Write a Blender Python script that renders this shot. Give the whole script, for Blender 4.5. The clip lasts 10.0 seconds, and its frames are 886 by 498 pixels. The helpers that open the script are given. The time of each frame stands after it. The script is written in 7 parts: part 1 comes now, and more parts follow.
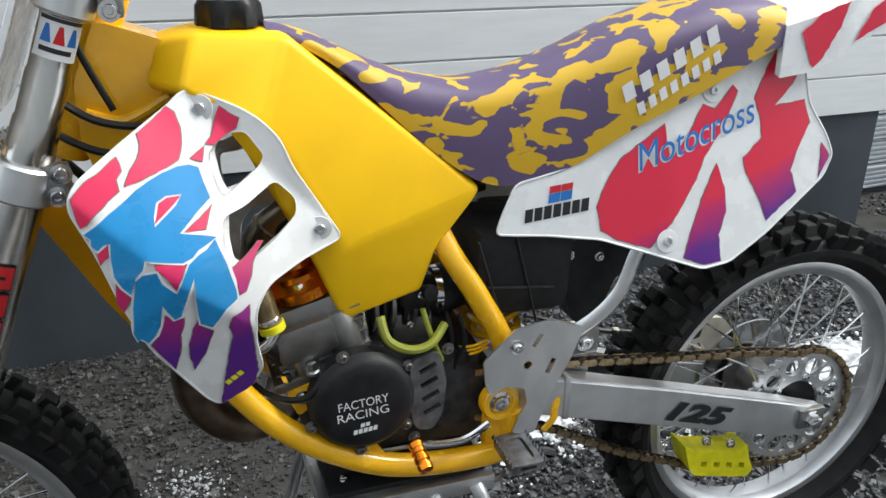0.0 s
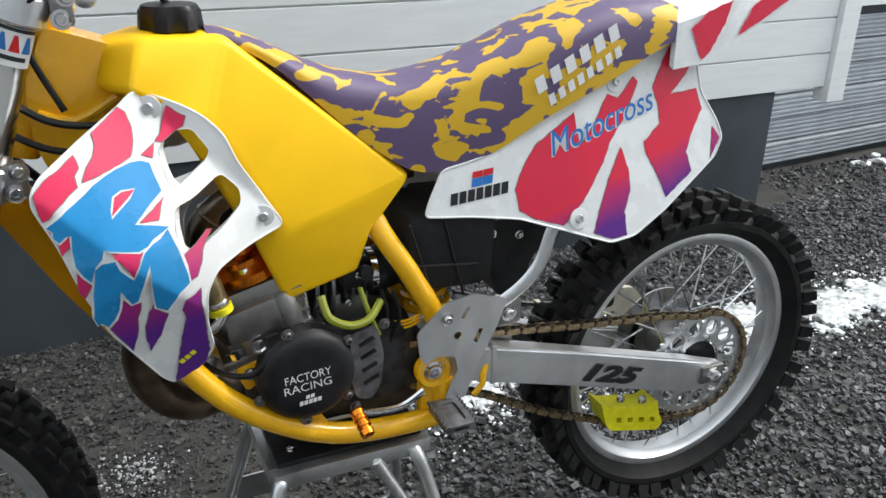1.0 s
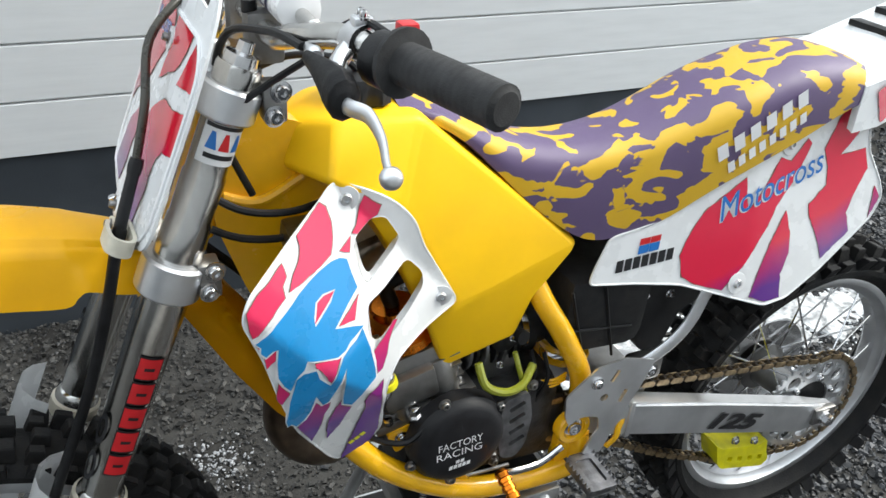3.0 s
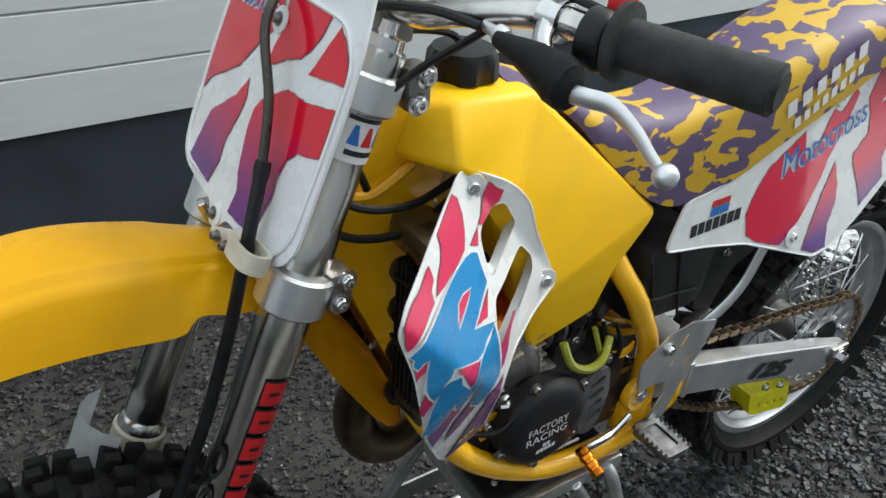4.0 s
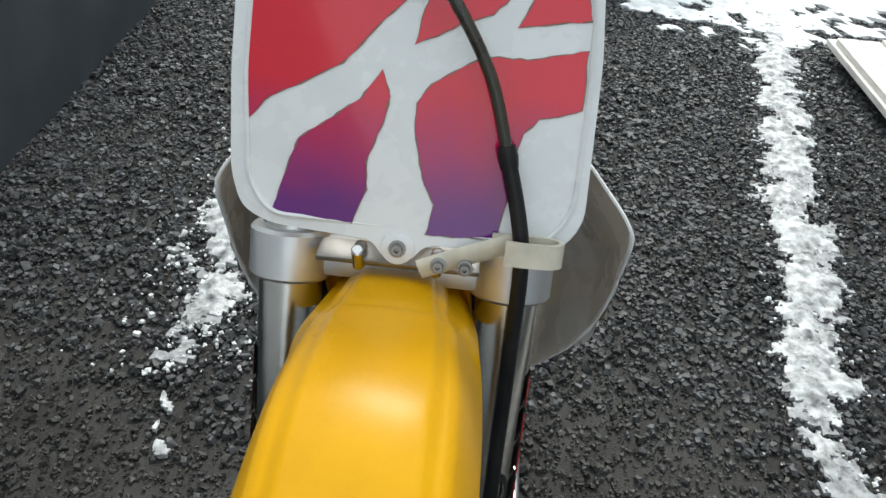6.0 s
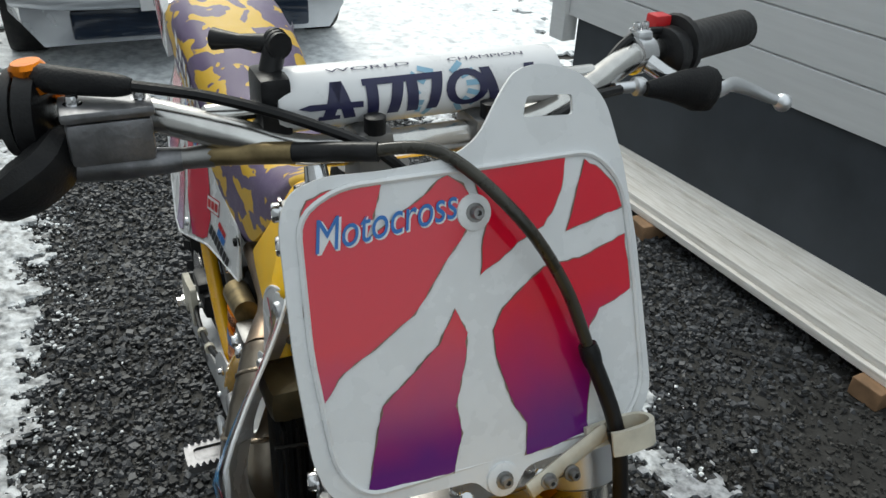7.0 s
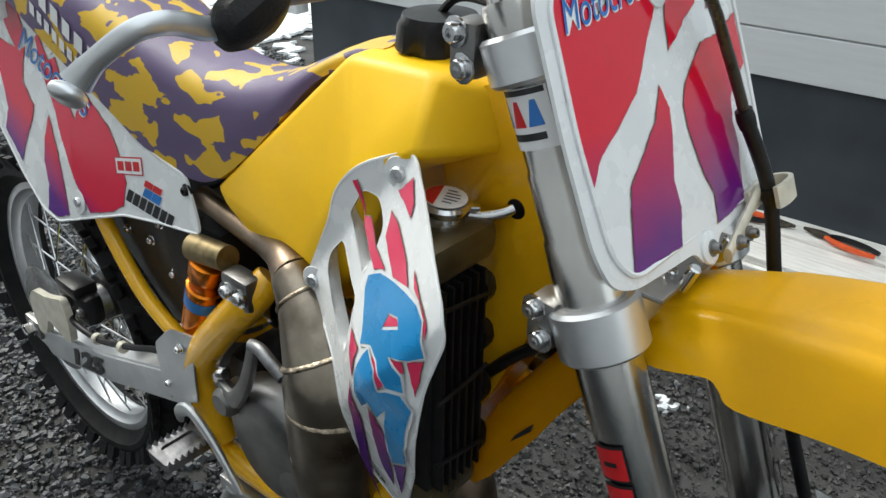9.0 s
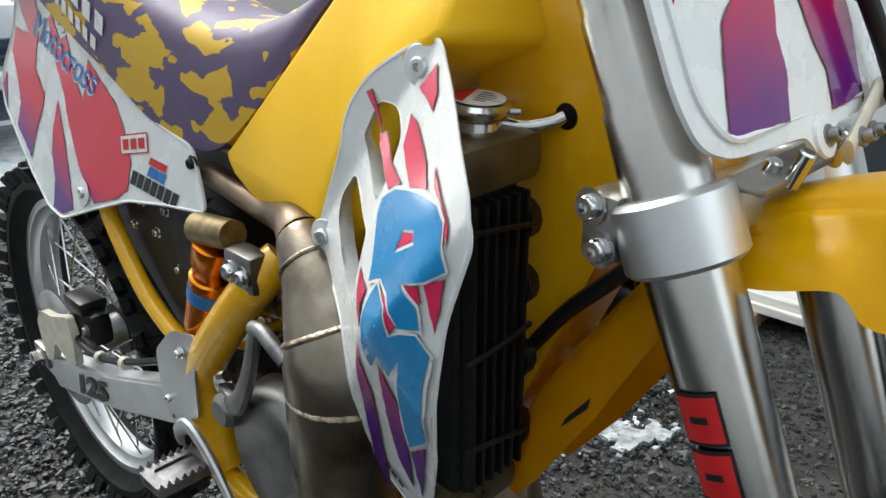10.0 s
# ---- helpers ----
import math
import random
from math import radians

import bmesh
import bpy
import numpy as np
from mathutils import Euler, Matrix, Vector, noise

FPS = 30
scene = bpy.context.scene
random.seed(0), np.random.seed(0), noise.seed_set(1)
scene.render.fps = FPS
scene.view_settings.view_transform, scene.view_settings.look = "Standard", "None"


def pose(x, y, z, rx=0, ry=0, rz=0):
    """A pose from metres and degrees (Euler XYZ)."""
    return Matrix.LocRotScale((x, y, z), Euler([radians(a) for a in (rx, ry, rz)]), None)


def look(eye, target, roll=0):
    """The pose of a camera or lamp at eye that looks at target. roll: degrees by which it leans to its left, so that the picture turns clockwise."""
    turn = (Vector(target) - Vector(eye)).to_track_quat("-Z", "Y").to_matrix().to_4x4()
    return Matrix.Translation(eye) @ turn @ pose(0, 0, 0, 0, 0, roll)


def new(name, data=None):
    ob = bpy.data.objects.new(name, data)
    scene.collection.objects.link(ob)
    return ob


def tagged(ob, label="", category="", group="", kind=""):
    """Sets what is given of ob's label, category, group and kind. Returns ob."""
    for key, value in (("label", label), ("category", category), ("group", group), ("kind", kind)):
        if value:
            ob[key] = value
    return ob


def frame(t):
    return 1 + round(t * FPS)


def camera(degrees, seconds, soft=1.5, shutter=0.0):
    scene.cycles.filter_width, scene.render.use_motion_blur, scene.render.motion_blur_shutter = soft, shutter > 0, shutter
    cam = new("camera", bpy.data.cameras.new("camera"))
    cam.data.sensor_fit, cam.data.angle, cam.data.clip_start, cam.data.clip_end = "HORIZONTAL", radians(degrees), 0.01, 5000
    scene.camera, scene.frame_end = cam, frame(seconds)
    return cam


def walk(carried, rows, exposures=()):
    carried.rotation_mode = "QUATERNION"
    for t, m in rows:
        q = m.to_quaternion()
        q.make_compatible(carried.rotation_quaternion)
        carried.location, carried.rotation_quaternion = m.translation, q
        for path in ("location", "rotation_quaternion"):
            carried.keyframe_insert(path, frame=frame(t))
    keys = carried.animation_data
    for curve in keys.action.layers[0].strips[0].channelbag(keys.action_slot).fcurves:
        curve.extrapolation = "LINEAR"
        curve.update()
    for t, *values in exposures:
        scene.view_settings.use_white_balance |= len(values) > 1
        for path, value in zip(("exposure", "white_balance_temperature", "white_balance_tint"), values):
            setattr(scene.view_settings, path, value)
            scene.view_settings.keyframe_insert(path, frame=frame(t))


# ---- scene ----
cam = camera(57.12, 10.0)
PATH = [
    (0, (-0.3991, -1.0093, 1.1959), (-0.1032, -0.1346, 0.8118), 0.317),
    (0.5, (-0.3917, -1.0550, 1.1976), (-0.0566, -0.2003, 0.8012), 0.449),
    (1, (-0.4401, -1.0939, 1.2310), (-0.0625, -0.2593, 0.8299), 0.677),
    (1.5, (-0.5373, -1.1199, 1.2429), (-0.1373, -0.3042, 0.8250), 0.417),
    (2, (-0.6164, -1.0942, 1.3162), (-0.2446, -0.3046, 0.8281), 0.377),
    (2.5, (-0.6073, -0.9553, 1.3934), (-0.2346, -0.1805, 0.8828), 3.153),
    (2.7, (-0.6022, -0.9098, 1.4022), (-0.2331, -0.1291, 0.8979), 3.774),
    (3.8, (-0.7563, -0.6935, 1.3884), (-0.2957, 0.0121, 0.8499), 5.574),
    (4, (-0.8035, -0.6598, 1.3828), (-0.3125, 0.0187, 0.8363), 5.091),
    (4.5, (-0.8726, -0.5462, 1.3458), (-0.3249, 0.0730, 0.7831), 3.233),
    (5, (-0.9601, -0.4008, 1.3030), (-0.3599, 0.1220, 0.6976), 0.800),
    (5.2, (-1.0003, -0.3498, 1.2883), (-0.3606, 0.1095, 0.6720), 1.725),
    (6.3, (-1.0840, 0.0612, 1.3763), (-0.2804, -0.0680, 0.7954), 4.933),
    (6.5, (-1.0309, 0.1201, 1.3884), (-0.2245, -0.0879, 0.8349), 4.355),
    (7, (-0.9507, 0.2258, 1.4069), (-0.1739, -0.1447, 0.8977), 2.879),
    (7.5, (-0.8835, 0.3853, 1.4180), (-0.1780, -0.1065, 0.9077), 1.578),
    (8, (-0.8577, 0.4984, 1.3907), (-0.2410, -0.0894, 0.8671), 2.428),
    (8.5, (-0.8181, 0.5097, 1.3232), (-0.2238, -0.1005, 0.7993), 1.439),
    (9, (-0.7943, 0.5343, 1.2714), (-0.2242, -0.1220, 0.7771), 0.799),
    (9.5, (-0.7797, 0.5680, 1.2102), (-0.2228, -0.1278, 0.7566), -0.096),
    (10, (-0.7614, 0.4734, 1.0929), (-0.1088, -0.1791, 0.7077), -0.419),
]
EXPOSURES = [(0, 0.78, 6500, 6), (1.5, 0.88, 6500, 6), (2.5, 1.12, 6500, 6), (4, 0.45, 6500, 4), (4.5, 0.66, 6500, 4), (5.0, 0.74, 6500, 4), (6.5, 0.2, 6500, 3), (7.0, 0.0, 6500, 3), (7.5, -0.16, 6500, 3), (8.0, -0.12, 6500, 3), (8.5, 0.44, 6500, 3), (9.0, 0.6, 6500, 3), (9.5, 0.58, 6500, 3), (10.0, 0.8, 6500, 3)]
walk(cam, [(t, look(e, g, r)) for t, e, g, r in PATH], EXPOSURES)
# ---- sky and sun: an overcast winter day, soft light from above and from the open yard ends ----
world = bpy.data.worlds.new("overcast_sky")
scene.world = world
world.use_nodes = True
wn, wl = world.node_tree.nodes, world.node_tree.links
sky = wn.new("ShaderNodeTexSky")
sky.sky_type, sky.sun_disc = "NISHITA", False
sky.sun_elevation, sky.sun_rotation = radians(44), radians(94)
sky.air_density, sky.dust_density = 1.0, 4.0
pale = wn.new("ShaderNodeMixRGB")
pale.inputs[0].default_value = 0.72
pale.inputs[2].default_value = (8.0, 8.4, 8.8, 1)
wl.new(sky.outputs[0], pale.inputs[1])
wl.new(pale.outputs[0], wn["Background"].inputs[0])
wn["Background"].inputs[1].default_value = 0.135
sun = new("sun", bpy.data.lights.new("sun", "SUN"))
sun.data.energy, sun.data.angle, sun.data.color = 1.65, radians(20), (1.0, 0.97, 0.93)
sun.matrix_world = look((4.2, -0.3, 4.6), (0, 0, 0.5))


# ---- materials ----
def shade(name, colour, rough=0.5, metal=0.0, vary=0.08, scale=40.0, bump=0.0, bump_scale=300.0, coat=0.0, second=None, stretch=(1, 1, 1), island=0.0, rough_vary=0.1, gloss=0.5):
    m = bpy.data.materials.new(name)
    m.use_nodes = True
    n, l = m.node_tree.nodes, m.node_tree.links
    p = n["Principled BSDF"]
    p.inputs["Metallic"].default_value = metal
    p.inputs["Coat Weight"].default_value = coat
    p.inputs["Specular IOR Level"].default_value = gloss
    p.inputs["Coat Roughness"].default_value = 0.08
    tc, mp = n.new("ShaderNodeTexCoord"), n.new("ShaderNodeMapping")
    mp.inputs["Scale"].default_value = stretch
    l.new(tc.outputs["Object"], mp.inputs[0])
    big = n.new("ShaderNodeTexNoise")
    big.inputs["Scale"].default_value, big.inputs["Detail"].default_value = scale, 6
    l.new(mp.outputs[0], big.inputs["Vector"])
    fine = n.new("ShaderNodeTexNoise")
    fine.inputs["Scale"].default_value, fine.inputs["Detail"].default_value = bump_scale, 3
    l.new(mp.outputs[0], fine.inputs["Vector"])
    ramp = n.new("ShaderNodeValToRGB")
    other = second or [c * (1 - 2 * vary) for c in colour]
    ramp.color_ramp.elements[0].color = (*other, 1)
    ramp.color_ramp.elements[1].color = (*[min(1, c * (1 + vary)) for c in colour], 1)
    ramp.color_ramp.elements[0].position, ramp.color_ramp.elements[1].position = 0.3, 0.62
    l.new(big.outputs["Fac"], ramp.inputs[0])
    out = ramp.outputs[0]
    if island:
        geo = n.new("ShaderNodeNewGeometry")
        hsv = n.new("ShaderNodeHueSaturation")
        mr = n.new("ShaderNodeMapRange")
        mr.inputs["To Min"].default_value, mr.inputs["To Max"].default_value = 1 - island, 1 + island
        l.new(geo.outputs["Random Per Island"], mr.inputs["Value"])
        l.new(mr.outputs[0], hsv.inputs["Value"])
        l.new(out, hsv.inputs["Color"])
        out = hsv.outputs[0]
    l.new(out, p.inputs["Base Color"])
    rr = n.new("ShaderNodeMapRange")
    rr.inputs["To Min"].default_value, rr.inputs["To Max"].default_value = max(0.02, rough - rough_vary), min(1, rough + rough_vary)
    l.new(big.outputs["Fac"], rr.inputs["Value"])
    l.new(rr.outputs[0], p.inputs["Roughness"])
    if bump:
        b = n.new("ShaderNodeBump")
        b.inputs["Strength"].default_value, b.inputs["Distance"].default_value = bump, 0.002
        l.new(fine.outputs["Fac"], b.inputs["Height"])
        l.new(b.outputs[0], p.inputs["Normal"])
    return m


def fade(name, low, high, z0, z1, rough=0.25, lean=0.0):
    """A printed film whose colour runs from low at height z0 to high at z1."""
    m = bpy.data.materials.new(name)
    m.use_nodes = True
    n, l = m.node_tree.nodes, m.node_tree.links
    p = n["Principled BSDF"]
    p.inputs["Roughness"].default_value = rough
    p.inputs["Coat Weight"].default_value = 0.4
    p.inputs["Coat Roughness"].default_value = 0.1
    tc, sep, mr, mix = n.new("ShaderNodeTexCoord"), n.new("ShaderNodeSeparateXYZ"), n.new("ShaderNodeMapRange"), n.new("ShaderNodeMixRGB")
    grain = n.new("ShaderNodeTexNoise")
    grain.inputs["Scale"].default_value = 25
    add = n.new("ShaderNodeMath")
    add.operation = "MULTIPLY_ADD"
    add.inputs[1].default_value = 0.03
    l.new(tc.outputs["Object"], sep.inputs[0])
    l.new(tc.outputs["Object"], grain.inputs["Vector"])
    l.new(grain.outputs["Fac"], add.inputs[0])
    tip = n.new("ShaderNodeMath")
    tip.operation = "MULTIPLY_ADD"
    tip.inputs[1].default_value = -lean
    l.new(sep.outputs["X"], tip.inputs[0])
    l.new(sep.outputs["Z"], tip.inputs[2])
    l.new(tip.outputs[0], add.inputs[2])
    mr.inputs["From Min"].default_value, mr.inputs["From Max"].default_value = z0, z1
    l.new(add.outputs[0], mr.inputs["Value"])
    mix.inputs[1].default_value, mix.inputs[2].default_value = (*low, 1), (*high, 1)
    l.new(mr.outputs[0], mix.inputs[0])
    l.new(mix.outputs[0], p.inputs["Base Color"])
    return m


def camo(name, a, b):
    m = shade(name, a, 0.42, 0, 0.05, 60, 0.35, 900)
    n, l = m.node_tree.nodes, m.node_tree.links
    tc, mp, no, ramp = n.new("ShaderNodeTexCoord"), n.new("ShaderNodeMapping"), n.new("ShaderNodeTexNoise"), n.new("ShaderNodeValToRGB")
    mp.inputs["Scale"].default_value = (20, 26, 33)
    mp.inputs["Rotation"].default_value = (0, radians(-18), 0)
    no.inputs["Scale"].default_value, no.inputs["Detail"].default_value = 1.0, 2.6
    no.inputs["Roughness"].default_value, no.inputs["Distortion"].default_value = 0.42, 0.55
    l.new(tc.outputs["Object"], mp.inputs[0])
    l.new(mp.outputs[0], no.inputs["Vector"])
    l.new(no.outputs["Fac"], ramp.inputs[0])
    e = ramp.color_ramp.elements
    e[0].position, e[0].color = 0.508, (*b, 1)
    e[1].position, e[1].color = 0.516, (*a, 1)
    l.new(ramp.outputs[0], n["Principled BSDF"].inputs["Base Color"])
    return m


YELLOW = (0.97, 0.565, 0.005)
M_yellow = shade("yellow_plastic", YELLOW, 0.48, 0, 0.02, 14, 0.05, 700, 0.06, gloss=0.3)
M_yellow_frame = shade("yellow_frame_paint", (0.90, 0.475, 0.008), 0.25, 0, 0.03, 30, 0.02, 200, 0.5)
M_fender = shade("yellow_fender_plastic", (0.76, 0.385, 0.002), 0.3, 0, 0.05, 10, 0.04, 500, gloss=0.25)
M_white = shade("white_plastic", (0.76, 0.77, 0.78), 0.27, 0, 0.03, 25, 0.03, 600, 0.15)
M_white_old = shade("yellowed_white_nylon", (0.62, 0.58, 0.48), 0.45, 0, 0.1, 40)
M_camo = camo("camouflage_seat_cover", (0.66, 0.40, 0.014), (0.105, 0.070, 0.155))
M_alu = shade("brushed_aluminium", (0.71, 0.72, 0.74), 0.36, 0.92, 0.05, 25, 0.05, 900)
M_alu_dull = shade("dull_cast_aluminium", (0.29, 0.285, 0.28), 0.42, 1, 0.12, 30, 0.12, 350)
M_fork = shade("anodised_fork_tube", (0.58, 0.57, 0.55), 0.19, 1, 0.08, 8, 0.05, 800, 0, None, (6, 6, 1))
M_chrome = shade("polished_steel", (0.66, 0.66, 0.67), 0.16, 1, 0.06, 40)
M_black = shade("black_plastic", (0.010, 0.010, 0.011), 0.38, 0, 0.25, 50, 0.15, 500, gloss=0.28)
M_rubber = shade("black_rubber", (0.008, 0.008, 0.009), 0.5, 0, 0.3, 60, 0.3, 500, 0, (0.016, 0.016, 0.016), gloss=0.22)
M_grip = shade("grey_grip_rubber", (0.035, 0.035, 0.036), 0.7, 0, 0.2, 60, 0.3, 900, gloss=0.25)
M_black_case = shade("black_painted_cover", (0.013, 0.013, 0.015), 0.45, 0, 0.2, 40, 0.2, 600, gloss=0.3)
M_tyre = shade("tyre_rubber", (0.009, 0.009, 0.010), 0.6, 0, 0.3, 30, 0.35, 250, 0, (0.019, 0.018, 0.017), gloss=0.2)
M_chain = shade("gold_chain_steel", (0.36, 0.27, 0.16), 0.4, 1, 0.3, 90)
M_chain_dark = shade("dark_chain_steel", (0.10, 0.085, 0.07), 0.5, 1, 0.3, 90)
M_orange = shade("orange_anodised", (0.75, 0.22, 0.02), 0.25, 1, 0.12, 40)
M_neon = shade("neon_yellow_plastic", (0.74, 0.68, 0.01), 0.4, 0, 0.08, 40, 0.05, 300)
M_hose_neon = shade("neon_breather_hose", (0.26, 0.28, 0.03), 0.25, 0, 0.08, 40)
M_pipe = shade("heat_stained_steel_pipe", (0.27, 0.235, 0.19), 0.30, 1, 0.3, 13, 0.15, 120, 0, (0.075, 0.052, 0.035))
M_weld = shade("burnt_weld_metal", (0.30, 0.25, 0.19), 0.34, 1, 0.4, 90, 0.9, 260, 0, (0.06, 0.045, 0.035))
M_pipe_dark = shade("dark_brown_steel_pipe", (0.17, 0.125, 0.09), 0.36, 0.9, 0.4, 14, 0.2, 150)
M_olive = shade("olive_radiator_tank", (0.105, 0.082, 0.042), 0.3, 0.5, 0.25, 25, 0.15, 300)
M_hose = shade("dark_olive_hose", (0.034, 0.031, 0.022), 0.28, 0, 0.2, 60)
M_alu_dark = shade("grey_worn_aluminium", (0.22, 0.22, 0.23), 0.45, 0.9, 0.25, 40, 0.2, 300)
M_case = shade("dark_engine_case", (0.045, 0.045, 0.048), 0.4, 0.6, 0.35, 40, 0.3, 300)
M_grit = shade("dark_grit", (0.045, 0.045, 0.046), 0.6, 0, 0.4, 30, 0.3, 300, 0, None, (1, 1, 1), 0.5)
M_bronze = shade("bronze_fitting", (0.30, 0.23, 0.12), 0.42, 0.9, 0.2, 60)
M_red = fade("red_to_purple_film", (0.10, 0.012, 0.23), (0.68, 0.014, 0.055), 0.655, 0.725, 0.25, 0.38)
M_red_plate = fade("red_to_purple_plate_film", (0.125, 0.010, 0.18), (0.66, 0.006, 0.03), 1.01, 1.10, 0.10)
M_pink = fade("pink_to_purple_film", (0.10, 0.015, 0.25), (0.70, 0.025, 0.10), 0.75, 0.88)
M_blue = shade("blue_film", (0.012, 0.24, 0.56), 0.28, 0, 0.04, 30, 0, 300, 0.3)
M_outline = shade("tan_print_edge", (0.22, 0.15, 0.11), 0.4, 0, 0.1, 60)
M_script = shade("blue_script_film", (0.02, 0.16, 0.50), 0.3, 0, 0.05, 40)
M_ink = shade("black_ink", (0.012, 0.012, 0.014), 0.4, 0, 0.1, 40)
M_navy = shade("navy_ink", (0.02, 0.02, 0.07), 0.4, 0, 0.1, 40)
M_redink = shade("red_ink", (0.55, 0.015, 0.02), 0.35, 0, 0.05, 40)
M_paper = shade("white_film", (0.78, 0.78, 0.79), 0.3, 0, 0.02, 40)
M_stand = shade("scuffed_stand_aluminium", (0.68, 0.69, 0.70), 0.38, 0.95, 0.12, 14, 0.15, 500)
M_siding = shade("white_painted_board", (0.66, 0.67, 0.675), 0.5, 0, 0.025, 5, 0.2, 60, 0, None, (1, 8, 10))
M_plinth = shade("dark_grey_plinth_board", (0.044, 0.051, 0.060), 0.62, 0, 0.16, 4, 0.25, 160, 0, (0.033, 0.039, 0.046), gloss=0.3)
M_shutter = shade("grey_shutter_steel", (0.40, 0.43, 0.47), 0.4, 0.3, 0.08, 6)
M_plank = shade("weathered_white_plank", (0.82, 0.79, 0.75), 0.65, 0, 0.12, 6, 0.4, 80, 0, (0.72, 0.68, 0.62), (1.5, 14, 14))
M_block = shade("raw_wood_block", (0.30, 0.18, 0.10), 0.75, 0, 0.2, 14, 0.3, 90)
M_ground = shade("wet_dark_grit", (0.040, 0.039, 0.037), 0.7, 0, 0.4, 7, 1.0, 180, 0, (0.022, 0.021, 0.020), gloss=0.25)
M_stone = shade("crushed_dark_stone", (0.062, 0.064, 0.069), 0.5, 0, 0.3, 22, 0.5, 260, 0, (0.018, 0.019, 0.020), (1, 1, 1), 0.66, gloss=0.4)
M_stone_wet = shade("wet_dark_stone", (0.050, 0.049, 0.047), 0.5, 0, 0.35, 22, 0.5, 260, 0, (0.022, 0.021, 0.020), (1, 1, 1), 0.5, gloss=0.3)
M_snow = shade("old_grainy_snow", (0.88, 0.90, 0.92), 0.6, 0, 0.1, 18, 0.8, 160, 0, (0.55, 0.57, 0.59))
M_trodden = shade("trodden_snow", (0.68, 0.70, 0.72), 0.6, 0, 0.1, 34, 0.9, 160, 0, (0.13, 0.135, 0.14))
M_slush = shade("dirty_melting_snow", (0.36, 0.37, 0.39), 0.5, 0, 0.3, 60, 0.4, 200)
M_carpaint = shade("silver_car_paint", (0.50, 0.52, 0.55), 0.25, 0.4, 0.05, 4, 0, 300, 0.6)
M_glass = shade("dark_car_glass", (0.02, 0.03, 0.05), 0.08, 0, 0.1, 4)


# ---- building helpers ----
def link(name, bm, material, smooth=True):
    me = bpy.data.meshes.new(name)
    bmesh.ops.recalc_face_normals(bm, faces=bm.faces)
    bm.to_mesh(me)
    bm.free()
    if material:
        me.materials.append(material)
    ob = new(name, me)
    if smooth:
        me.polygons.foreach_set("use_smooth", [True] * len(me.polygons))
        me.set_sharp_from_angle(angle=radians(38))
    return ob


def part(name, bm, material, parent, label="", smooth=True):
    ob = link(name, bm, material, smooth)
    ob.parent = parent
    ob.matrix_parent_inverse = parent.matrix_world.inverted()
    if label:
        ob["label"] = label
    return ob


def thing(name, at, label, category, group=""):
    ob = new(name)
    ob.empty_display_size = 0.05
    ob.matrix_world = Matrix.Translation(at)
    return tagged(ob, label, category, group)


def smooth_path(points, per=6):
    pts = [Vector(p) for p in points]
    out = []
    for i in range(len(pts) - 1):
        a, b, c, d = pts[max(0, i - 1)], pts[i], pts[i + 1], pts[min(len(pts) - 1, i + 2)]
        for k in range(per):
            t = k / per
            out.append(0.5 * ((2 * b) + (c - a) * t + (2 * a - 5 * b + 4 * c - d) * t * t + (3 * b - a - 3 * c + d) * t ** 3))
    out.append(pts[-1])
    return out


def sweep(bm, path, radii, n=10, caps=True, flat=1.0, closed=False):
    """A tube of n sides along path; radii: one number or one for each point; flat squashes it along its second axis."""
    path = [Vector(p) for p in path]
    if not hasattr(radii, "__len__"):
        radii = [radii] * len(path)
    tangent = (path[1] - path[0]).normalized()
    ref = Vector((0, 1, 0)) if abs(tangent.y) < 0.9 else Vector((1, 0, 0))
    side = tangent.cross(ref).normalized()
    rings = []
    for i, p in enumerate(path):
        t = (path[min(i + 1, len(path) - 1)] - path[max(i - 1, 0)]).normalized()
        side = (side - t * side.dot(t)).normalized()
        up = t.cross(side)
        rings.append([bm.verts.new(p + side * math.cos(a) * radii[i] + up * math.sin(a) * radii[i] * flat) for a in [2 * math.pi * k / n for k in range(n)]])
    for a, b in zip(rings, rings[1:] + ([rings[0]] if closed else [])):
        for k in range(n):
            bm.faces.new((a[k], a[(k + 1) % n], b[(k + 1) % n], b[k]))
    if caps and not closed:
        bm.faces.new(rings[0][::-1])
        bm.faces.new(rings[-1])
    return bm


def tube(points, r, n=10, per=6, flat=1.0):
    bm = bmesh.new()
    if hasattr(r, "__len__"):
        path = smooth_path(points, per)
        radii = [np.interp(i / per, range(len(r)), r) for i in range(len(path))]
        return sweep(bm, path, radii, n, True, flat)
    return sweep(bm, smooth_path(points, per) if len(points) > 2 else points, r, n, True, flat)


def lathe(bm, origin, axis, profile, n=24):
    """Turns (distance along axis, radius) pairs round the axis."""
    axis = Vector(axis).normalized()
    side = axis.cross(Vector((0, 0, 1)) if abs(axis.z) < 0.9 else Vector((1, 0, 0))).normalized()
    up = axis.cross(side)
    rings = []
    for h, r in profile:
        c = Vector(origin) + axis * h
        rings.append([bm.verts.new(c + (side * math.cos(2 * math.pi * k / n) + up * math.sin(2 * math.pi * k / n)) * max(r, 1e-4)) for k in range(n)])
    for a, b in zip(rings, rings[1:]):
        for k in range(n):
            bm.faces.new((a[k], a[(k + 1) % n], b[(k + 1) % n], b[k]))
    bm.faces.new(rings[0][::-1])
    bm.faces.new(rings[-1])
    return bm


def turned(origin, axis, profile, n=24):
    return lathe(bmesh.new(), origin, axis, profile, n)


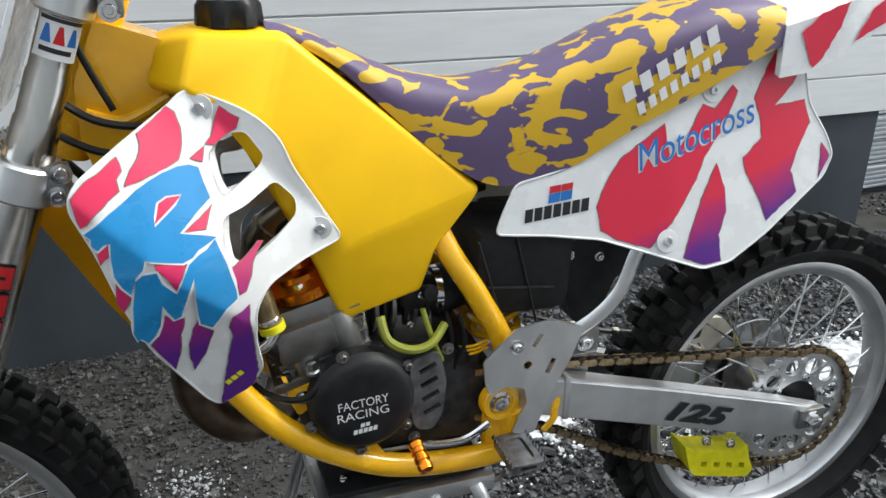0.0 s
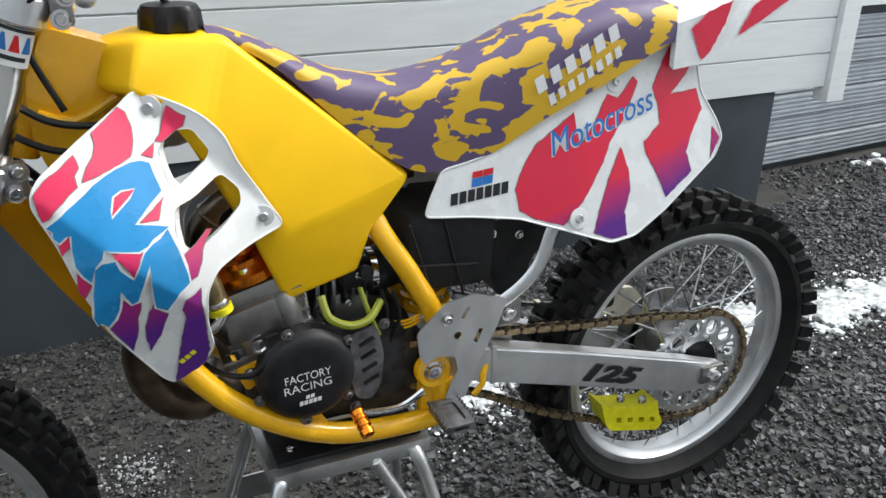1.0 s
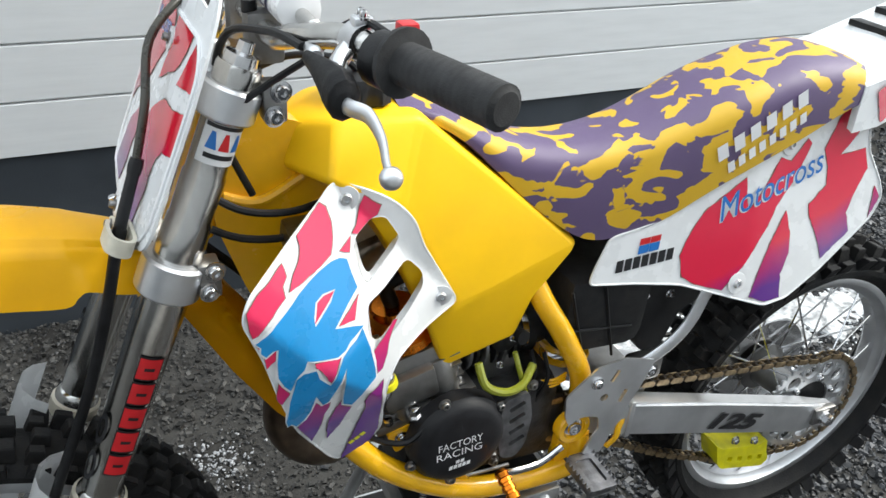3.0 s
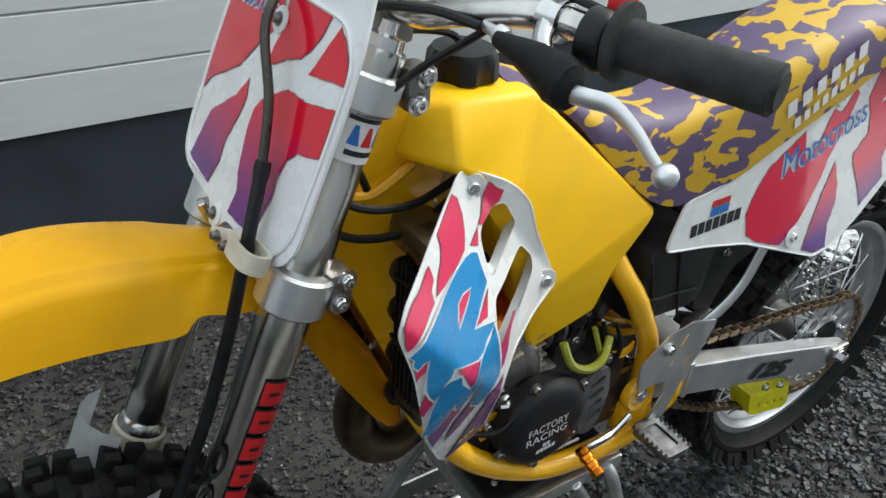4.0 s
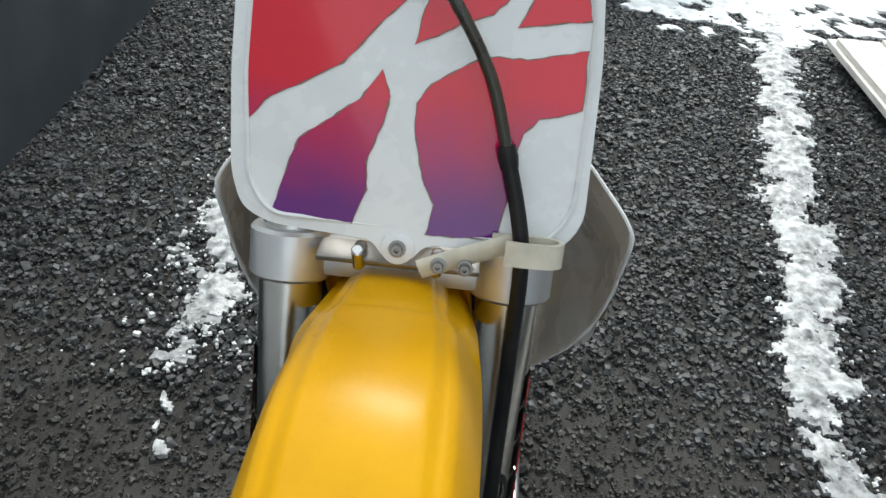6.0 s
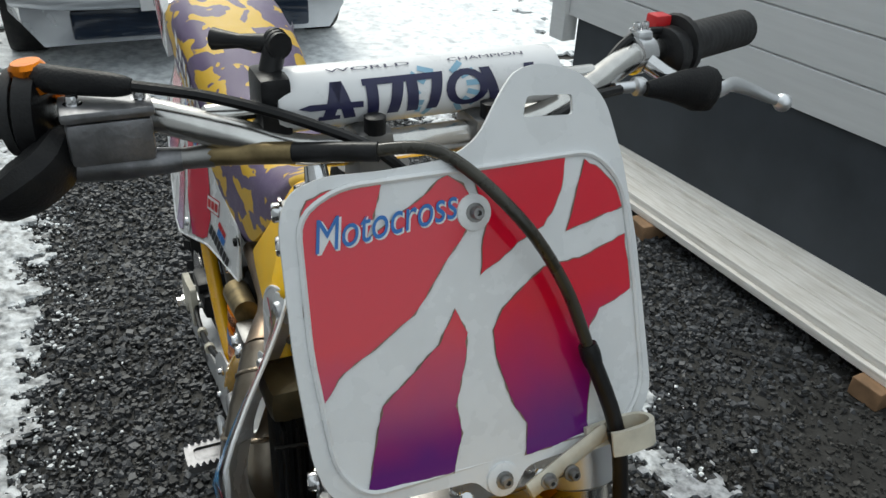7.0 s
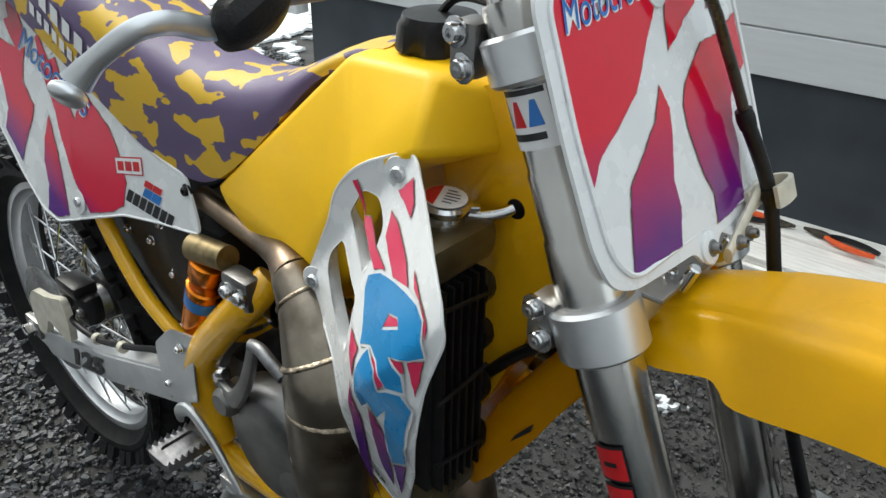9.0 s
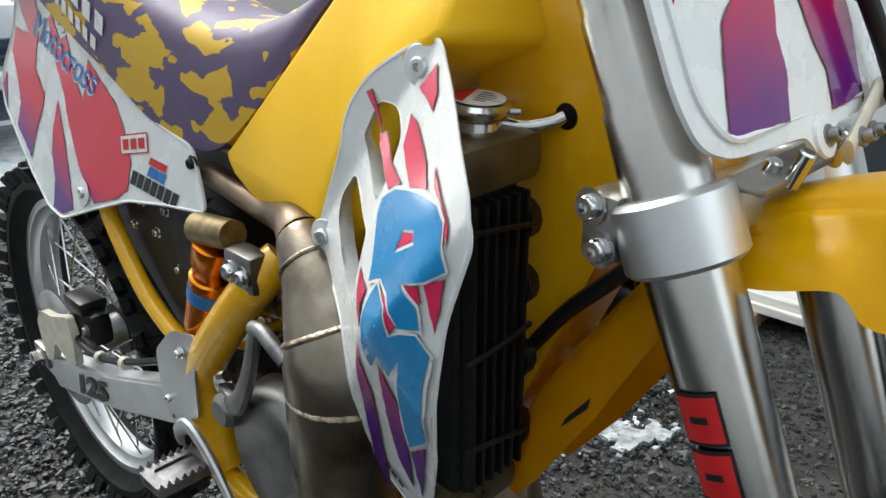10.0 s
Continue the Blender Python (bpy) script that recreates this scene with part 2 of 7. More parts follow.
def rod(a, b, r, n=12):
    a, b = Vector(a), Vector(b)
    length = (b - a).length
    c = min(r * 0.25, length * 0.2)
    return turned(a, b - a, [(0, r - c), (c, r), (length - c, r), (length, r - c)], n)


def box(bm, a, b, bevel=0.0, m=None):
    made = bmesh.ops.create_cube(bm, size=1)["verts"]
    for v in made:
        v.co = Vector([(p + q) / 2 + c * (q - p) for p, q, c in zip(a, b, v.co)])
    if bevel:
        edges = list({e for v in made for e in v.link_edges})
        made = list({v for f in bmesh.ops.bevel(bm, geom=edges, offset=bevel, segments=2, affect="EDGES", profile=0.6)["faces"] for v in f.verts} | {v for v in made if v.is_valid})
    if m is not None:
        bmesh.ops.transform(bm, matrix=m, verts=made)
    return bm


def block(a, b, bevel=0.004, m=None):
    return box(bmesh.new(), a, b, bevel, m)


def rough_edge(loop, step=0.007, amp=0.0013, seed=1):
    """A torn-looking outline: points every step, each pushed a little to one side."""
    rnd = random.Random(seed)
    out = []
    for (x0, y0), (x1, y1) in zip(loop, loop[1:] + loop[:1]):
        d = math.hypot(x1 - x0, y1 - y0)
        k = max(1, int(d / step))
        for i in range(k):
            s = rnd.uniform(-amp, amp)
            t = i / k
            out.append((x0 + (x1 - x0) * t - (y1 - y0) / d * s, y0 + (y1 - y0) * t + (x1 - x0) / d * s))
    return out


def rounded(loop, r=0.008, k=4, keep=()):
    """The outline with its corners rounded off."""
    out = []
    for i, p in enumerate(loop):
        a, b, c = Vector(loop[i - 1]), Vector(p), Vector(loop[(i + 1) % len(loop)])
        if i in keep:
            out.append(tuple(b))
            continue
        d = min(r, (a - b).length * 0.45, (c - b).length * 0.45)
        s, e = b + (a - b).normalized() * d, b + (c - b).normalized() * d
        for j in range(k + 1):
            t = j / k
            out.append(tuple(s * (1 - t) ** 2 + b * 2 * t * (1 - t) + e * t * t))
    return out


def fill(loops, longest=0.02):
    """A flat mesh in (u, v) of an outline with holes, cut so that no edge is longer than longest."""
    bm = bmesh.new()
    for loop in loops:
        vs = [bm.verts.new((u, v, 0)) for u, v in loop]
        for i in range(len(vs)):
            bm.edges.new((vs[i - 1], vs[i]))
    bmesh.ops.triangle_fill(bm, use_beauty=True, use_dissolve=False, edges=bm.edges[:])
    for _ in range(5):
        long = [e for e in bm.edges if e.calc_length() > longest]
        if not long:
            break
        bmesh.ops.subdivide_edges(bm, edges=long, cuts=1)
        bmesh.ops.triangulate(bm, faces=[f for f in bm.faces if len(f.verts) > 3])
    return bm


def on(bm, surface, lift):
    """Lays a flat (u, v) mesh on surface(u, v, lift)."""
    for v in bm.verts:
        v.co = Vector(surface(v.co.x, v.co.y, lift))
    return bm


def sheet(loops, surface, thick, longest=0.02):
    """A solid sheet that follows surface, its outer face at lift 0."""
    bm = fill(loops, longest)
    rim = [e for e in bm.edges if len(e.link_faces) == 1]
    flat = {v: (v.co.x, v.co.y) for v in bm.verts}
    back = {v: bm.verts.new((0, 0, 0)) for v in list(bm.verts)}
    for f in list(bm.faces):
        bm.faces.new([back[v] for v in reversed(f.verts)])
    for e in rim:
        a, b = e.verts
        bm.faces.new((a, b, back[b], back[a]))
    for v, (x, y) in flat.items():
        v.co = Vector(surface(x, y, 0))
        back[v].co = Vector(surface(x, y, -thick))
    return bm


def words(text, height, width, slant=0.0, bold=0.0):
    """Text in the built-in font as a flat (u, v) mesh with its lower left corner at 0, 0."""
    cu = bpy.data.curves.new("lettering", "FONT")
    cu.body, cu.shear, cu.offset = text, slant, bold
    ob = bpy.data.objects.new("lettering", cu)
    me = bpy.data.meshes.new_from_object(ob)
    bm = bmesh.new()
    bm.from_mesh(me)
    xs, ys = [v.co.x for v in bm.verts], [v.co.y for v in bm.verts]
    for v in bm.verts:
        v.co = Vector(((v.co.x - min(xs)) / (max(xs) - min(xs)) * width, (v.co.y - min(ys)) / (max(ys) - min(ys)) * height, 0))
    bpy.data.objects.remove(ob)
    bpy.data.curves.remove(cu)
    bpy.data.meshes.remove(me)
    return bm


def bars(count, width, height, gap=0.22, slant=0.0):
    """A row of plain upright bars, for writing that is not spelled out."""
    bm = bmesh.new()
    w = width / count
    for i in range(count):
        x0, x1 = i * w, i * w + w * (1 - gap)
        bm.faces.new([bm.verts.new((x + slant * y, y, 0)) for x, y in ((x0, 0), (x1, 0), (x1, height), (x0, height))])
    return bm


def place2(bm, u, v, angle=0.0, mirror=False):
    c, s = math.cos(radians(angle)), math.sin(radians(angle))
    for q in bm.verts:
        x, y = (-q.co.x if mirror else q.co.x), q.co.y
        q.co = Vector((u + x * c - y * s, v + x * s + y * c, 0))
    return bm


def split_long(bm, longest=0.012):
    for _ in range(3):
        long = [e for e in bm.edges if e.calc_length() > longest]
        if long:
            bmesh.ops.subdivide_edges(bm, edges=long, cuts=1)
            bmesh.ops.triangulate(bm, faces=[f for f in bm.faces if len(f.verts) > 3])
    return bm


def mirror_bm(bm):
    for v in bm.verts:
        v.co.y = -v.co.y
    bmesh.ops.reverse_faces(bm, faces=bm.faces)
    return bm


# ---- ground ----
def fence_noise(x, y, s, o=0.0):
    return noise.noise(Vector((x * s + o, y * s - o, o * 0.7)))


def ground_sheet():
    bm = bmesh.new()
    xs = [-600, -120, -30, -8] + [-4 + 0.1 * i for i in range(111)] + [12, 30, 120, 600]
    ys = [-600, -120, -30, -8] + [-3 + 0.1 * i for i in range(61)] + [8, 30, 120, 600]
    grid = [[bm.verts.new((x, y, 0.008 * fence_noise(x, y, 2.2, 3.1) + 0.004 * fence_noise(x, y, 9, 1.7) - 0.006)) for y in ys] for x in xs]
    for i in range(len(xs) - 1):
        for j in range(len(ys) - 1):
            bm.faces.new((grid[i][j], grid[i + 1][j], grid[i + 1][j + 1], grid[i][j + 1]))
    return tagged(link("ground", bm, M_ground), "wet dark grit yard between two buildings", "ground", kind="structure")


ground_sheet()


def crushed_stone(name, count, seed, spread, size, sink, material=M_stone):
    """Angular stones, joined: spread gives the places, size the least and greatest width."""
    rng = np.random.default_rng(seed)
    corners = np.array([(x, y, z) for x in (-1, 1) for y in (-1, 1) for z in (-1, 1)], float) * 0.5
    quads = np.array([(0, 1, 3, 2), (4, 6, 7, 5), (0, 4, 5, 1), (2, 3, 7, 6), (0, 2, 6, 4), (1, 5, 7, 3)])
    place = spread(rng, count)
    count = len(place)
    shape = corners[None] * rng.uniform(0.55, 1.15, (count, 1, 3)) + rng.uniform(-0.2, 0.2, (count, 8, 3))
    shape[:, [1, 3, 5, 7]] *= rng.uniform(0.35, 0.9, (count, 1, 1)) * [1, 1, 0.8]
    shape *= (size[0] + (size[1] - size[0]) * rng.random((count, 1, 1)) ** 2)
    a = rng.uniform(0, 2 * math.pi, count)
    b = rng.normal(0, 0.45, count)
    ca, sa, cb, sb = np.cos(a)[:, None], np.sin(a)[:, None], np.cos(b)[:, None], np.sin(b)[:, None]
    x, y, z = shape[..., 0], shape[..., 1], shape[..., 2]
    x, z = x * cb + z * sb, z * cb - x * sb
    x, y = x * ca - y * sa, x * sa + y * ca
    pts = np.stack([x + place[:, :1], y + place[:, 1:2], z * 0.8 + place[:, 2:] - sink * size[0]], -1).reshape(-1, 3)
    faces = (quads[None] + 8 * np.arange(count)[:, None, None]).reshape(-1, 4)
    me = bpy.data.meshes.new(name)
    me.from_pydata(pts.tolist(), [], faces.tolist())
    me.materials.append(material)
    return new(name, me)


def dryness(rng, x, y):
    """0 on the wet trodden ground round the bike's front, 1 on the drier gravel behind it."""
    edge = x + 0.12 * np.sin(5 * y) + rng.normal(0, 0.10, len(x))
    return np.clip((edge - 0.02) / 0.30, 0, 1)


def near_gravel(rng, count):
    x, y = rng.uniform(-0.4, 3.4, count), rng.uniform(-1.75, 1.75, count)
    keep = (rng.random(count) < dryness(rng, x, y)) & (y < 1.28 + 0.03 * x)
    return np.stack([x, y, rng.uniform(0.0, 0.006, count)], 1)[keep]


def wet_gravel(rng, count):
    x, y = rng.uniform(-1.9, 0.7, count), rng.uniform(-1.75, 1.75, count)
    keep = (rng.random(count) > dryness(rng, x, y)) & (y < 1.28 + 0.03 * x)
    return np.stack([x, y, rng.uniform(-0.004, 0.003, count)], 1)[keep]


def far_gravel(rng, count):
    x, y = rng.uniform(2.4, 6.5, count), rng.uniform(-2.2, 1.72, count)
    return np.stack([x, y, rng.uniform(0.0, 0.006, count)], 1)


tagged(crushed_stone("gravel", 84000, 5, near_gravel, (0.008, 0.024), 0.1), "loose angular dark grey crushed stone over the yard", "gravel", kind="stuff")
tagged(crushed_stone("gravel", 46000, 8, wet_gravel, (0.006, 0.019), 0.3, M_stone_wet), "wet near-black crushed stone trodden into the ground", "gravel", kind="stuff")
tagged(crushed_stone("gravel", 26000, 6, far_gravel, (0.011, 0.028), 0.1), "loose angular grey crushed stone farther along the yard", "gravel", kind="stuff")
tagged(crushed_stone("grit", 26000, 7, lambda r, n: np.stack([r.uniform(-1.3, 1.3, n), r.uniform(-1.2, 1.3, n), r.uniform(0, 0.004, n)], 1), (0.003, 0.008), 0.0, M_grit), "fine dark grit trodden into the ground", "grit", kind="stuff")


def snow_strip(x0, x1, mid, half, seed, solid, cell=0.0085, height=0.016, material=M_snow):
    bm = bmesh.new()
    nx, ny = int((x1 - x0) / cell), int(half * 3.2 / cell)
    rnd = random.Random(int(seed))
    grid = {}
    for i in range(nx + 1):
        x = x0 + i * cell
        c = mid(x)
        for j in range(ny + 1):
            y = c + (j - ny / 2) * cell
            edge = 1 - abs(y - c + 0.06 * fence_noise(x, y, 3, seed)) / half
            h = edge * 0.9 + solid(x) + 0.75 * fence_noise(x, y, 9, seed + 2) + 0.5 * fence_noise(x, y, 27, seed + 5) + 0.35 * fence_noise(x, y, 70, seed)
            if h > 0.18:
                grid[i, j] = bm.verts.new((x + rnd.uniform(-0.35, 0.35) * cell, y + rnd.uniform(-0.35, 0.35) * cell, 0.006 + min(1.0, h - 0.18) * height + 0.003 * fence_noise(x, y, 60, seed)))
    for (i, j), v in grid.items():
        q = [grid.get(k) for k in ((i, j), (i + 1, j), (i + 1, j + 1), (i, j + 1))]
        if all(q):
            bm.faces.new(q)
    bmesh.ops.delete(bm, geom=[v for v in bm.verts if not v.link_faces], context="VERTS")
    rim = [e for e in bm.edges if len(e.link_faces) == 1]
    low = bmesh.ops.extrude_edge_only(bm, edges=rim)["geom"]
    for v in low:
        if isinstance(v, bmesh.types.BMVert):
            v.co.z = -0.004
    return link("snow", bm, material)


def south_snow(x):
    """The middle of the strip along the planks."""
    return -0.86 - 0.185 * np.maximum(0, x - 0.1) - 0.2 * np.maximum(0, 0.2 - x)


tagged(snow_strip(-0.1, 2.9, lambda x: 0.54 + 0.02 * math.sin(2 * x), 0.125, 11, lambda x: -0.9 + 0.93 * min(1.0, max(0.0, (x - 0.02) / 0.6)), material=M_trodden), "patchy strip of trodden old snow on gravel", "snow", kind="stuff")
tagged(snow_strip(-0.35, 2.8, south_snow, 0.095, 23, lambda x: 0.02 - 0.9 * max(0.0, min(1.0, (0.22 - x) / 0.3)), material=M_trodden), "thin broken strip of old snow on gravel", "snow", kind="stuff")
tagged(snow_strip(0.15, 2.9, lambda x: 0.56, 0.15, 47, lambda x: -0.34, 0.012, 0.005, M_slush), "thin grey slush trodden into gravel beside the snow", "slush", kind="stuff")
tagged(snow_strip(-0.05, 2.8, lambda x: south_snow(x) - 0.02, 0.14, 53, lambda x: -0.36, 0.012, 0.005, M_slush), "thin grey slush trodden into gravel beside the snow", "slush", kind="stuff")
tagged(snow_strip(2.2, 9.0, lambda x: -1.0 - 0.5 * max(0.0, 3.0 - x), 1.7, 31, lambda x: -1.0 + 0.75 * min(1.0, (x - 2.2) / 0.4) + 0.9 * min(1.0, max(0.0, (x - 2.75) / 0.4)), 0.028, 0.02), "bright snow covering the open end of the yard", "snow", kind="stuff")

tagged(crushed_stone("snow_crumbs", 1800, 9, lambda r, n: np.stack([r.uniform(0.1, 2.8, n), 0.54 + r.normal(0, 0.11, n), r.uniform(0.004, 0.012, n)], 1), (0.004, 0.014), 0.0, M_snow), "loose crumbs of old snow on gravel", "snow", kind="stuff")
tagged(crushed_stone("snow_crumbs", 600, 10, lambda r, n: (lambda x: np.stack([x, south_snow(x) + r.normal(0, 0.07, n), r.uniform(0.004, 0.012, n)], 1))(r.uniform(0.0, 2.8, n)), (0.004, 0.013), 0.0, M_snow), "loose crumbs of old snow on gravel", "snow", kind="stuff")
tagged(crushed_stone("snow_crumbs", 230, 12, lambda r, n: np.stack([-0.46 + r.normal(0, 0.055, n), 0.56 + r.normal(0, 0.04, n), r.uniform(0.0, 0.006, n)], 1), (0.003, 0.009), 0.0, M_slush), "thin patch of melting snow on wet ground", "snow", kind="stuff")

# ---- walls ----
def wall_frame(name, at, yaw, label):
    ob = new(name)
    ob.empty_display_size = 0.1
    ob.matrix_world = pose(*at, 0, 0, yaw)
    return tagged(ob, label, "wall", kind="structure")


def local_part(name, bm, material, parent, label="", smooth=False):
    ob = link(name, bm, material, smooth)
    ob.parent = parent
    if label:
        ob["label"] = label
    return ob


def board_mesh(length, pitch):
    """One siding board: a flat face with a rounded lower lip and a recessed groove above; y = 0 is the face, towards -y."""
    profile = [(0.018, 0.0), (0.001, 0.0), (0.0, 0.001), (0.0, pitch - 0.008), (0.002, pitch - 0.0065), (0.012, pitch - 0.0055), (0.012, pitch), (0.018, pitch)]
    bm = bmesh.new()
    ends = [[bm.verts.new((x, y, z)) for y, z in profile] for x in (0, length)]
    for k in range(len(profile) - 1):
        bm.faces.new((ends[0][k], ends[1][k], ends[1][k + 1], ends[0][k + 1]))
    bm.faces.new(ends[0][::-1])
    bm.faces.new(ends[1])
    return bm


def sided_wall(name, at, yaw, x0, x1, flip, plinth_x1, sill, rows, label):
    """A wall of white boards over a dark plinth; flip turns its face to +y."""
    wall = wall_frame(name, at, yaw + (180 if flip else 0), label)
    if flip:
        x0, x1 = -x1, -x0
        p0, p1 = -plinth_x1, x1
    else:
        p0, p1 = x0, plinth_x1
    local_part("plinth", block((p0, 0, -0.3), (p1, 0.12, sill + 0.05), 0.003), M_plinth, wall, "dark grey plinth board")
    local_part("wall_core", block((x0 + 0.02, 0.012, sill + 0.051), (x1 - 0.02, 0.2, sill + 0.14 * rows), 0.002), M_siding, wall)
    first = local_part("siding_board", board_mesh(x1 - x0, 0.14), M_siding, wall)
    first.matrix_basis = Matrix.Translation((x0, -0.02, sill))
    for k in range(1, rows):
        ob = new("siding_board", first.data)
        ob.parent = wall
        ob.matrix_basis = Matrix.Translation((x0, -0.02, sill + 0.14 * k))
    return wall


wall_n = sided_wall("wall_north", (0, 1.276, 0), 1.72, -7.0, 2.38, False, 2.13, 0.514, 14, "white horizontal board wall over a dark grey plinth")
local_part("corner_trim", block((2.382, -0.045, 0.45), (2.478, 0.03, 2.46), 0.003), M_siding, wall_n, "white corner board")
local_part("return_wall", block((2.145, 0.13, -0.2), (2.265, 3.2, 2.45), 0.003), M_siding, wall_n)

wall_s = sided_wall("wall_south", (0, -1.868, 0), 4.95, -7.0, 1.95, True, 1.91, 0.542, 14, "white horizontal board wall over a dark grey plinth")
local_part("corner_trim", block((-2.045, -0.04, 0.43), (-1.952, 0.03, 2.43), 0.003), M_siding, wall_s, "white corner board")


def shutter_wall():
    wall = wall_frame("wall_neighbour", (2.3, 1.72, 0), 4.5, "white board wall over a ribbed grey steel skirting")
    for k in range(6):
        bm = bmesh.new()
        pts = []
        for i in range(5):
            z = 0.03 + 0.022 * i
            pts += [(0.0, z), (0.0, z + 0.008), (0.012, z + 0.013), (0.012, z + 0.018)]
        ends = [[bm.verts.new((x, y, z)) for y, z in pts] for x in (0.05, 7.0)]
        for q in range(len(pts) - 1):
            bm.faces.new((ends[0][q], ends[1][q], ends[1][q + 1], ends[0][q + 1]))
        ob = local_part("steel_panel", bm, M_shutter, wall)
        ob.matrix_basis = Matrix.Translation((0, 0.004 * (k % 2), 0.115 * k))
    local_part("wall_core", block((0.0, 0.03, -0.2), (7.0, 0.2, 2.68), 0.002), M_plinth, wall)
    first = local_part("siding_board", board_mesh(7.0, 0.16), M_siding, wall)
    for k in range(12):
        ob = first if k == 0 else new("siding_board", first.data)
        ob.parent = wall
        ob.matrix_basis = Matrix.Translation((0, -0.03, 0.76 + 0.16 * k))


shutter_wall()


# ---- planks along the south wall ----
def plank(at, length, width, thick, yaw, label):
    bm = bmesh.new()
    box(bm, (-length / 2, -width / 2, 0), (length / 2, width / 2, thick), 0.004)
    for v in bm.verts:
        v.co.z += 0.004 * math.sin(v.co.x * 1.3)
    ob = link("plank", bm, M_plank, False)
    ob.matrix_world = pose(*at, 0, 0, yaw)
    return tagged(ob, label, "plank", "planks stacked by the wall")


for y, z, w in ((-1.635, 0.052, 0.15), (-1.80, 0.052, 0.15)):
    plank((0.2, y, z), 4.2, w, 0.026, 2.6, "whitewashed wooden plank in a low stack by the wall")
for y, z, w in ((-1.622, 0.079, 0.088), (-1.712, 0.079, 0.086)):
    plank((0.15, y, z), 4.2, w, 0.024, 2.6, "whitewashed wooden plank on top of the stack")
plank((0.15, -1.815, 0.079), 4.2, 0.115, 0.036, 2.6, "whitewashed wooden plank with a rounded edge by the plinth")
for x in (-0.9, 0.1, 1.05):
    ob = link("wood_block", block((-0.045, -0.16, -0.004), (0.045, 0.17, 0.052), 0.004), M_block, False)
    ob.matrix_world = pose(x, -1.70 + 0.045 * x, 0, 0, 0, random.uniform(-8, 8))
    tagged(ob, "raw wooden block under the planks", "block", "blocks under the planks")


def pliers(at, yaw):
    t = thing("pliers", at, "black pliers with orange handles lying on the planks", "pliers")
    m = pose(*at, 0, 0, yaw)

    def lay(bm):
        bmesh.ops.transform(bm, matrix=m, verts=bm.verts)
        return bm
    for s in (-1, 1):
        part("handle", lay(tube([(0.02, 0.006 * s, 0.012), (0.06, 0.020 * s, 0.012), (0.12, 0.024 * s, 0.012), (0.17, 0.014 * s, 0.012)], [0.006, 0.009, 0.009, 0.007], 8)), shade("orange_handle", (0.75, 0.10, 0.02), 0.4) if s < 0 else M_black, t)
    part("jaw", lay(tube([(0.03, 0, 0.012), (0.0, 0, 0.012), (-0.05, 0, 0.012)], [0.010, 0.013, 0.004], 8)), M_chain_dark, t, "dark steel jaws")


pliers((-0.24, -1.812, 0.116), 172)
pliers((-0.12, -1.80, 0.116), 10)


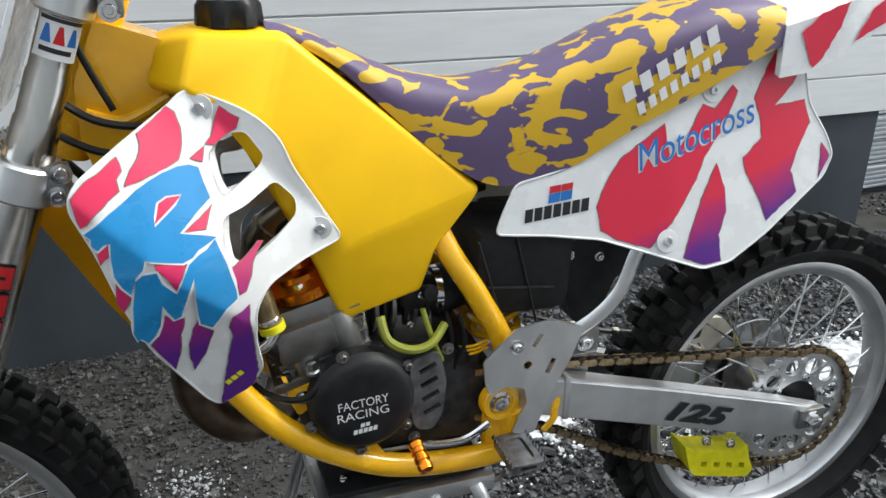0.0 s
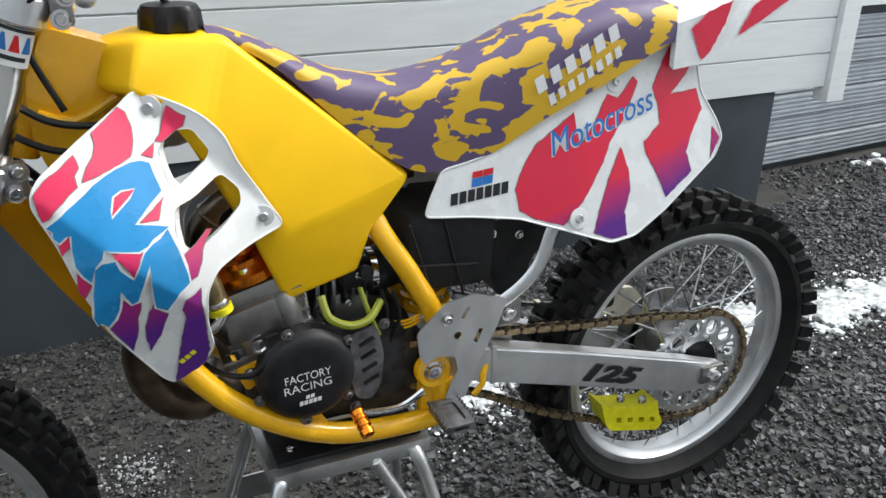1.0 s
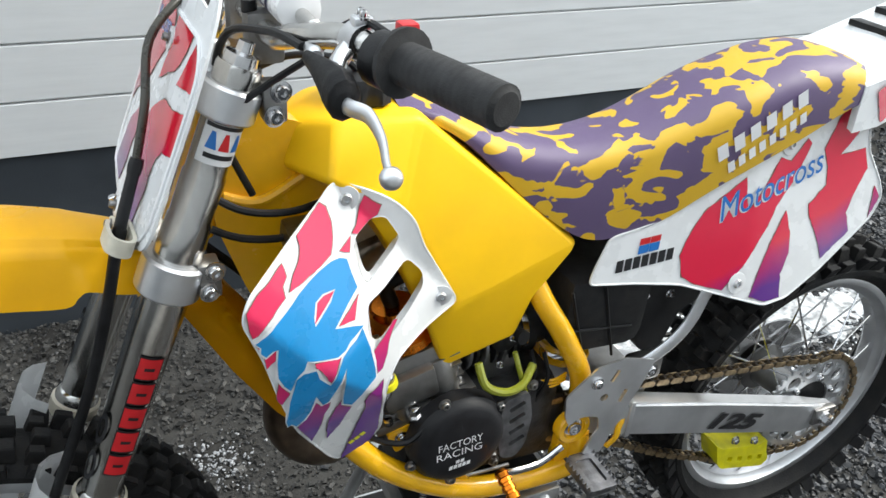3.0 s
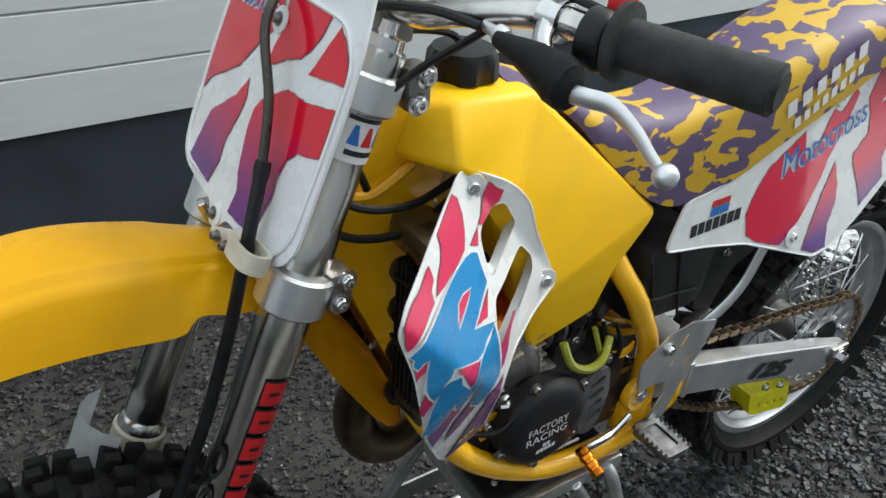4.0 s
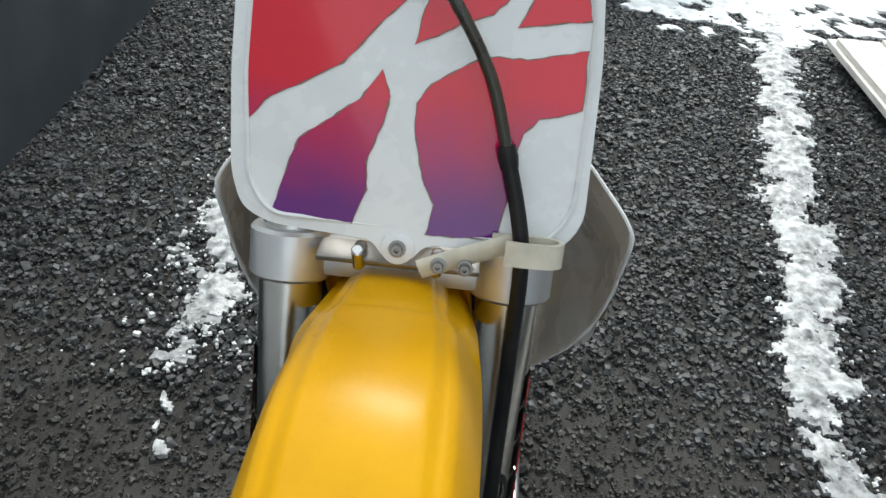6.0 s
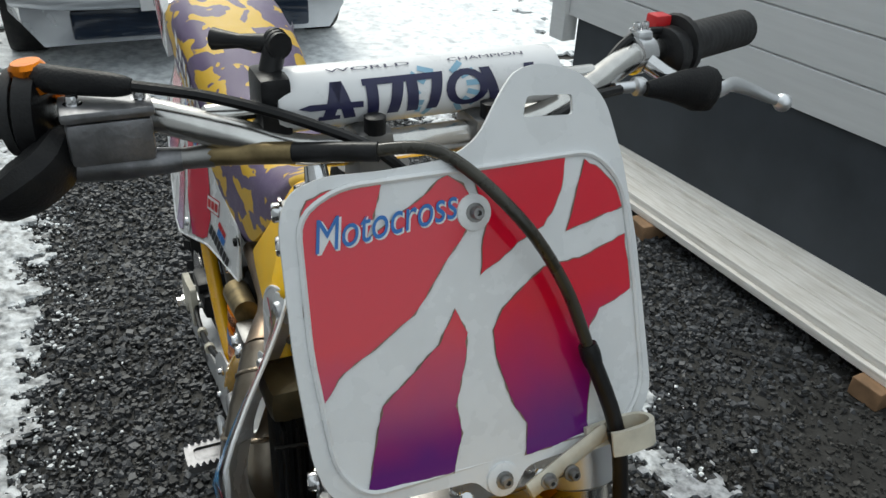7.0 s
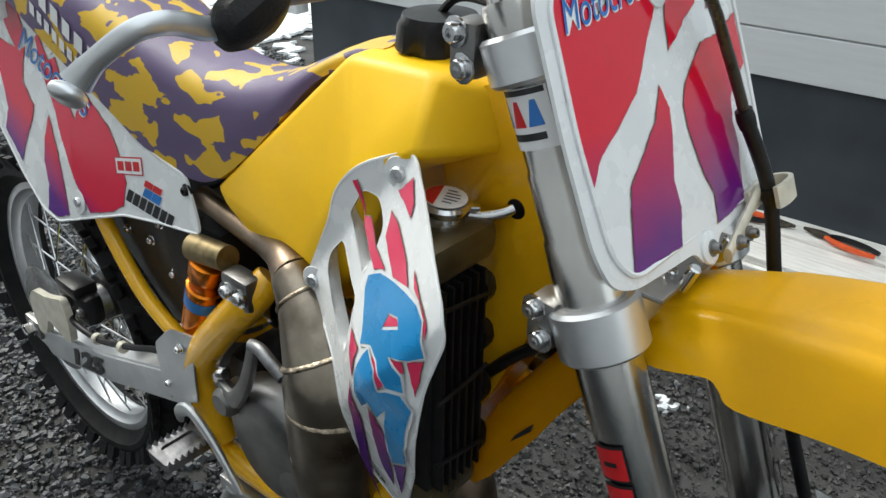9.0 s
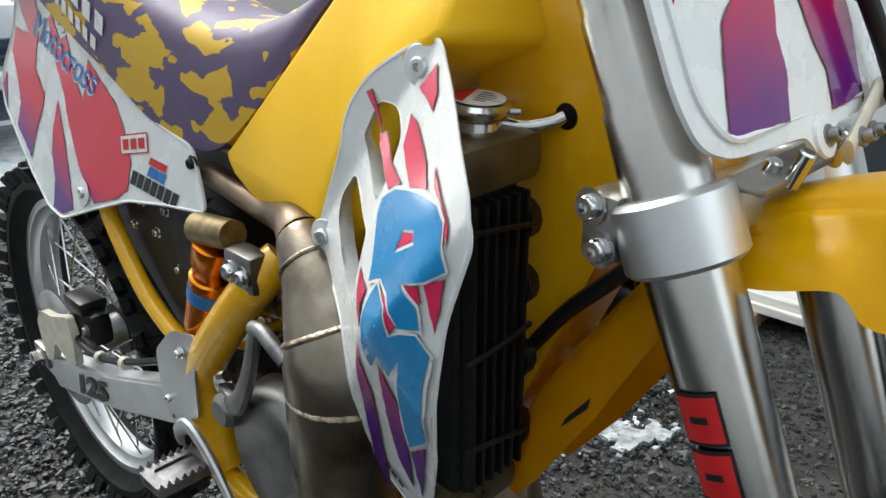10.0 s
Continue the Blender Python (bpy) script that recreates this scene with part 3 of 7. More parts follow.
# ---- parked car at the far end ----
def parked_car():
    x0, mid = 3.22, -0.35
    c = thing("car", (4.3, mid, 0), "pale silver car with dark grille parked in the snow", "car")
    hull = bmesh.new()
    stations = [(0.0, 0.55, 0.20, 0.62), (0.06, 0.78, 0.18, 0.72), (0.30, 0.84, 0.18, 0.80), (1.0, 0.87, 0.2, 0.92), (1.35, 0.87, 0.2, 0.96), (3.3, 0.87, 0.2, 0.98), (3.9, 0.80, 0.25, 0.92)]
    rings = []
    for dx, w, z0, z1 in stations:
        prof = [(-w * 0.9, z0), (-w, z0 + 0.12), (-w, z1 - 0.16), (-w * 0.86, z1 - 0.02), (0, z1 + 0.02), (w * 0.86, z1 - 0.02), (w, z1 - 0.16), (w, z0 + 0.12), (w * 0.9, z0)]
        rings.append([hull.verts.new((x0 + dx, mid + y, z)) for y, z in prof])
    for a, b in zip(rings, rings[1:]):
        for k in range(len(a)):
            hull.faces.new((a[k], a[(k + 1) % len(a)], b[(k + 1) % len(a)], b[k]))
    hull.faces.new(rings[0])
    hull.faces.new(rings[-1][::-1])
    part("body", hull, M_carpaint, c)
    cab = bmesh.new()
    low = [cab.verts.new((x0 + x, mid + y, 0.94)) for x, y in ((1.15, -0.8), (1.15, 0.8), (3.4, 0.8), (3.4, -0.8))]
    top = [cab.verts.new((x0 + x, mid + y, 1.42)) for x, y in ((1.8, -0.6), (1.8, 0.6), (3.0, 0.6), (3.0, -0.6))]
    for k in range(4):
        cab.faces.new((low[k], low[(k + 1) % 4], top[(k + 1) % 4], top[k]))
    cab.faces.new(top)
    part("cabin_glass", cab, M_glass, c, "dark car windows", False)
    part("lower_grille", block((x0 - 0.02, mid - 0.57, 0.22), (x0 + 0.08, mid + 0.57, 0.36), 0.02), M_glass, c, "dark lower air intake")
    part("upper_grille", block((x0 - 0.02, mid - 0.5, 0.46), (x0 + 0.08, mid + 0.5, 0.58), 0.02), M_glass, c, "dark upper grille")
    part("bumper", tube([(x0 + 0.10, mid - 0.8, 0.41), (x0 - 0.03, mid - 0.55, 0.41), (x0 - 0.05, mid, 0.41), (x0 - 0.03, mid + 0.55, 0.41), (x0 + 0.10, mid + 0.8, 0.41)], 0.045, 10), M_carpaint, c, "pale bumper")
    plate = part("number_plate", block((x0 - 0.112, mid - 0.22, 0.365), (x0 - 0.100, mid + 0.26, 0.475), 0.003), M_paper, c, "white plate with unreadable dark marks")
    for k in range(6):
        part("plate_mark", block((x0 - 0.1145, mid - 0.18 + 0.068 * k, 0.385), (x0 - 0.1125, mid - 0.14 + 0.068 * k, 0.455), 0.0006), M_navy, plate)
    for y in (-0.68, 0.68):
        part("headlight", block((x0 - 0.01, mid + y - 0.13, 0.52), (x0 + 0.12, mid + y + 0.13, 0.66), 0.03), M_glass, c, "dark headlight")
        for x in (0.7, 3.1):
            wheel = part("wheel", turned((x0 + x, mid + (0.78 if y > 0 else -0.78), 0.3), (0, 1, 0), [(-0.1, 0.2), (-0.1, 0.29), (-0.07, 0.31), (0.07, 0.31), (0.1, 0.29), (0.1, 0.2)]), M_tyre, c)
            part("rim", turned((x0 + x, mid + (0.78 if y > 0 else -0.78), 0.3), (0, 1, 0), [(-0.105, 0.05), (-0.102, 0.19), (0.102, 0.19), (0.105, 0.05)]), M_alu, wheel)


parked_car()


# ---- the motocross motorcycle: x runs to its rear, y to its right ----
bike = thing("motorcycle", (-0.12, 0, 0.42), "yellow and white motocross bike with red and purple graphics", "motorcycle")


def bolt_head(at, axis, r=0.008, parent=None, material=None):
    axis = Vector(axis).normalized()
    bm = turned(Vector(at) - axis * 0.002, axis, [(0, r * 1.5), (0.002, r * 1.5), (0.0022, r), (0.006, r), (0.0075, r * 0.85), (0.0075, r * 0.45), (0.004, r * 0.4)], 12)
    return part("bolt", bm, material or M_chrome, parent or bike)


# wheels
def wheel(name, at, tyre_r, rim_r, width, knob, rows, label):
    w = new(name)
    w.parent, w.matrix_parent_inverse = bike, bike.matrix_world.inverted()
    w.matrix_basis = Matrix.Translation(at)
    bpy.context.view_layer.update()
    c, ax = Vector(at), Vector((0, 1, 0))
    h = width / 2
    bm = bmesh.new()
    n = 72
    base = tyre_r - knob
    prof = [(-h * 0.50, rim_r - 0.004), (-h * 0.80, rim_r + 0.014), (-h * 0.98, rim_r + 0.35 * (base - rim_r)), (-h, rim_r + 0.55 * (base - rim_r)), (-h * 0.86, base - 0.012), (-h * 0.5, base - 0.002), (0, base), (h * 0.5, base - 0.002), (h * 0.86, base - 0.012), (h, rim_r + 0.55 * (base - rim_r)), (h * 0.98, rim_r + 0.35 * (base - rim_r)), (h * 0.80, rim_r + 0.014), (h * 0.50, rim_r - 0.004)]
    rings = []
    for k in range(n):
        a = 2 * math.pi * k / n
        d = Vector((math.cos(a), 0, math.sin(a)))
        rings.append([bm.verts.new(c + ax * y + d * r) for y, r in prof])
    for k in range(n):
        a, b = rings[k], rings[(k + 1) % n]
        for j in range(len(prof) - 1):
            bm.faces.new((a[j], a[j + 1], b[j + 1], b[j]))

    lugs = {}

    def lug(angle, y, half_w, half_l, r0, r1, lean):
        key = (y, half_w, r1)
        if key not in lugs:
            lb = bmesh.new()
            d, t = Vector((1, 0, 0)), Vector((0, 0, 1))
            tip = (d + ax * lean).normalized()
            corner = []
            for r, q in ((r0, 1.12), (r1 - 0.002, 0.90), (r1, 0.78)):
                corner.append([lb.verts.new(d * r0 + ax * y + tip * (r - r0) + ax * sy * half_w * q + t * st * half_l * q) for sy, st in ((-1, -1), (1, -1), (1, 1), (-1, 1))])
            for lo, hi in zip(corner, corner[1:]):
                for j in range(4):
                    lb.faces.new((lo[j], lo[(j + 1) % 4], hi[(j + 1) % 4], hi[j]))
            lb.faces.new(corner[-1])
            lb.faces.new(corner[0][::-1])
            bmesh.ops.recalc_face_normals(lb, faces=lb.faces)
            lugs[key] = bpy.data.meshes.new("tyre_lug")
            lb.to_mesh(lugs[key])
            lb.free()
            lugs[key].materials.append(M_tyre)
        ob = new("tyre_lug", lugs[key])
        ob.parent = w
        ob.matrix_basis = Matrix.Rotation(-angle, 4, "Y")
    for k in range(rows):
        a = 2 * math.pi * k / rows
        step = math.pi / rows
        if k % 2:
            for y in (-0.24, 0.24):
                lug(a, y * width, width * 0.13, 0.011, base - 0.006, tyre_r, 0)
        else:
            lug(a, 0, width * 0.11, 0.011, base - 0.006, tyre_r, 0)
            for y in (-0.30, 0.30):
                lug(a + step * 0.3, y * width, width * 0.09, 0.010, base - 0.008, tyre_r - 0.003, 0.2 * y)
        for y in (-0.43, 0.43):
            lug(a + (step * 0.5 if k % 2 else 0), y * width, width * 0.075, 0.012, base - 0.02, base + 0.008, 1.3 * y)
    part("tyre", bm, M_tyre, w, label + " knobbly tyre")
    rw = h * 0.52
    bm = bmesh.new()
    prof = [(-rw, rim_r + 0.002), (-rw - 0.002, rim_r - 0.006), (-rw, rim_r - 0.014), (-rw * 0.72, rim_r - 0.018), (-rw * 0.55, rim_r - 0.028), (0, rim_r - 0.030), (rw * 0.55, rim_r - 0.028), (rw * 0.72, rim_r - 0.018), (rw, rim_r - 0.014), (rw + 0.002, rim_r - 0.006), (rw, rim_r + 0.002), (rw * 0.8, rim_r - 0.002), (-rw * 0.8, rim_r - 0.002)]
    rings = []
    for k in range(n):
        a = 2 * math.pi * k / n
        d = Vector((math.cos(a), 0, math.sin(a)))
        rings.append([bm.verts.new(c + ax * y + d * r) for y, r in prof])
    for k in range(n):
        a, b = rings[k], rings[(k + 1) % n]
        for j in range(len(prof)):
            bm.faces.new((a[j], a[(j + 1) % len(prof)], b[(j + 1) % len(prof)], b[j]))
    part("rim", bm, M_alu, w, "bare aluminium rim")
    part("hub", turned(c - ax * 0.055, ax, [(0, 0.02), (0, 0.052), (0.006, 0.054), (0.012, 0.034), (0.055, 0.028), (0.098, 0.034), (0.104, 0.054), (0.11, 0.052), (0.11, 0.02)], 28), M_alu_dull, w, "cast aluminium hub")
    for k in range(32):
        s = -1 if k % 2 else 1
        a0 = 2 * math.pi * k / 32
        a1 = a0 + (0.62 if (k // 2) % 2 else -0.62)
        p0 = c + ax * 0.046 * s + Vector((math.cos(a1), 0, math.sin(a1))) * 0.050
        p1 = c + ax * 0.006 * s + Vector((math.cos(a0), 0, math.sin(a0))) * (rim_r - 0.029)
        spoke = part("spoke", rod(p0, p1, 0.0019, 6), M_chrome, w)
    return w


REAR = Vector((0.558, 0, 0.406))
FRONT = Vector((-0.835, 0, 0.375))
rear_wheel = wheel("rear_wheel", REAR, 0.325, 0.255, 0.104, 0.018, 44, "black rear")
front_wheel = wheel("front_wheel", FRONT, 0.330, 0.272, 0.086, 0.014, 52, "black front")

# sprocket, with round holes between two rings
AX = Vector((0.568, -0.062, 0.402))


def annulus(bm, cx, y, cz, r0, r1, thick, n, tooth=0.0):
    """A flat ring about the y axis, with teeth of the given height round its rim."""
    rows = []
    for r, yy in ((r0, y), (r1, y), (r1, y + thick), (r0, y + thick)):
        rows.append([bm.verts.new((cx + (r + (tooth if r == r1 and k % 4 in (1, 2) else 0)) * math.cos(2 * math.pi * k / n), yy, cz + (r + (tooth if r == r1 and k % 4 in (1, 2) else 0)) * math.sin(2 * math.pi * k / n))) for k in range(n)])
    for a, b in zip(rows, rows[1:] + rows[:1]):
        for k in range(n):
            bm.faces.new((a[k - 1], a[k], b[k], b[k - 1]))


def cog(centre, r, teeth, holes):
    bm = bmesh.new()
    annulus(bm, centre.x, centre.y, centre.z, r * 0.88, r - 0.003, 0.005, teeth * 4, 0.006)
    annulus(bm, centre.x, centre.y, centre.z, r * 0.46, r * 0.58, 0.005, 48)
    for h in range(holes):
        a0 = 2 * math.pi * (h + 0.4) / holes
        annulus(bm, centre.x + r * 0.73 * math.cos(a0), centre.y - 0.0004, centre.z + r * 0.73 * math.sin(a0), r * 0.140, r * 0.196, 0.0058, 18)
    return bm


part("sprocket", cog(AX, 0.108, 50, 12), M_alu, rear_wheel, "drilled aluminium sprocket")
part("sprocket_carrier", turned(AX + Vector((0, 0.002, 0)), (0, 1, 0), [(0, 0.02), (0, 0.047), (0.03, 0.047), (0.03, 0.02)], 24), M_black, rear_wheel, "dark sprocket carrier")
for k in range(6):
    a = math.pi * k / 3 + 0.3
    bolt_head(AX + Vector((math.cos(a) * 0.058, -0.001, math.sin(a) * 0.058)), (0, -1, 0), 0.005, rear_wheel)
part("brake_disc", turned((0.568, 0.062, 0.402), (0, 1, 0), [(0, 0.07), (0, 0.105), (0.004, 0.105), (0.004, 0.07)], 40), M_chrome, rear_wheel, "steel brake disc")

# chain: plates and rollers round both sprockets
CS = Vector((-0.045, -0.062, 0.552))
chain = new("chain")
chain.parent, chain.matrix_parent_inverse = bike, bike.matrix_world.inverted()
chain["label"] = "gold and dark steel drive chain"
run = [Vector((CS.x + 0.034 * math.cos(radians(a)), -0.062, CS.z + 0.034 * math.sin(radians(a)))) for a in range(255, 85, -20)]
run += [Vector(p) for p in ((0.11, -0.062, 0.572), (0.306, -0.062, 0.546), (0.46, -0.062, 0.528))]
run += [Vector((AX.x + 0.111 * math.cos(radians(a)), -0.062, AX.z + 0.111 * math.sin(radians(a)))) for a in range(100, -110, -10)]
run += [Vector(p) for p in ((0.40, -0.062, 0.312), (0.32, -0.062, 0.345), (0.222, -0.062, 0.388), (0.093, -0.062, 0.46))]
run = smooth_path(run + run[:1], 8)
lengths = np.r_[0, np.cumsum([(b - a).length for a, b in zip(run, run[1:])])]
links_n = int(lengths[-1] / 0.0148)
spots = [Vector([np.interp(lengths[-1] * k / links_n, lengths, [p[i] for p in run]) for i in range(3)]) for k in range(links_n)]


def chain_link(outer):
    y = 0.0082 if outer else 0.0058
    bm = bmesh.new()
    for s in (-1, 1):
        pts = [(-0.0074 + 0.0058 * math.cos(a), 0.0058 * math.sin(a)) for a in [radians(q) for q in range(60, 301, 40)]] + [(0.0074 + 0.0058 * math.cos(a), 0.0058 * math.sin(a)) for a in [radians(q) for q in range(-120, 121, 40)]]
        front = [bm.verts.new((u, s * y, v)) for u, v in pts]
        back = [bm.verts.new((u, s * (y - 0.0018), v)) for u, v in pts]
        bm.faces.new(front)
        bm.faces.new(back[::-1])
        for k in range(len(pts)):
            bm.faces.new((front[k - 1], front[k], back[k], back[k - 1]))
    lathe(bm, (-0.0074, -0.0055, 0), (0, 1, 0), [(0, 0.0048), (0.011, 0.0048)], 8)
    return bm


first_links = [link("chain_link", chain_link(True), M_chain), link("chain_link", chain_link(False), M_chain_dark)]
for k, p in enumerate(spots):
    d = spots[(k + 1) % links_n] - p
    ob = first_links[k] if k < 2 else new("chain_link", first_links[k % 2].data)
    ob.parent, ob.matrix_parent_inverse = chain, bike.matrix_world.inverted() @ bike.matrix_world
    ob.matrix_basis = Matrix.Translation((p + d / 2) ) @ Matrix.Rotation(-math.atan2(d.z, d.x), 4, "Y")

# swingarm: two tapered beams, end blocks and pivot
def beam(right=False):
    bm = bmesh.new()
    rings = []
    left = ((0.0, 0.52, 0.575, -0.080, -0.045), (0.095, 0.500, 0.566, -0.098, -0.060), (0.30, 0.438, 0.508, -0.099, -0.068), (0.52, 0.371, 0.441, -0.100, -0.070), (0.545, 0.372, 0.432, -0.098, -0.072), (0.60, 0.366, 0.414, -0.096, -0.074))
    for x, z0, z1, y0, y1 in left if not right else ((0.0, 0.515, 0.570, -0.080, -0.045), (0.095, 0.488, 0.548, -0.098, -0.060), (0.30, 0.416, 0.474, -0.099, -0.068), (0.52, 0.357, 0.420, -0.100, -0.070), (0.545, 0.366, 0.420, -0.098, -0.072), (0.60, 0.366, 0.414, -0.096, -0.074)):
        rings.append([bm.verts.new((x, y, z)) for y, z in ((y0, z0), (y0, z1), (y1, z1), (y1, z0))])
    for a, b in zip(rings, rings[1:]):
        for k in range(4):
            bm.faces.new((a[k], a[(k + 1) % 4], b[(k + 1) % 4], b[k]))
    bm.faces.new(rings[0])
    bm.faces.new(rings[-1][::-1])
    bmesh.ops.bevel(bm, geom=bm.edges[:], offset=0.004, segments=2, affect="EDGES")
    return bm


swing_l = part("swingarm", beam(), M_alu, bike, "brushed aluminium swingarm")
swing_r = part("swingarm", mirror_bm(beam(True)), M_alu, bike, "brushed aluminium swingarm")
for s, sw in ((-1, swing_l), (1, swing_r)):
    for i, ch in enumerate((words("125", 0.035, 0.128, 0.30, 0.05),)):
        ch = place2(ch, 0.276 if s < 0 else 0.297, 0.459 if s < 0 else 0.392, -17.5 if s < 0 else 15.0)
        if s > 0:
            for v in ch.verts:
                v.co.x = 0.72 - v.co.x
            part("number_decal", on(ch, lambda u, v, d: (u, 0.1012, v), 0), M_ink, sw, "black number decal")
        else:
            part("number_decal", on(ch, lambda u, v, d: (u, -0.1012, v), 0), M_ink, sw, "black number decal")
    part("axle_block", block((0.545, 0.0985 * s - 0.006, 0.384), (0.596, 0.0985 * s + 0.006, 0.420), 0.003), M_alu_dull, sw, "chain adjuster block")
    part("axle_nut", turned((0.568, 0.104 * s, 0.402), (0, s, 0), [(0, 0.016), (0.004, 0.016), (0.004, 0.012), (0.016, 0.012), (0.018, 0.009)], 6), M_chrome, sw, "steel axle nut")
part("cross_brace", block((0.08, -0.06, 0.51), (0.16, 0.06, 0.57), 0.01), M_alu_dull, bike, "swingarm cross brace")
part("linkage", block((0.10, -0.082, 0.59), (0.16, -0.055, 0.635), 0.008), M_alu_dull, bike, "cast shock linkage arm")
bolt_head((0.135, -0.084, 0.612), (0, -1, 0), 0.009)
part("chain_guide", sheet([rounded([(0.335, 0.385), (0.352, 0.372), (0.445, 0.352), (0.462, 0.362), (0.470, 0.330), (0.482, 0.305), (0.470, 0.292), (0.362, 0.320), (0.350, 0.335)], 0.006)] + [rounded([(0.372 + 0.026 * k, 0.346 - 0.0065 * k), (0.384 + 0.026 * k, 0.343 - 0.0065 * k), (0.384 + 0.026 * k, 0.331 - 0.0065 * k), (0.372 + 0.026 * k, 0.334 - 0.0065 * k)], 0.002) for k in range(4)], lambda u, v, d: (u, -0.086 - d, v), 0.045, 0.2), M_neon, bike, "neon yellow plastic chain guide")
for x, z in ((0.375, 0.388), (0.425, 0.372)):
    bolt_head((x, -0.087, z), (0, -1, 0), 0.006)

# frame
def ftube(points, r=0.016, per=6, name="frame_tube", material=None):
    return part(name, tube(points, r, 12, per), material or M_yellow_frame, bike, "" if material else "yellow painted frame tube")


ftube([(-0.085, -0.030, 0.815), (-0.068, -0.058, 0.772), (-0.050, -0.072, 0.740), (-0.03, -0.076, 0.705), (0.006, -0.076, 0.634), (0.014, -0.076, 0.56), (0.018, -0.078, 0.47)], 0.0165)
ftube([(-0.120, 0.060, 0.775), (-0.103, 0.080, 0.747), (-0.024, 0.085, 0.661), (0.024, 0.085, 0.596), (0.027, 0.085, 0.541), (0.0, 0.083, 0.47)], [0.019, 0.023, 0.024, 0.025, 0.024, 0.020])
for s in (-1, 1):
    upper = [(-0.385, -0.022, 0.745), (-0.398, -0.050, 0.708), (-0.372, -0.070, 0.640), (-0.315, -0.082, 0.566)] if s < 0 else [(-0.36, 0.02, 0.66), (-0.338, 0.062, 0.615), (-0.297, 0.078, 0.562)]
    ftube(upper + [(-0.238, 0.085 * s, 0.505), (-0.15, 0.085 * s, 0.464), (-0.04, 0.085 * s, 0.452), (0.02, 0.083 * s, 0.462), (0.02, 0.08 * s, 0.52)], 0.0175)
ftube([(-0.455, 0, 0.93), (-0.42, 0, 0.82), (-0.375, 0, 0.70), (-0.345, 0, 0.62)], 0.019)
ftube([(-0.46, 0, 1.04), (-0.36, 0, 1.02), (-0.2, 0, 0.93), (-0.1, 0, 0.84)], 0.02)
part("frame_gusset", sheet([rounded([(-0.350, 1.010), (-0.395, 1.060), (-0.468, 1.085), (-0.498, 1.02), (-0.500, 0.95), (-0.470, 0.86), (-0.425, 0.76), (-0.365, 0.63), (-0.335, 0.635), (-0.350, 0.76), (-0.365, 0.86), (-0.37, 0.94)], 0.012)], lambda u, v, d: (u, -0.034 - d, v), 0.068, 0.05), M_yellow_frame, bike, "yellow welded steering head gusset")
part("steering_head", turned((-0.525, 0, 0.935), (0.386, 0, 1), [(0, 0.026), (0, 0.030), (0.19, 0.030), (0.19, 0.026)], 20), M_yellow_frame, bike, "yellow steering head tube")
# no hole is cut: a black disc on the gusset gives its shade
part("gusset_hole_shade", turned((-0.440, 0.0335, 0.964), (0, 1, 0), [(0, 0.0095), (0.0012, 0.009), (0.0016, 0.006)], 20), M_black, bike, "black disc giving the shade of a gusset hole")
part("head_rib", tube([(-0.49, -0.036, 0.985), (-0.45, -0.038, 0.975), (-0.40, -0.036, 1.0)], 0.006, 8), M_yellow_frame, bike)
ftube([(0.235, 0.082, 0.755), (0.219, 0.085, 0.729), (0.15, 0.086, 0.651), (0.065, 0.086, 0.613), (0.02, 0.08, 0.60)], 0.0115, 6, "subframe_tube")
part("subframe_bar", tube([(0.215, -0.088, 0.775), (0.200, -0.090, 0.745), (0.182, -0.090, 0.695), (0.150, -0.090, 0.660), (0.105, -0.088, 0.632)], 0.012, 10, 6, 0.5), M_alu, bike, "bare aluminium subframe strut")
part("pivot_ring", turned((0.0, -0.080, 0.543), (0, -1, 0), [(0, 0.030), (0.012, 0.030), (0.016, 0.027), (0.016, 0.019), (0.008, 0.018)], 24), M_yellow_frame, bike, "yellow pivot boss")
part("pivot_bolt", turned((0.0, -0.086, 0.543), (0, -1, 0), [(0, 0.017), (0.006, 0.017), (0.008, 0.012), (0.012, 0.011), (0.012, 0.006), (0.007, 0.005)], 12), M_chrome, bike, "steel pivot bolt")
part("frame_plate", block((-0.02, -0.085, 0.455), (0.035, -0.060, 0.52), 0.01), M_yellow_frame, bike, "yellow peg mount")

GUARD = [(-0.034, 0.622), (0.012, 0.668), (0.058, 0.674), (0.120, 0.653), (0.100, 0.604), (0.070, 0.550), (0.047, 0.492), (0.012, 0.498), (0.024, 0.530), (0.034, 0.545), (0.028, 0.572), (0.0, 0.578), (-0.022, 0.566), (-0.030, 0.585)]


def slot(cx, cz, w, h, angle):
    c, s = math.cos(radians(angle)), math.sin(radians(angle))
    return [(cx + x * c - z * s, cz + x * s + z * c) for x, z in ((-w, -h), (w, -h), (w, h), (-w, h))]


guard = part("frame_guard", sheet([rounded(GUARD, 0.006), slot(0.045, 0.645, 0.004, 0.011, -30), [(0.032 + 0.007 * math.cos(a), 0.608 + 0.007 * math.sin(a)) for a in [radians(q) for q in range(0, 360, 30)]], slot(0.068, 0.600, 0.004, 0.012, -25)], lambda u, v, d: (u, -0.104 - d - 0.006 * max(0, 1 - abs(u - 0.03) / 0.1), v), 0.003, 0.03), M_alu, bike, "aluminium frame guard plate")
bolt_head((0.014, -0.111, 0.640), (0, -1, 0), 0.007, guard)
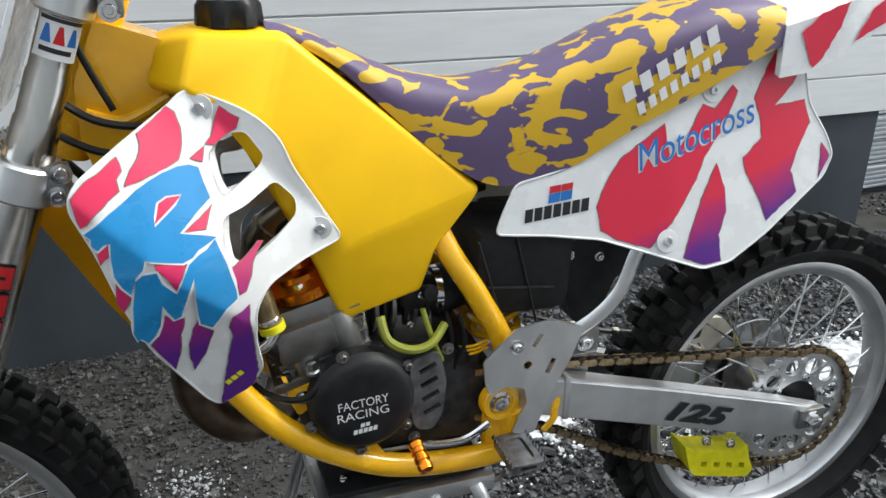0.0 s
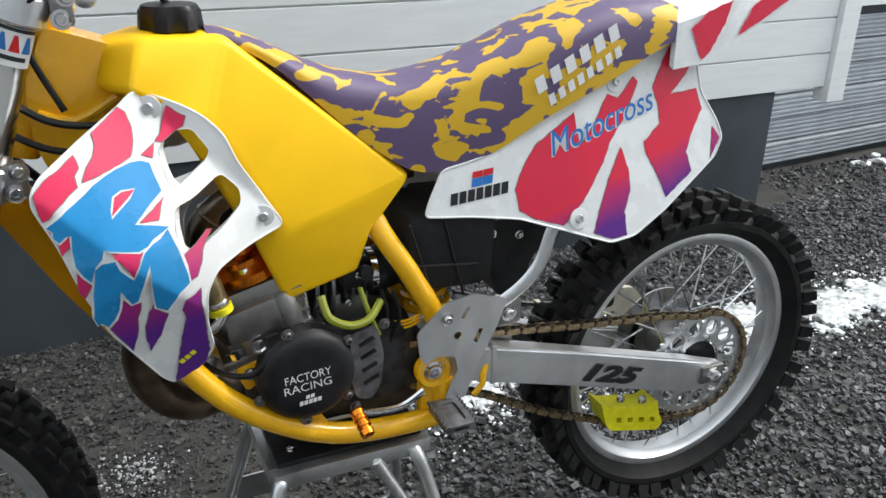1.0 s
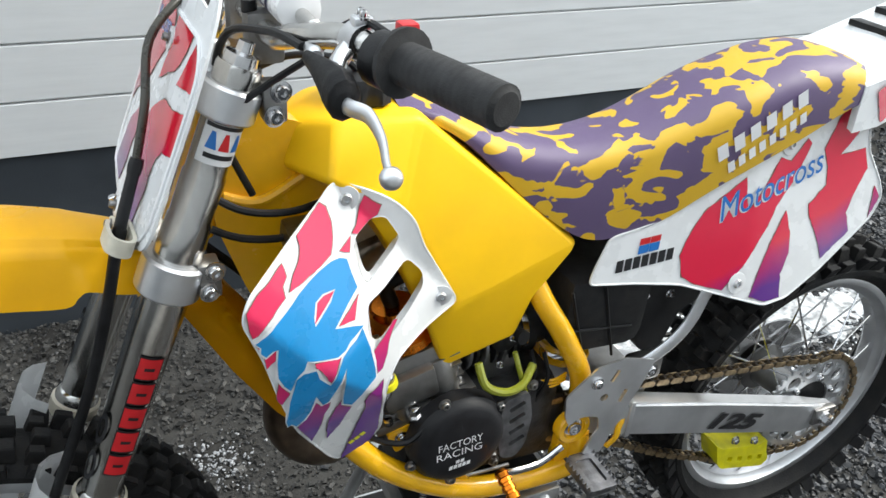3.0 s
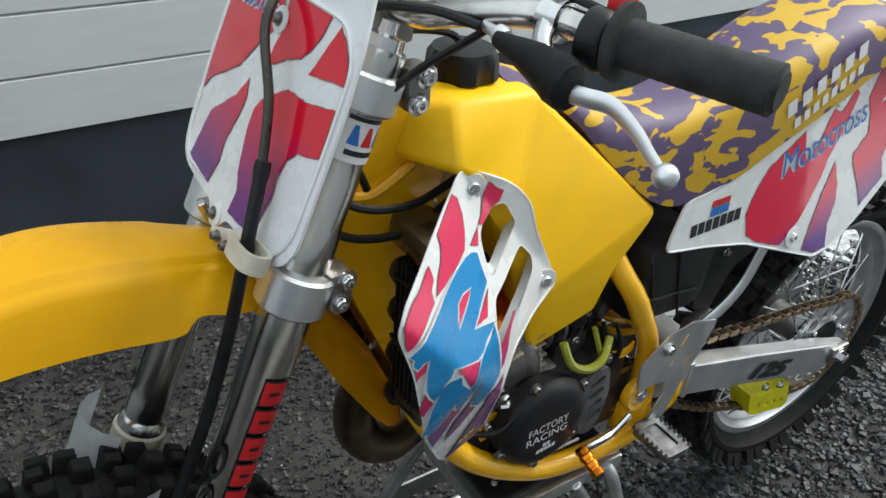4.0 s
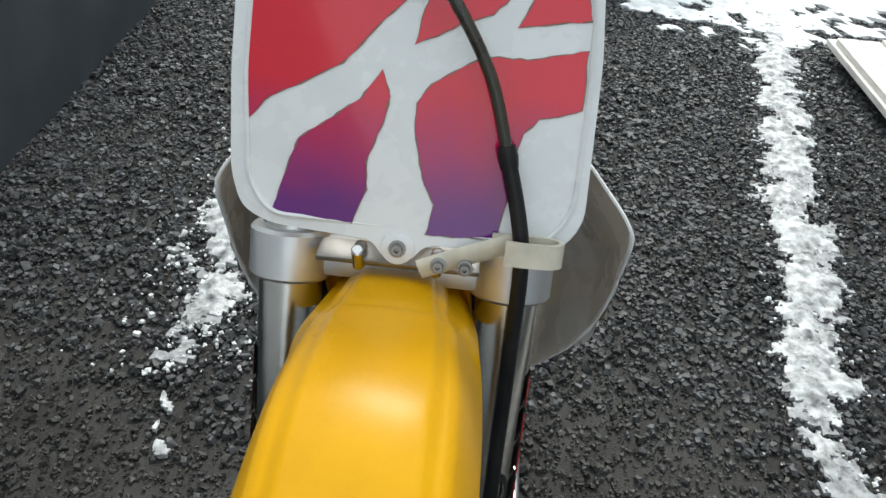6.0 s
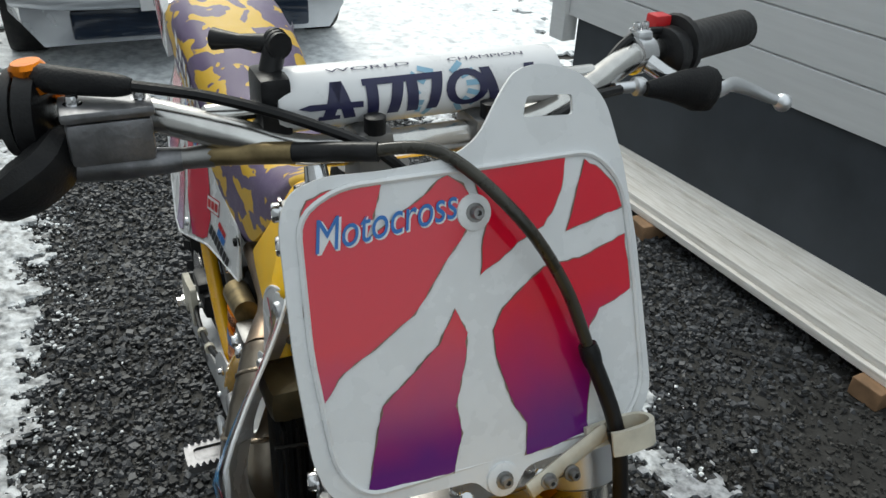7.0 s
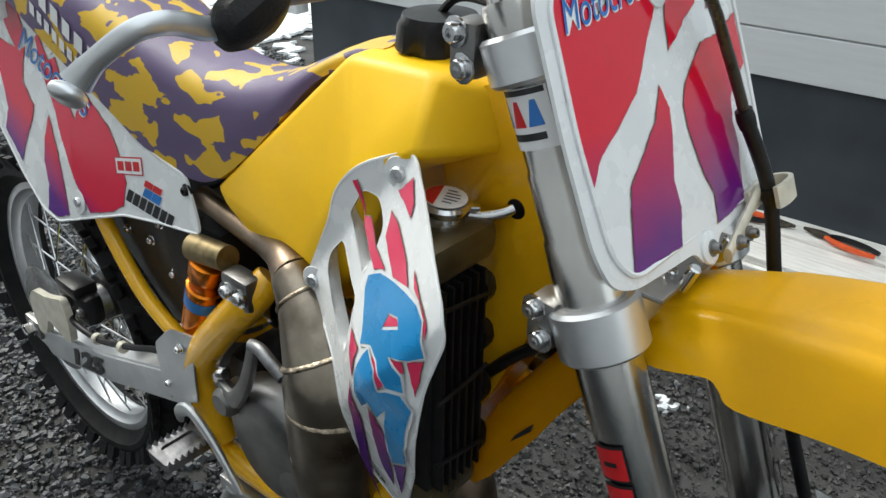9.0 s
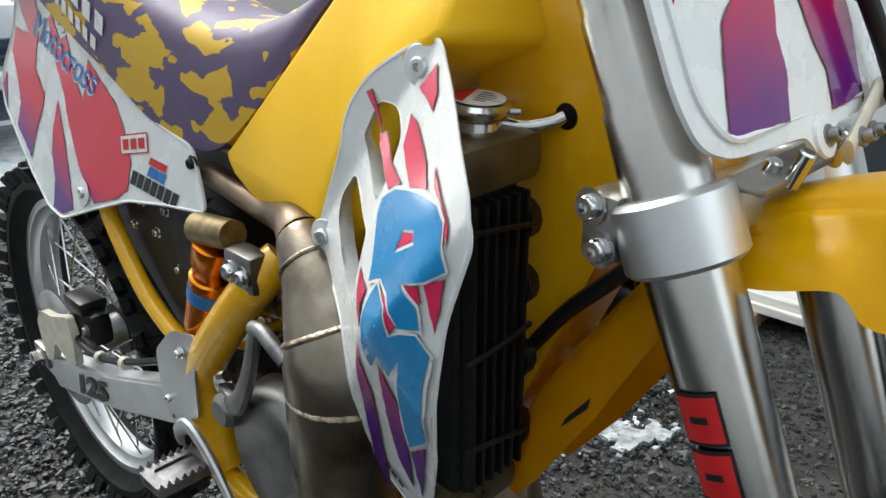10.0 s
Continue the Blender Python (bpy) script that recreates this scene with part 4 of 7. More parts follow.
guard_r = part("frame_guard", sheet([rounded([(0.003, 0.655), (0.060, 0.640), (0.096, 0.604), (0.089, 0.518), (0.05, 0.528), (0.004, 0.548)], 0.008)], lambda u, v, d: (u, 0.106 + d + 0.005 * math.sin((v - 0.48) * 20), v), 0.003, 0.03), M_alu, bike, "bent aluminium frame guard plate")
for u, v in ((0.030, 0.625), (0.075, 0.545)):
    bolt_head((u, 0.110, v), (0, 1, 0), 0.005, guard_r)

# engine
part("crankcase", block((-0.275, -0.075, 0.482), (-0.02, 0.080, 0.635), 0.028), M_case, bike, "dark cast crankcase")
part("gearbox", block((-0.13, -0.070, 0.475), (0.0, 0.075, 0.60), 0.022), M_case, bike, "dark cast gearbox housing")
TILT = pose(-0.235, 0, 0.625, 0, -14, 0)


def tilted(bm):
    bmesh.ops.transform(bm, matrix=TILT, verts=bm.verts)
    return bm


part("cylinder", tilted(block((-0.068, -0.060, -0.01), (0.060, 0.060, 0.105), 0.016)), M_alu_dull, bike, "cast aluminium cylinder")
part("cylinder_flange", tilted(block((-0.080, -0.068, -0.006), (0.075, 0.068, 0.010), 0.004)), M_alu_dull, bike)
part("power_valve_cover", tilted(block((-0.060, -0.078, 0.035), (0.020, -0.056, 0.085), 0.008)), M_alu_dull, bike, "cast valve cover")
part("cylinder_head", tilted(turned((0, 0, 0.105), (0, 0, 1), [(0, 0.052), (0, 0.058), (0.014, 0.058), (0.018, 0.052), (0.024, 0.046), (0.032, 0.046), (0.036, 0.03), (0.048, 0.028)], 24)), M_orange, bike, "orange anodised cylinder head")
for k in range(6):
    a = math.pi / 3 * k + 0.4
    part("head_nut", tilted(turned((0.046 * math.cos(a), 0.046 * math.sin(a), 0.118), (0, 0, 1), [(0, 0.007), (0.012, 0.007), (0.013, 0.004)], 6)), M_chrome, bike)
part("spark_plug_cap", tilted(tube([(0, 0, 0.15), (0.0, 0, 0.185), (0.03, -0.01, 0.20)], 0.011, 10)), M_black, bike, "black spark plug cap")
for x, z in ((-0.10, 0.0), (0.05, 0.0)):
    part("base_nut", tilted(turned((x * 0.6, -0.066, 0.01), (0, 0, 1), [(0, 0.007), (0.012, 0.007), (0.013, 0.005)], 6)), M_chrome, bike)
for x, z in ((-0.262, 0.528), (-0.262, 0.60), (-0.125, 0.50), (-0.165, 0.63), (-0.075, 0.635)):
    bolt_head((x, -0.076, z), (0, -1, 0), 0.006, None, M_alu_dull)
for k in range(4):
    part("cylinder_rib", tilted(block((-0.072, -0.064, 0.018 + 0.020 * k), (0.062, 0.064, 0.021 + 0.020 * k), 0.001)), M_alu_dull, bike)
part("intake_manifold", turned((-0.195, 0, 0.672), (1, 0, 0.15), [(0, 0.045), (0.012, 0.045), (0.014, 0.034), (0.04, 0.033)], 20), M_black, bike, "black intake manifold")
part("manifold_bolt", tube([(-0.19, -0.046, 0.70), (-0.185, -0.050, 0.65)], 0.006, 8), M_chrome, bike)
for y, x in ((-0.05, -0.07), (-0.062, -0.055)):
    part("overflow_hose", tube([(x, y, 0.68), (x + 0.005, y - 0.012, 0.64), (x - 0.01, y - 0.010, 0.60), (x, y - 0.005, 0.56)], 0.0035, 6), M_black, bike, "black overflow hose")
part("choke_knob", turned((-0.100, -0.045, 0.715), (0.2, -1, 0.2), [(0, 0.007), (0.012, 0.007), (0.013, 0.011), (0.022, 0.011), (0.023, 0.006)], 12), M_black, bike, "black choke knob")
part("case_seam", tube([(-0.27, -0.0775, 0.54), (-0.25, -0.078, 0.505), (-0.19, -0.078, 0.49), (-0.10, -0.078, 0.487)], 0.003, 6), M_alu_dull, bike)
COVER = Vector((-0.201, -0.075, 0.588))
cover = part("ignition_cover", turned(COVER, (0, -1, 0), [(0, 0.074), (0.020, 0.074), (0.024, 0.070), (0.030, 0.067), (0.034, 0.060), (0.036, 0.050), (0.036, 0.01)], 36), M_black_case, bike, "black painted ignition cover")
for a in (35, 110, 200, 265, 320):
    bolt_head(COVER + Vector((0.076 * math.cos(radians(a)), -0.022, 0.076 * math.sin(radians(a)))), (0, -1, 0), 0.006, cover, M_alu_dull)
for text, h, w, u, v in (("FACTORY", 0.013, 0.068, -0.238, 0.587), ("RACING", 0.013, 0.070, -0.240, 0.570)):
    part("lettering", on(place2(words(text, h, w), u, v, 4), lambda u, v, d: (u, COVER.y - 0.0366, v), 0), M_paper, cover, "white lettering")
part("logo", on(place2(bars(5, 0.034, 0.007, 0.2, 0.2), -0.220, 0.548, 5), lambda u, v, d: (u, COVER.y - 0.0366, v), 0), M_paper, cover, "small white maker's mark")
part("logo", on(place2(bars(2, 0.014, 0.006, 0.2, 0.2), -0.210, 0.558, 5), lambda u, v, d: (u, COVER.y - 0.0366, v), 0), M_paper, cover)
CG = [(-0.135, 0.64), (-0.095, 0.648), (-0.085, 0.60), (-0.09, 0.55), (-0.105, 0.525), (-0.13, 0.53), (-0.14, 0.58)]
part("sprocket_guard", sheet([rounded(CG, 0.01)] + [slot(-0.112 + 0.002 * k, 0.625 - 0.022 * k, 0.013, 0.004, 25) for k in range(4)], lambda u, v, d: (u, -0.100 - d, v), 0.006, 0.05), M_alu_dark, bike, "grey slotted sprocket guard")
part("front_sprocket", turned((CS.x, -0.066, CS.z), (0, 1, 0), [(0, 0.01), (0, 0.031), (0.008, 0.031), (0.008, 0.01)], 24), M_chain_dark, bike, "small dark steel sprocket")
part("clutch_cover", turned((-0.145, 0.075, 0.560), (0, 1, 0), [(0, 0.090), (0.020, 0.086), (0.030, 0.080), (0.036, 0.066), (0.038, 0.02)], 36), M_alu_dull, bike, "cast aluminium clutch cover")
part("side_cover", block((-0.215, 0.07, 0.49), (-0.10, 0.100, 0.60), 0.02), M_alu_dull, bike, "cast aluminium side cover")
part("water_pump", turned((-0.19, 0.09, 0.525), (0, 1, 0), [(0, 0.035), (0.014, 0.033), (0.022, 0.026), (0.024, 0.01)], 24), M_alu_dull, bike, "water pump housing")
kick = part("kick_starter", tube([(-0.066, 0.108, 0.612), (-0.098, 0.116, 0.618), (-0.128, 0.120, 0.655), (-0.148, 0.122, 0.695), (-0.166, 0.125, 0.738)], [0.015, 0.013, 0.0105, 0.0095, 0.0085], 10, 6, 0.7), M_alu_dull, bike, "cast kick starter arm")
part("kick_pedal", tube([(-0.163, 0.125, 0.735), (-0.180, 0.127, 0.739), (-0.200, 0.129, 0.733), (-0.222, 0.130, 0.724)], 0.0075, 10), M_alu_dark, kick, "folded kick pedal")
part("kick_boss", turned((-0.075, 0.09, 0.60), (0, 1, 0), [(0, 0.022), (0.03, 0.020), (0.036, 0.014)], 18), M_alu_dull, kick)
part("clutch_arm", tube([(-0.06, 0.10, 0.59), (-0.055, 0.11, 0.625), (-0.075, 0.11, 0.64)], 0.007, 8), M_chrome, bike, "steel clutch arm")
# carburettor, hoses and cables
part("carburettor", turned((-0.165, -0.005, 0.690), (1, 0, -0.05), [(0, 0.030), (0.02, 0.034), (0.022, 0.028), (0.05, 0.028), (0.052, 0.038), (0.075, 0.038), (0.078, 0.030), (0.11, 0.034)], 20), M_black, bike, "black carburettor body")
part("float_bowl", block((-0.145, -0.040, 0.628), (-0.085, 0.035, 0.680), 0.010), M_alu_dull, bike, "cast float bowl")
part("carb_cap", turned((-0.115, -0.03, 0.705), (0, -1, 0.1), [(0, 0.020), (0.018, 0.020), (0.022, 0.014)], 14), M_black, bike)
part("clamp", turned((-0.078, 0, 0.69), (1, 0, -0.05), [(0, 0.038), (0.010, 0.038)], 24), M_chrome, bike, "steel hose clamp")
part("intake_boot", tube([(-0.07, 0, 0.69), (-0.03, 0, 0.70), (0.02, 0, 0.72)], 0.036, 14), M_rubber, bike, "black rubber intake boot")
part("breather_hose", tube([(-0.170, -0.075, 0.700), (-0.164, -0.092, 0.672), (-0.135, -0.096, 0.655), (-0.105, -0.092, 0.657), (-0.080, -0.075, 0.675)], 0.0062, 8), M_hose_neon, bike, "neon yellow breather hose")
part("breather_hose", tube([(-0.11, -0.07, 0.70), (-0.10, -0.08, 0.66), (-0.085, -0.078, 0.62)], 0.004, 8), M_hose_neon, bike, "neon yellow breather hose")
part("coolant_hose", tube([(-0.39, -0.06, 0.70), (-0.35, -0.072, 0.705), (-0.318, -0.07, 0.68), (-0.30, -0.055, 0.65)], 0.013, 10), M_black, bike, "black coolant hose")
part("water_elbow", tube([(-0.330, -0.070, 0.775), (-0.322, -0.080, 0.755), (-0.316, -0.085, 0.728), (-0.313, -0.086, 0.718)], 0.0145, 14), M_bronze, bike, "bronze coolant elbow")
part("hose_clamp", turned((-0.3165, -0.085, 0.728), (0.25, -0.06, -1), [(0, 0.0155), (0.001, 0.0162), (0.006, 0.0162), (0.007, 0.0155)], 18), M_chrome, bike, "steel hose clamp")
part("clamp_ring", turned((-0.3135, -0.0855, 0.719), (0.25, -0.06, -1), [(0, 0.0155), (0.001, 0.0172), (0.010, 0.0172), (0.011, 0.0150)], 18), M_neon, bike, "yellow hose clamp ring")
part("water_outlet", tube([(-0.311, -0.086, 0.708), (-0.316, -0.091, 0.697), (-0.328, -0.092, 0.689), (-0.342, -0.088, 0.684)], [0.012, 0.009, 0.008, 0.008], 12), M_chrome, bike, "bright steel water outlet")
for x, y, r, h in ((0.030, -0.048, 0.026, 0.075), (-0.030, -0.052, 0.020, 0.060)):
    part("transfer_boss", tilted(turned((x, y, 0.006), (0, 0, 1), [(0, r), (h * 0.6, r), (h, r * 0.55)], 18)), M_alu_dull, bike, "cast cylinder boss")
part("base_nut", turned((-0.262, -0.078, 0.634), (-0.24, 0, 1), [(0, 0.011), (0.003, 0.011), (0.003, 0.008), (0.016, 0.008), (0.018, 0.005)], 6), M_chrome, bike, "steel base nut")
for k, (x, r, m) in enumerate(((-0.172, 0.040, M_alu_dark), (-0.160, 0.037, M_black), (-0.148, 0.042, M_alu_dark), (-0.130, 0.038, M_black), (-0.118, 0.041, M_alu_dark), (-0.100, 0.036, M_black))):
    part("carb_ring", turned((x, -0.012, 0.690 - 0.05 * (x + 0.165)), (1, 0, -0.05), [(0, r - 0.003), (0.0015, r), (0.006, r), (0.0075, r - 0.003)], 22), m, bike, "carburettor flange" if k == 0 else "")
for x, z in ((-0.150, 0.715), (-0.122, 0.668), (-0.105, 0.712)):
    bolt_head((x, -0.052, z), (0.1, -1, 0.1), 0.004, None, M_chrome)
for k in range(3):
    part("wire", tube([(-0.055, -0.064, 0.628 - 0.005 * k), (-0.035, -0.070, 0.630 - 0.006 * k), (-0.012, -0.066, 0.634 - 0.006 * k)], 0.0022, 6), M_yellow_frame, bike, "thin yellow wire" if k == 0 else "")
part("guide_bracket", tube([(0.094, -0.094, 0.538), (0.086, -0.096, 0.520), (0.084, -0.096, 0.500), (0.070, -0.094, 0.482)], 0.0065, 8, 6, 0.5), M_yellow_frame, bike, "yellow chain roller bracket")
for s in (-1, 1):
    part("weld_collar", block((0.098, s * 0.081 - 0.0195, 0.4965), (0.108, s * 0.081 + 0.0195, 0.5685), 0.003), M_alu, bike, "welded swingarm collar")
part("ignition_wire", tube([(-0.36, -0.03, 0.63), (-0.32, -0.07, 0.605), (-0.28, -0.095, 0.607), (-0.25, -0.095, 0.632)], 0.0045, 8), M_black, bike, "black ignition wire")
for k in range(2):
    part("control_cable", tube([(-0.53, -0.05 - 0.02 * k, 1.02 - 0.04 * k), (-0.48, -0.07, 0.985 - 0.035 * k), (-0.42, -0.072, 0.975 - 0.03 * k), (-0.36, -0.06, 0.985 - 0.02 * k)], 0.0045, 8), M_black, bike, "black control cable")
part("engine_mount", sheet([rounded([(-0.30, 0.602), (-0.262, 0.615), (-0.250, 0.588), (-0.285, 0.565)], 0.008)], lambda u, v, d: (u, -0.070 - d, v), 0.006, 0.1), M_yellow_frame, bike, "yellow engine mount")
bolt_head((-0.278, -0.072, 0.594), (0, -1, 0), 0.007)
part("lower_mount", sheet([rounded([(-0.225, 0.49), (-0.205, 0.515), (-0.185, 0.512), (-0.165, 0.48)], 0.006)], lambda u, v, d: (u, -0.088 - d, v), 0.006, 0.1), M_yellow_frame, bike, "yellow lower engine mount")

# foot controls
def peg(s):
    p = part("foot_peg", sheet([rounded([(-0.025, 0.0), (0.027, 0.0), (0.027, 0.075), (-0.025, 0.075)], 0.01), rounded([(-0.013, 0.012), (0.015, 0.012), (0.015, 0.062), (-0.013, 0.062)], 0.006)], lambda u, v, d: (0.008 + u, s * (0.105 + v), 0.496 + d), 0.012, 0.05), M_alu_dark, bike, "toothed steel foot peg")
    for k in range(8):
        for x in (-0.024, 0.026):
            bm = bmesh.new()
            y = s * (0.109 + 0.0095 * k)
            a = [bm.verts.new((0.008 + x + q, y + r, 0.495)) for q, r in ((-0.002, -0.004), (0.002, -0.004), (0.002, 0.004), (-0.002, 0.004))]
            t = bm.verts.new((0.008 + x, y, 0.503))
            for j in range(4):
                bm.faces.new((a[j], a[(j + 1) % 4], t))
            part("peg_tooth", bm, M_alu_dark, p, "", False)
    part("peg_web", block((-0.005, min(s * 0.1, s * 0.18), 0.487), (0.021, max(s * 0.1, s * 0.18), 0.493), 0.001), M_alu_dark, p)


peg(-1)
peg(1)
shifter = part("gear_lever", tube([(-0.02, -0.098, 0.515), (-0.06, -0.104, 0.500), (-0.11, -0.112, 0.508), (-0.137, -0.118, 0.520)], 0.006, 8, 6, 0.8), M_chrome, bike, "steel gear lever")
bm = turned((-0.137, -0.114, 0.522), (0.12, -0.8, -0.42), [(0, 0.008), (0.005, 0.011), (0.012, 0.009), (0.014, 0.011), (0.020, 0.011), (0.021, 0.009), (0.025, 0.009), (0.026, 0.011), (0.032, 0.011), (0.033, 0.009), (0.037, 0.009), (0.038, 0.011), (0.046, 0.010), (0.048, 0.004)], 14)
part("lever_tip", bm, M_orange, shifter, "orange anodised lever tip")
part("brake_pedal", tube([(0.060, 0.112, 0.490), (0.046, 0.118, 0.515), (0.015, 0.121, 0.538), (-0.015, 0.123, 0.534), (-0.050, 0.124, 0.508), (-0.096, 0.126, 0.462)], [0.007, 0.010, 0.011, 0.010, 0.009, 0.007], 10, 6, 0.6), M_alu, bike, "aluminium brake pedal")

# exhaust: header loops forward, the chamber rises along the right side
part("exhaust_header", tube([(-0.285, 0.0, 0.690), (-0.340, 0.020, 0.685), (-0.392, 0.036, 0.655), (-0.414, 0.045, 0.605), (-0.411, 0.050, 0.550), (-0.386, 0.054, 0.507), (-0.350, 0.060, 0.486), (-0.312, 0.074, 0.485)], [0.026, 0.027, 0.028, 0.029, 0.030, 0.030, 0.031, 0.034], 20), M_pipe_dark, bike, "dark brown exhaust header pipe")
pipe = part("expansion_chamber", tube([(-0.316, 0.072, 0.484), (-0.286, 0.083, 0.496), (-0.264, 0.095, 0.54), (-0.267, 0.102, 0.61), (-0.276, 0.105, 0.69), (-0.274, 0.106, 0.745), (-0.252, 0.102, 0.780), (-0.226, 0.095, 0.806), (-0.196, 0.087, 0.826)], [0.033, 0.036, 0.043, 0.051, 0.055, 0.053, 0.041, 0.031, 0.023], 28), M_pipe, bike, "heat-stained raw steel exhaust chamber")
part("tail_pipe", tube([(-0.200, 0.088, 0.824), (-0.170, 0.078, 0.830), (-0.125, 0.064, 0.822), (-0.075, 0.054, 0.818), (0.02, 0.050, 0.83)], [0.024, 0.018, 0.0145, 0.014, 0.014], 16), M_pipe_dark, pipe, "dark steel tail pipe")
for p, q, r in (((-0.2795, 0.1055, 0.710), (0.003, 0.0, 0.05), 0.0562), ((-0.2665, 0.105, 0.761), (0.020, -0.003, 0.034), 0.0500), ((-0.226, 0.095, 0.806), (0.028, -0.007, 0.022), 0.0325)):
    part("weld_bead", turned(p, q, [(0, r - 0.004), (0.0018, r - 0.0006), (0.0036, r), (0.0052, r - 0.0007), (0.0072, r - 0.004)], 30), M_weld, pipe, "rough brownish weld seam")

# radiators
def radiator(s):
    low, near = (0.735, 0.074) if s < 0 else (0.690, 0.064)
    y0, y1 = sorted((near * s, 0.126 * s))
    r = part("radiator", block((-0.425, y0, low), (-0.392, y1, 0.925), 0.004), M_rubber, bike, "black radiator core")
    for k in range(6):
        y = (near + 0.004 + (0.120 - near) / 5.4 * k) * s
        part("louvre", block((-0.438, y - 0.0018, low + 0.01), (-0.424, y + 0.0018, 0.920), 0.001), M_black, r, "", False)
    part("header_tank", block((-0.434, min(0.046 * s, 0.130 * s), 0.922), (-0.382, max(0.046 * s, 0.130 * s), 0.958), 0.012), M_olive, r, "olive brown header tank")
    part("bottom_tank", block((-0.432, min(0.062 * s, 0.130 * s), low - 0.018), (-0.384, max(0.062 * s, 0.130 * s), low + 0.006), 0.008), M_olive, r)
    for z, tilt in ((0.735, 0.006), (0.815, -0.004), (0.900, 0.005)):
        part("strap", tube([(-0.4395, near * s, z - tilt), (-0.4405, 0.09 * s, z), (-0.4395, 0.130 * s, z + tilt)], 0.0022, 6), M_black, r)
    for z in (0.725, 0.785, 0.845, 0.895):
        part("louvre_clip", turned((-0.424, (near + 0.003) * s, z), (0, -s, 0), [(0, 0.017), (0.012, 0.016), (0.020, 0.009)], 12), M_black, r)
    return r


rad_l, rad_r = radiator(-1), radiator(1)
part("filler_neck", turned((-0.398, 0.079, 0.951), (-0.1, 0, 1), [(0, 0.020), (0.014, 0.017), (0.016, 0.020), (0.019, 0.020)], 24), M_chrome, rad_r)
cap = part("radiator_cap", turned((-0.400, 0.079, 0.968), (-0.1, 0, 1), [(0, 0.0215), (0.002, 0.0225), (0.006, 0.0225), (0.009, 0.020), (0.010, 0.008)], 28), M_chrome, rad_r, "steel radiator cap")
for a in (40, 220):
    part("cap_ear", block((-0.005, -0.005, -0.001), (0.008, 0.005, 0.004), 0.0015, Matrix.Translation((-0.400, 0.079, 0.968)) @ pose(0, 0, 0, 0, 0, a) @ Matrix.Translation((0.0215, 0, 0))), M_chrome, rad_r)
part("cap_label", turned((-0.4010, 0.079, 0.9782), (-0.1, 0, 1), [(0, 0.0185), (0.0006, 0.0185)], 28), M_paper, rad_r, "red and white warning label")
CAP = Vector((-0.4012, 0.079, 0.9791))


def cap_print(points):
    bm = bmesh.new()
    bm.faces.new([bm.verts.new(CAP + Vector((x, y, 0.1 * x))) for x, y in points])
    return bm


part("cap_label_red", cap_print([(0.018 * math.cos(a), 0.018 * math.sin(a)) for a in [radians(q) for q in range(-45, 96, 14)]]), M_redink, rad_r)
for k in range(5):
    v, u0, u1 = -0.010 + 0.005 * k, -0.001, 0.012 - 0.0012 * abs(k - 2) ** 2
    ca, sa = math.cos(radians(205)), math.sin(radians(205))
    part("print_bar", cap_print([(u * ca - q * sa, u * sa + q * ca) for u, q in ((u0, v), (u1, v), (u1, v + 0.0018), (u0, v + 0.0018))]), M_black, rad_r)
part("overflow_pipe", tube([(-0.405, 0.064, 0.960), (-0.418, 0.052, 0.957), (-0.430, 0.040, 0.959), (-0.437, 0.032, 0.963)], 0.0055, 10), M_chrome, rad_r)
part("cross_hose", tube([(-0.415, 0.035, 0.775), (-0.46, 0.05, 0.83), (-0.51, 0.062, 0.88), (-0.545, 0.07, 0.92)], 0.006, 8), M_black, bike, "black coolant cross hose")

# airbox and shock
part("airbox", block((-0.052, -0.078, 0.668), (0.100, 0.070, 0.800), 0.028, pose(0.02, 0, 0.0, 0, 0, 0) @ pose(0, 0, 0, 0, 3, 0) @ Matrix.Translation((-0.045, 0, 0.0))), M_rubber, bike, "black plastic airbox")
for x0, z0, x1, z1 in ((-0.035, 0.79, 0.005, 0.66), (-0.048, 0.725, 0.08, 0.71), (0.02, 0.79, 0.055, 0.66)):
    part("airbox_rib", rod((x0, -0.079, z0), (x1, -0.079, z1), 0.0022, 6), M_black, bike)
part("mud_flap", sheet([rounded([(0.085, 0.80), (0.235, 0.80), (0.238, 0.72), (0.19, 0.70), (0.16, 0.62), (0.12, 0.64)], 0.012)], lambda u, v, d: (u, -0.058 - d, v), 0.10, 0.1), M_black, bike, "black plastic mud flap")
for u, v in ((0.118, 0.775), (0.112, 0.745), (0.17, 0.77), (0.16, 0.737)):
    bolt_head((u, -0.060, v), (0, -1, 0), 0.005)
part("airbox_cover", sheet([rounded([(0.015, 0.80), (0.245, 0.790), (0.238, 0.715), (0.10, 0.612), (0.055, 0.66)], 0.014)], lambda u, v, d: (u, 0.068 + d, v), 0.02, 0.1), M_black, bike, "black airbox side cover")
for u, v in ((0.215, 0.765), (0.16, 0.768), (0.10, 0.770), (0.19, 0.73), (0.13, 0.735), (0.085, 0.70)):
    bolt_head((u, 0.069, v), (0, 1, 0), 0.005)
shock = part("shock_reservoir", turned((-0.018, 0.072, 0.768), (0.40, 0, -1), [(0, 0.020), (0.004, 0.026), (0.03, 0.026), (0.034, 0.023), (0.05, 0.023), (0.052, 0.026), (0.13, 0.026), (0.135, 0.020)], 24), M_orange, bike, "orange anodised shock reservoir")
part("reservoir_band", turned((0.006, 0.072, 0.708), (0.40, 0, -1), [(0, 0.0268), (0.018, 0.0268)], 24), M_script, shock, "blue reservoir band")
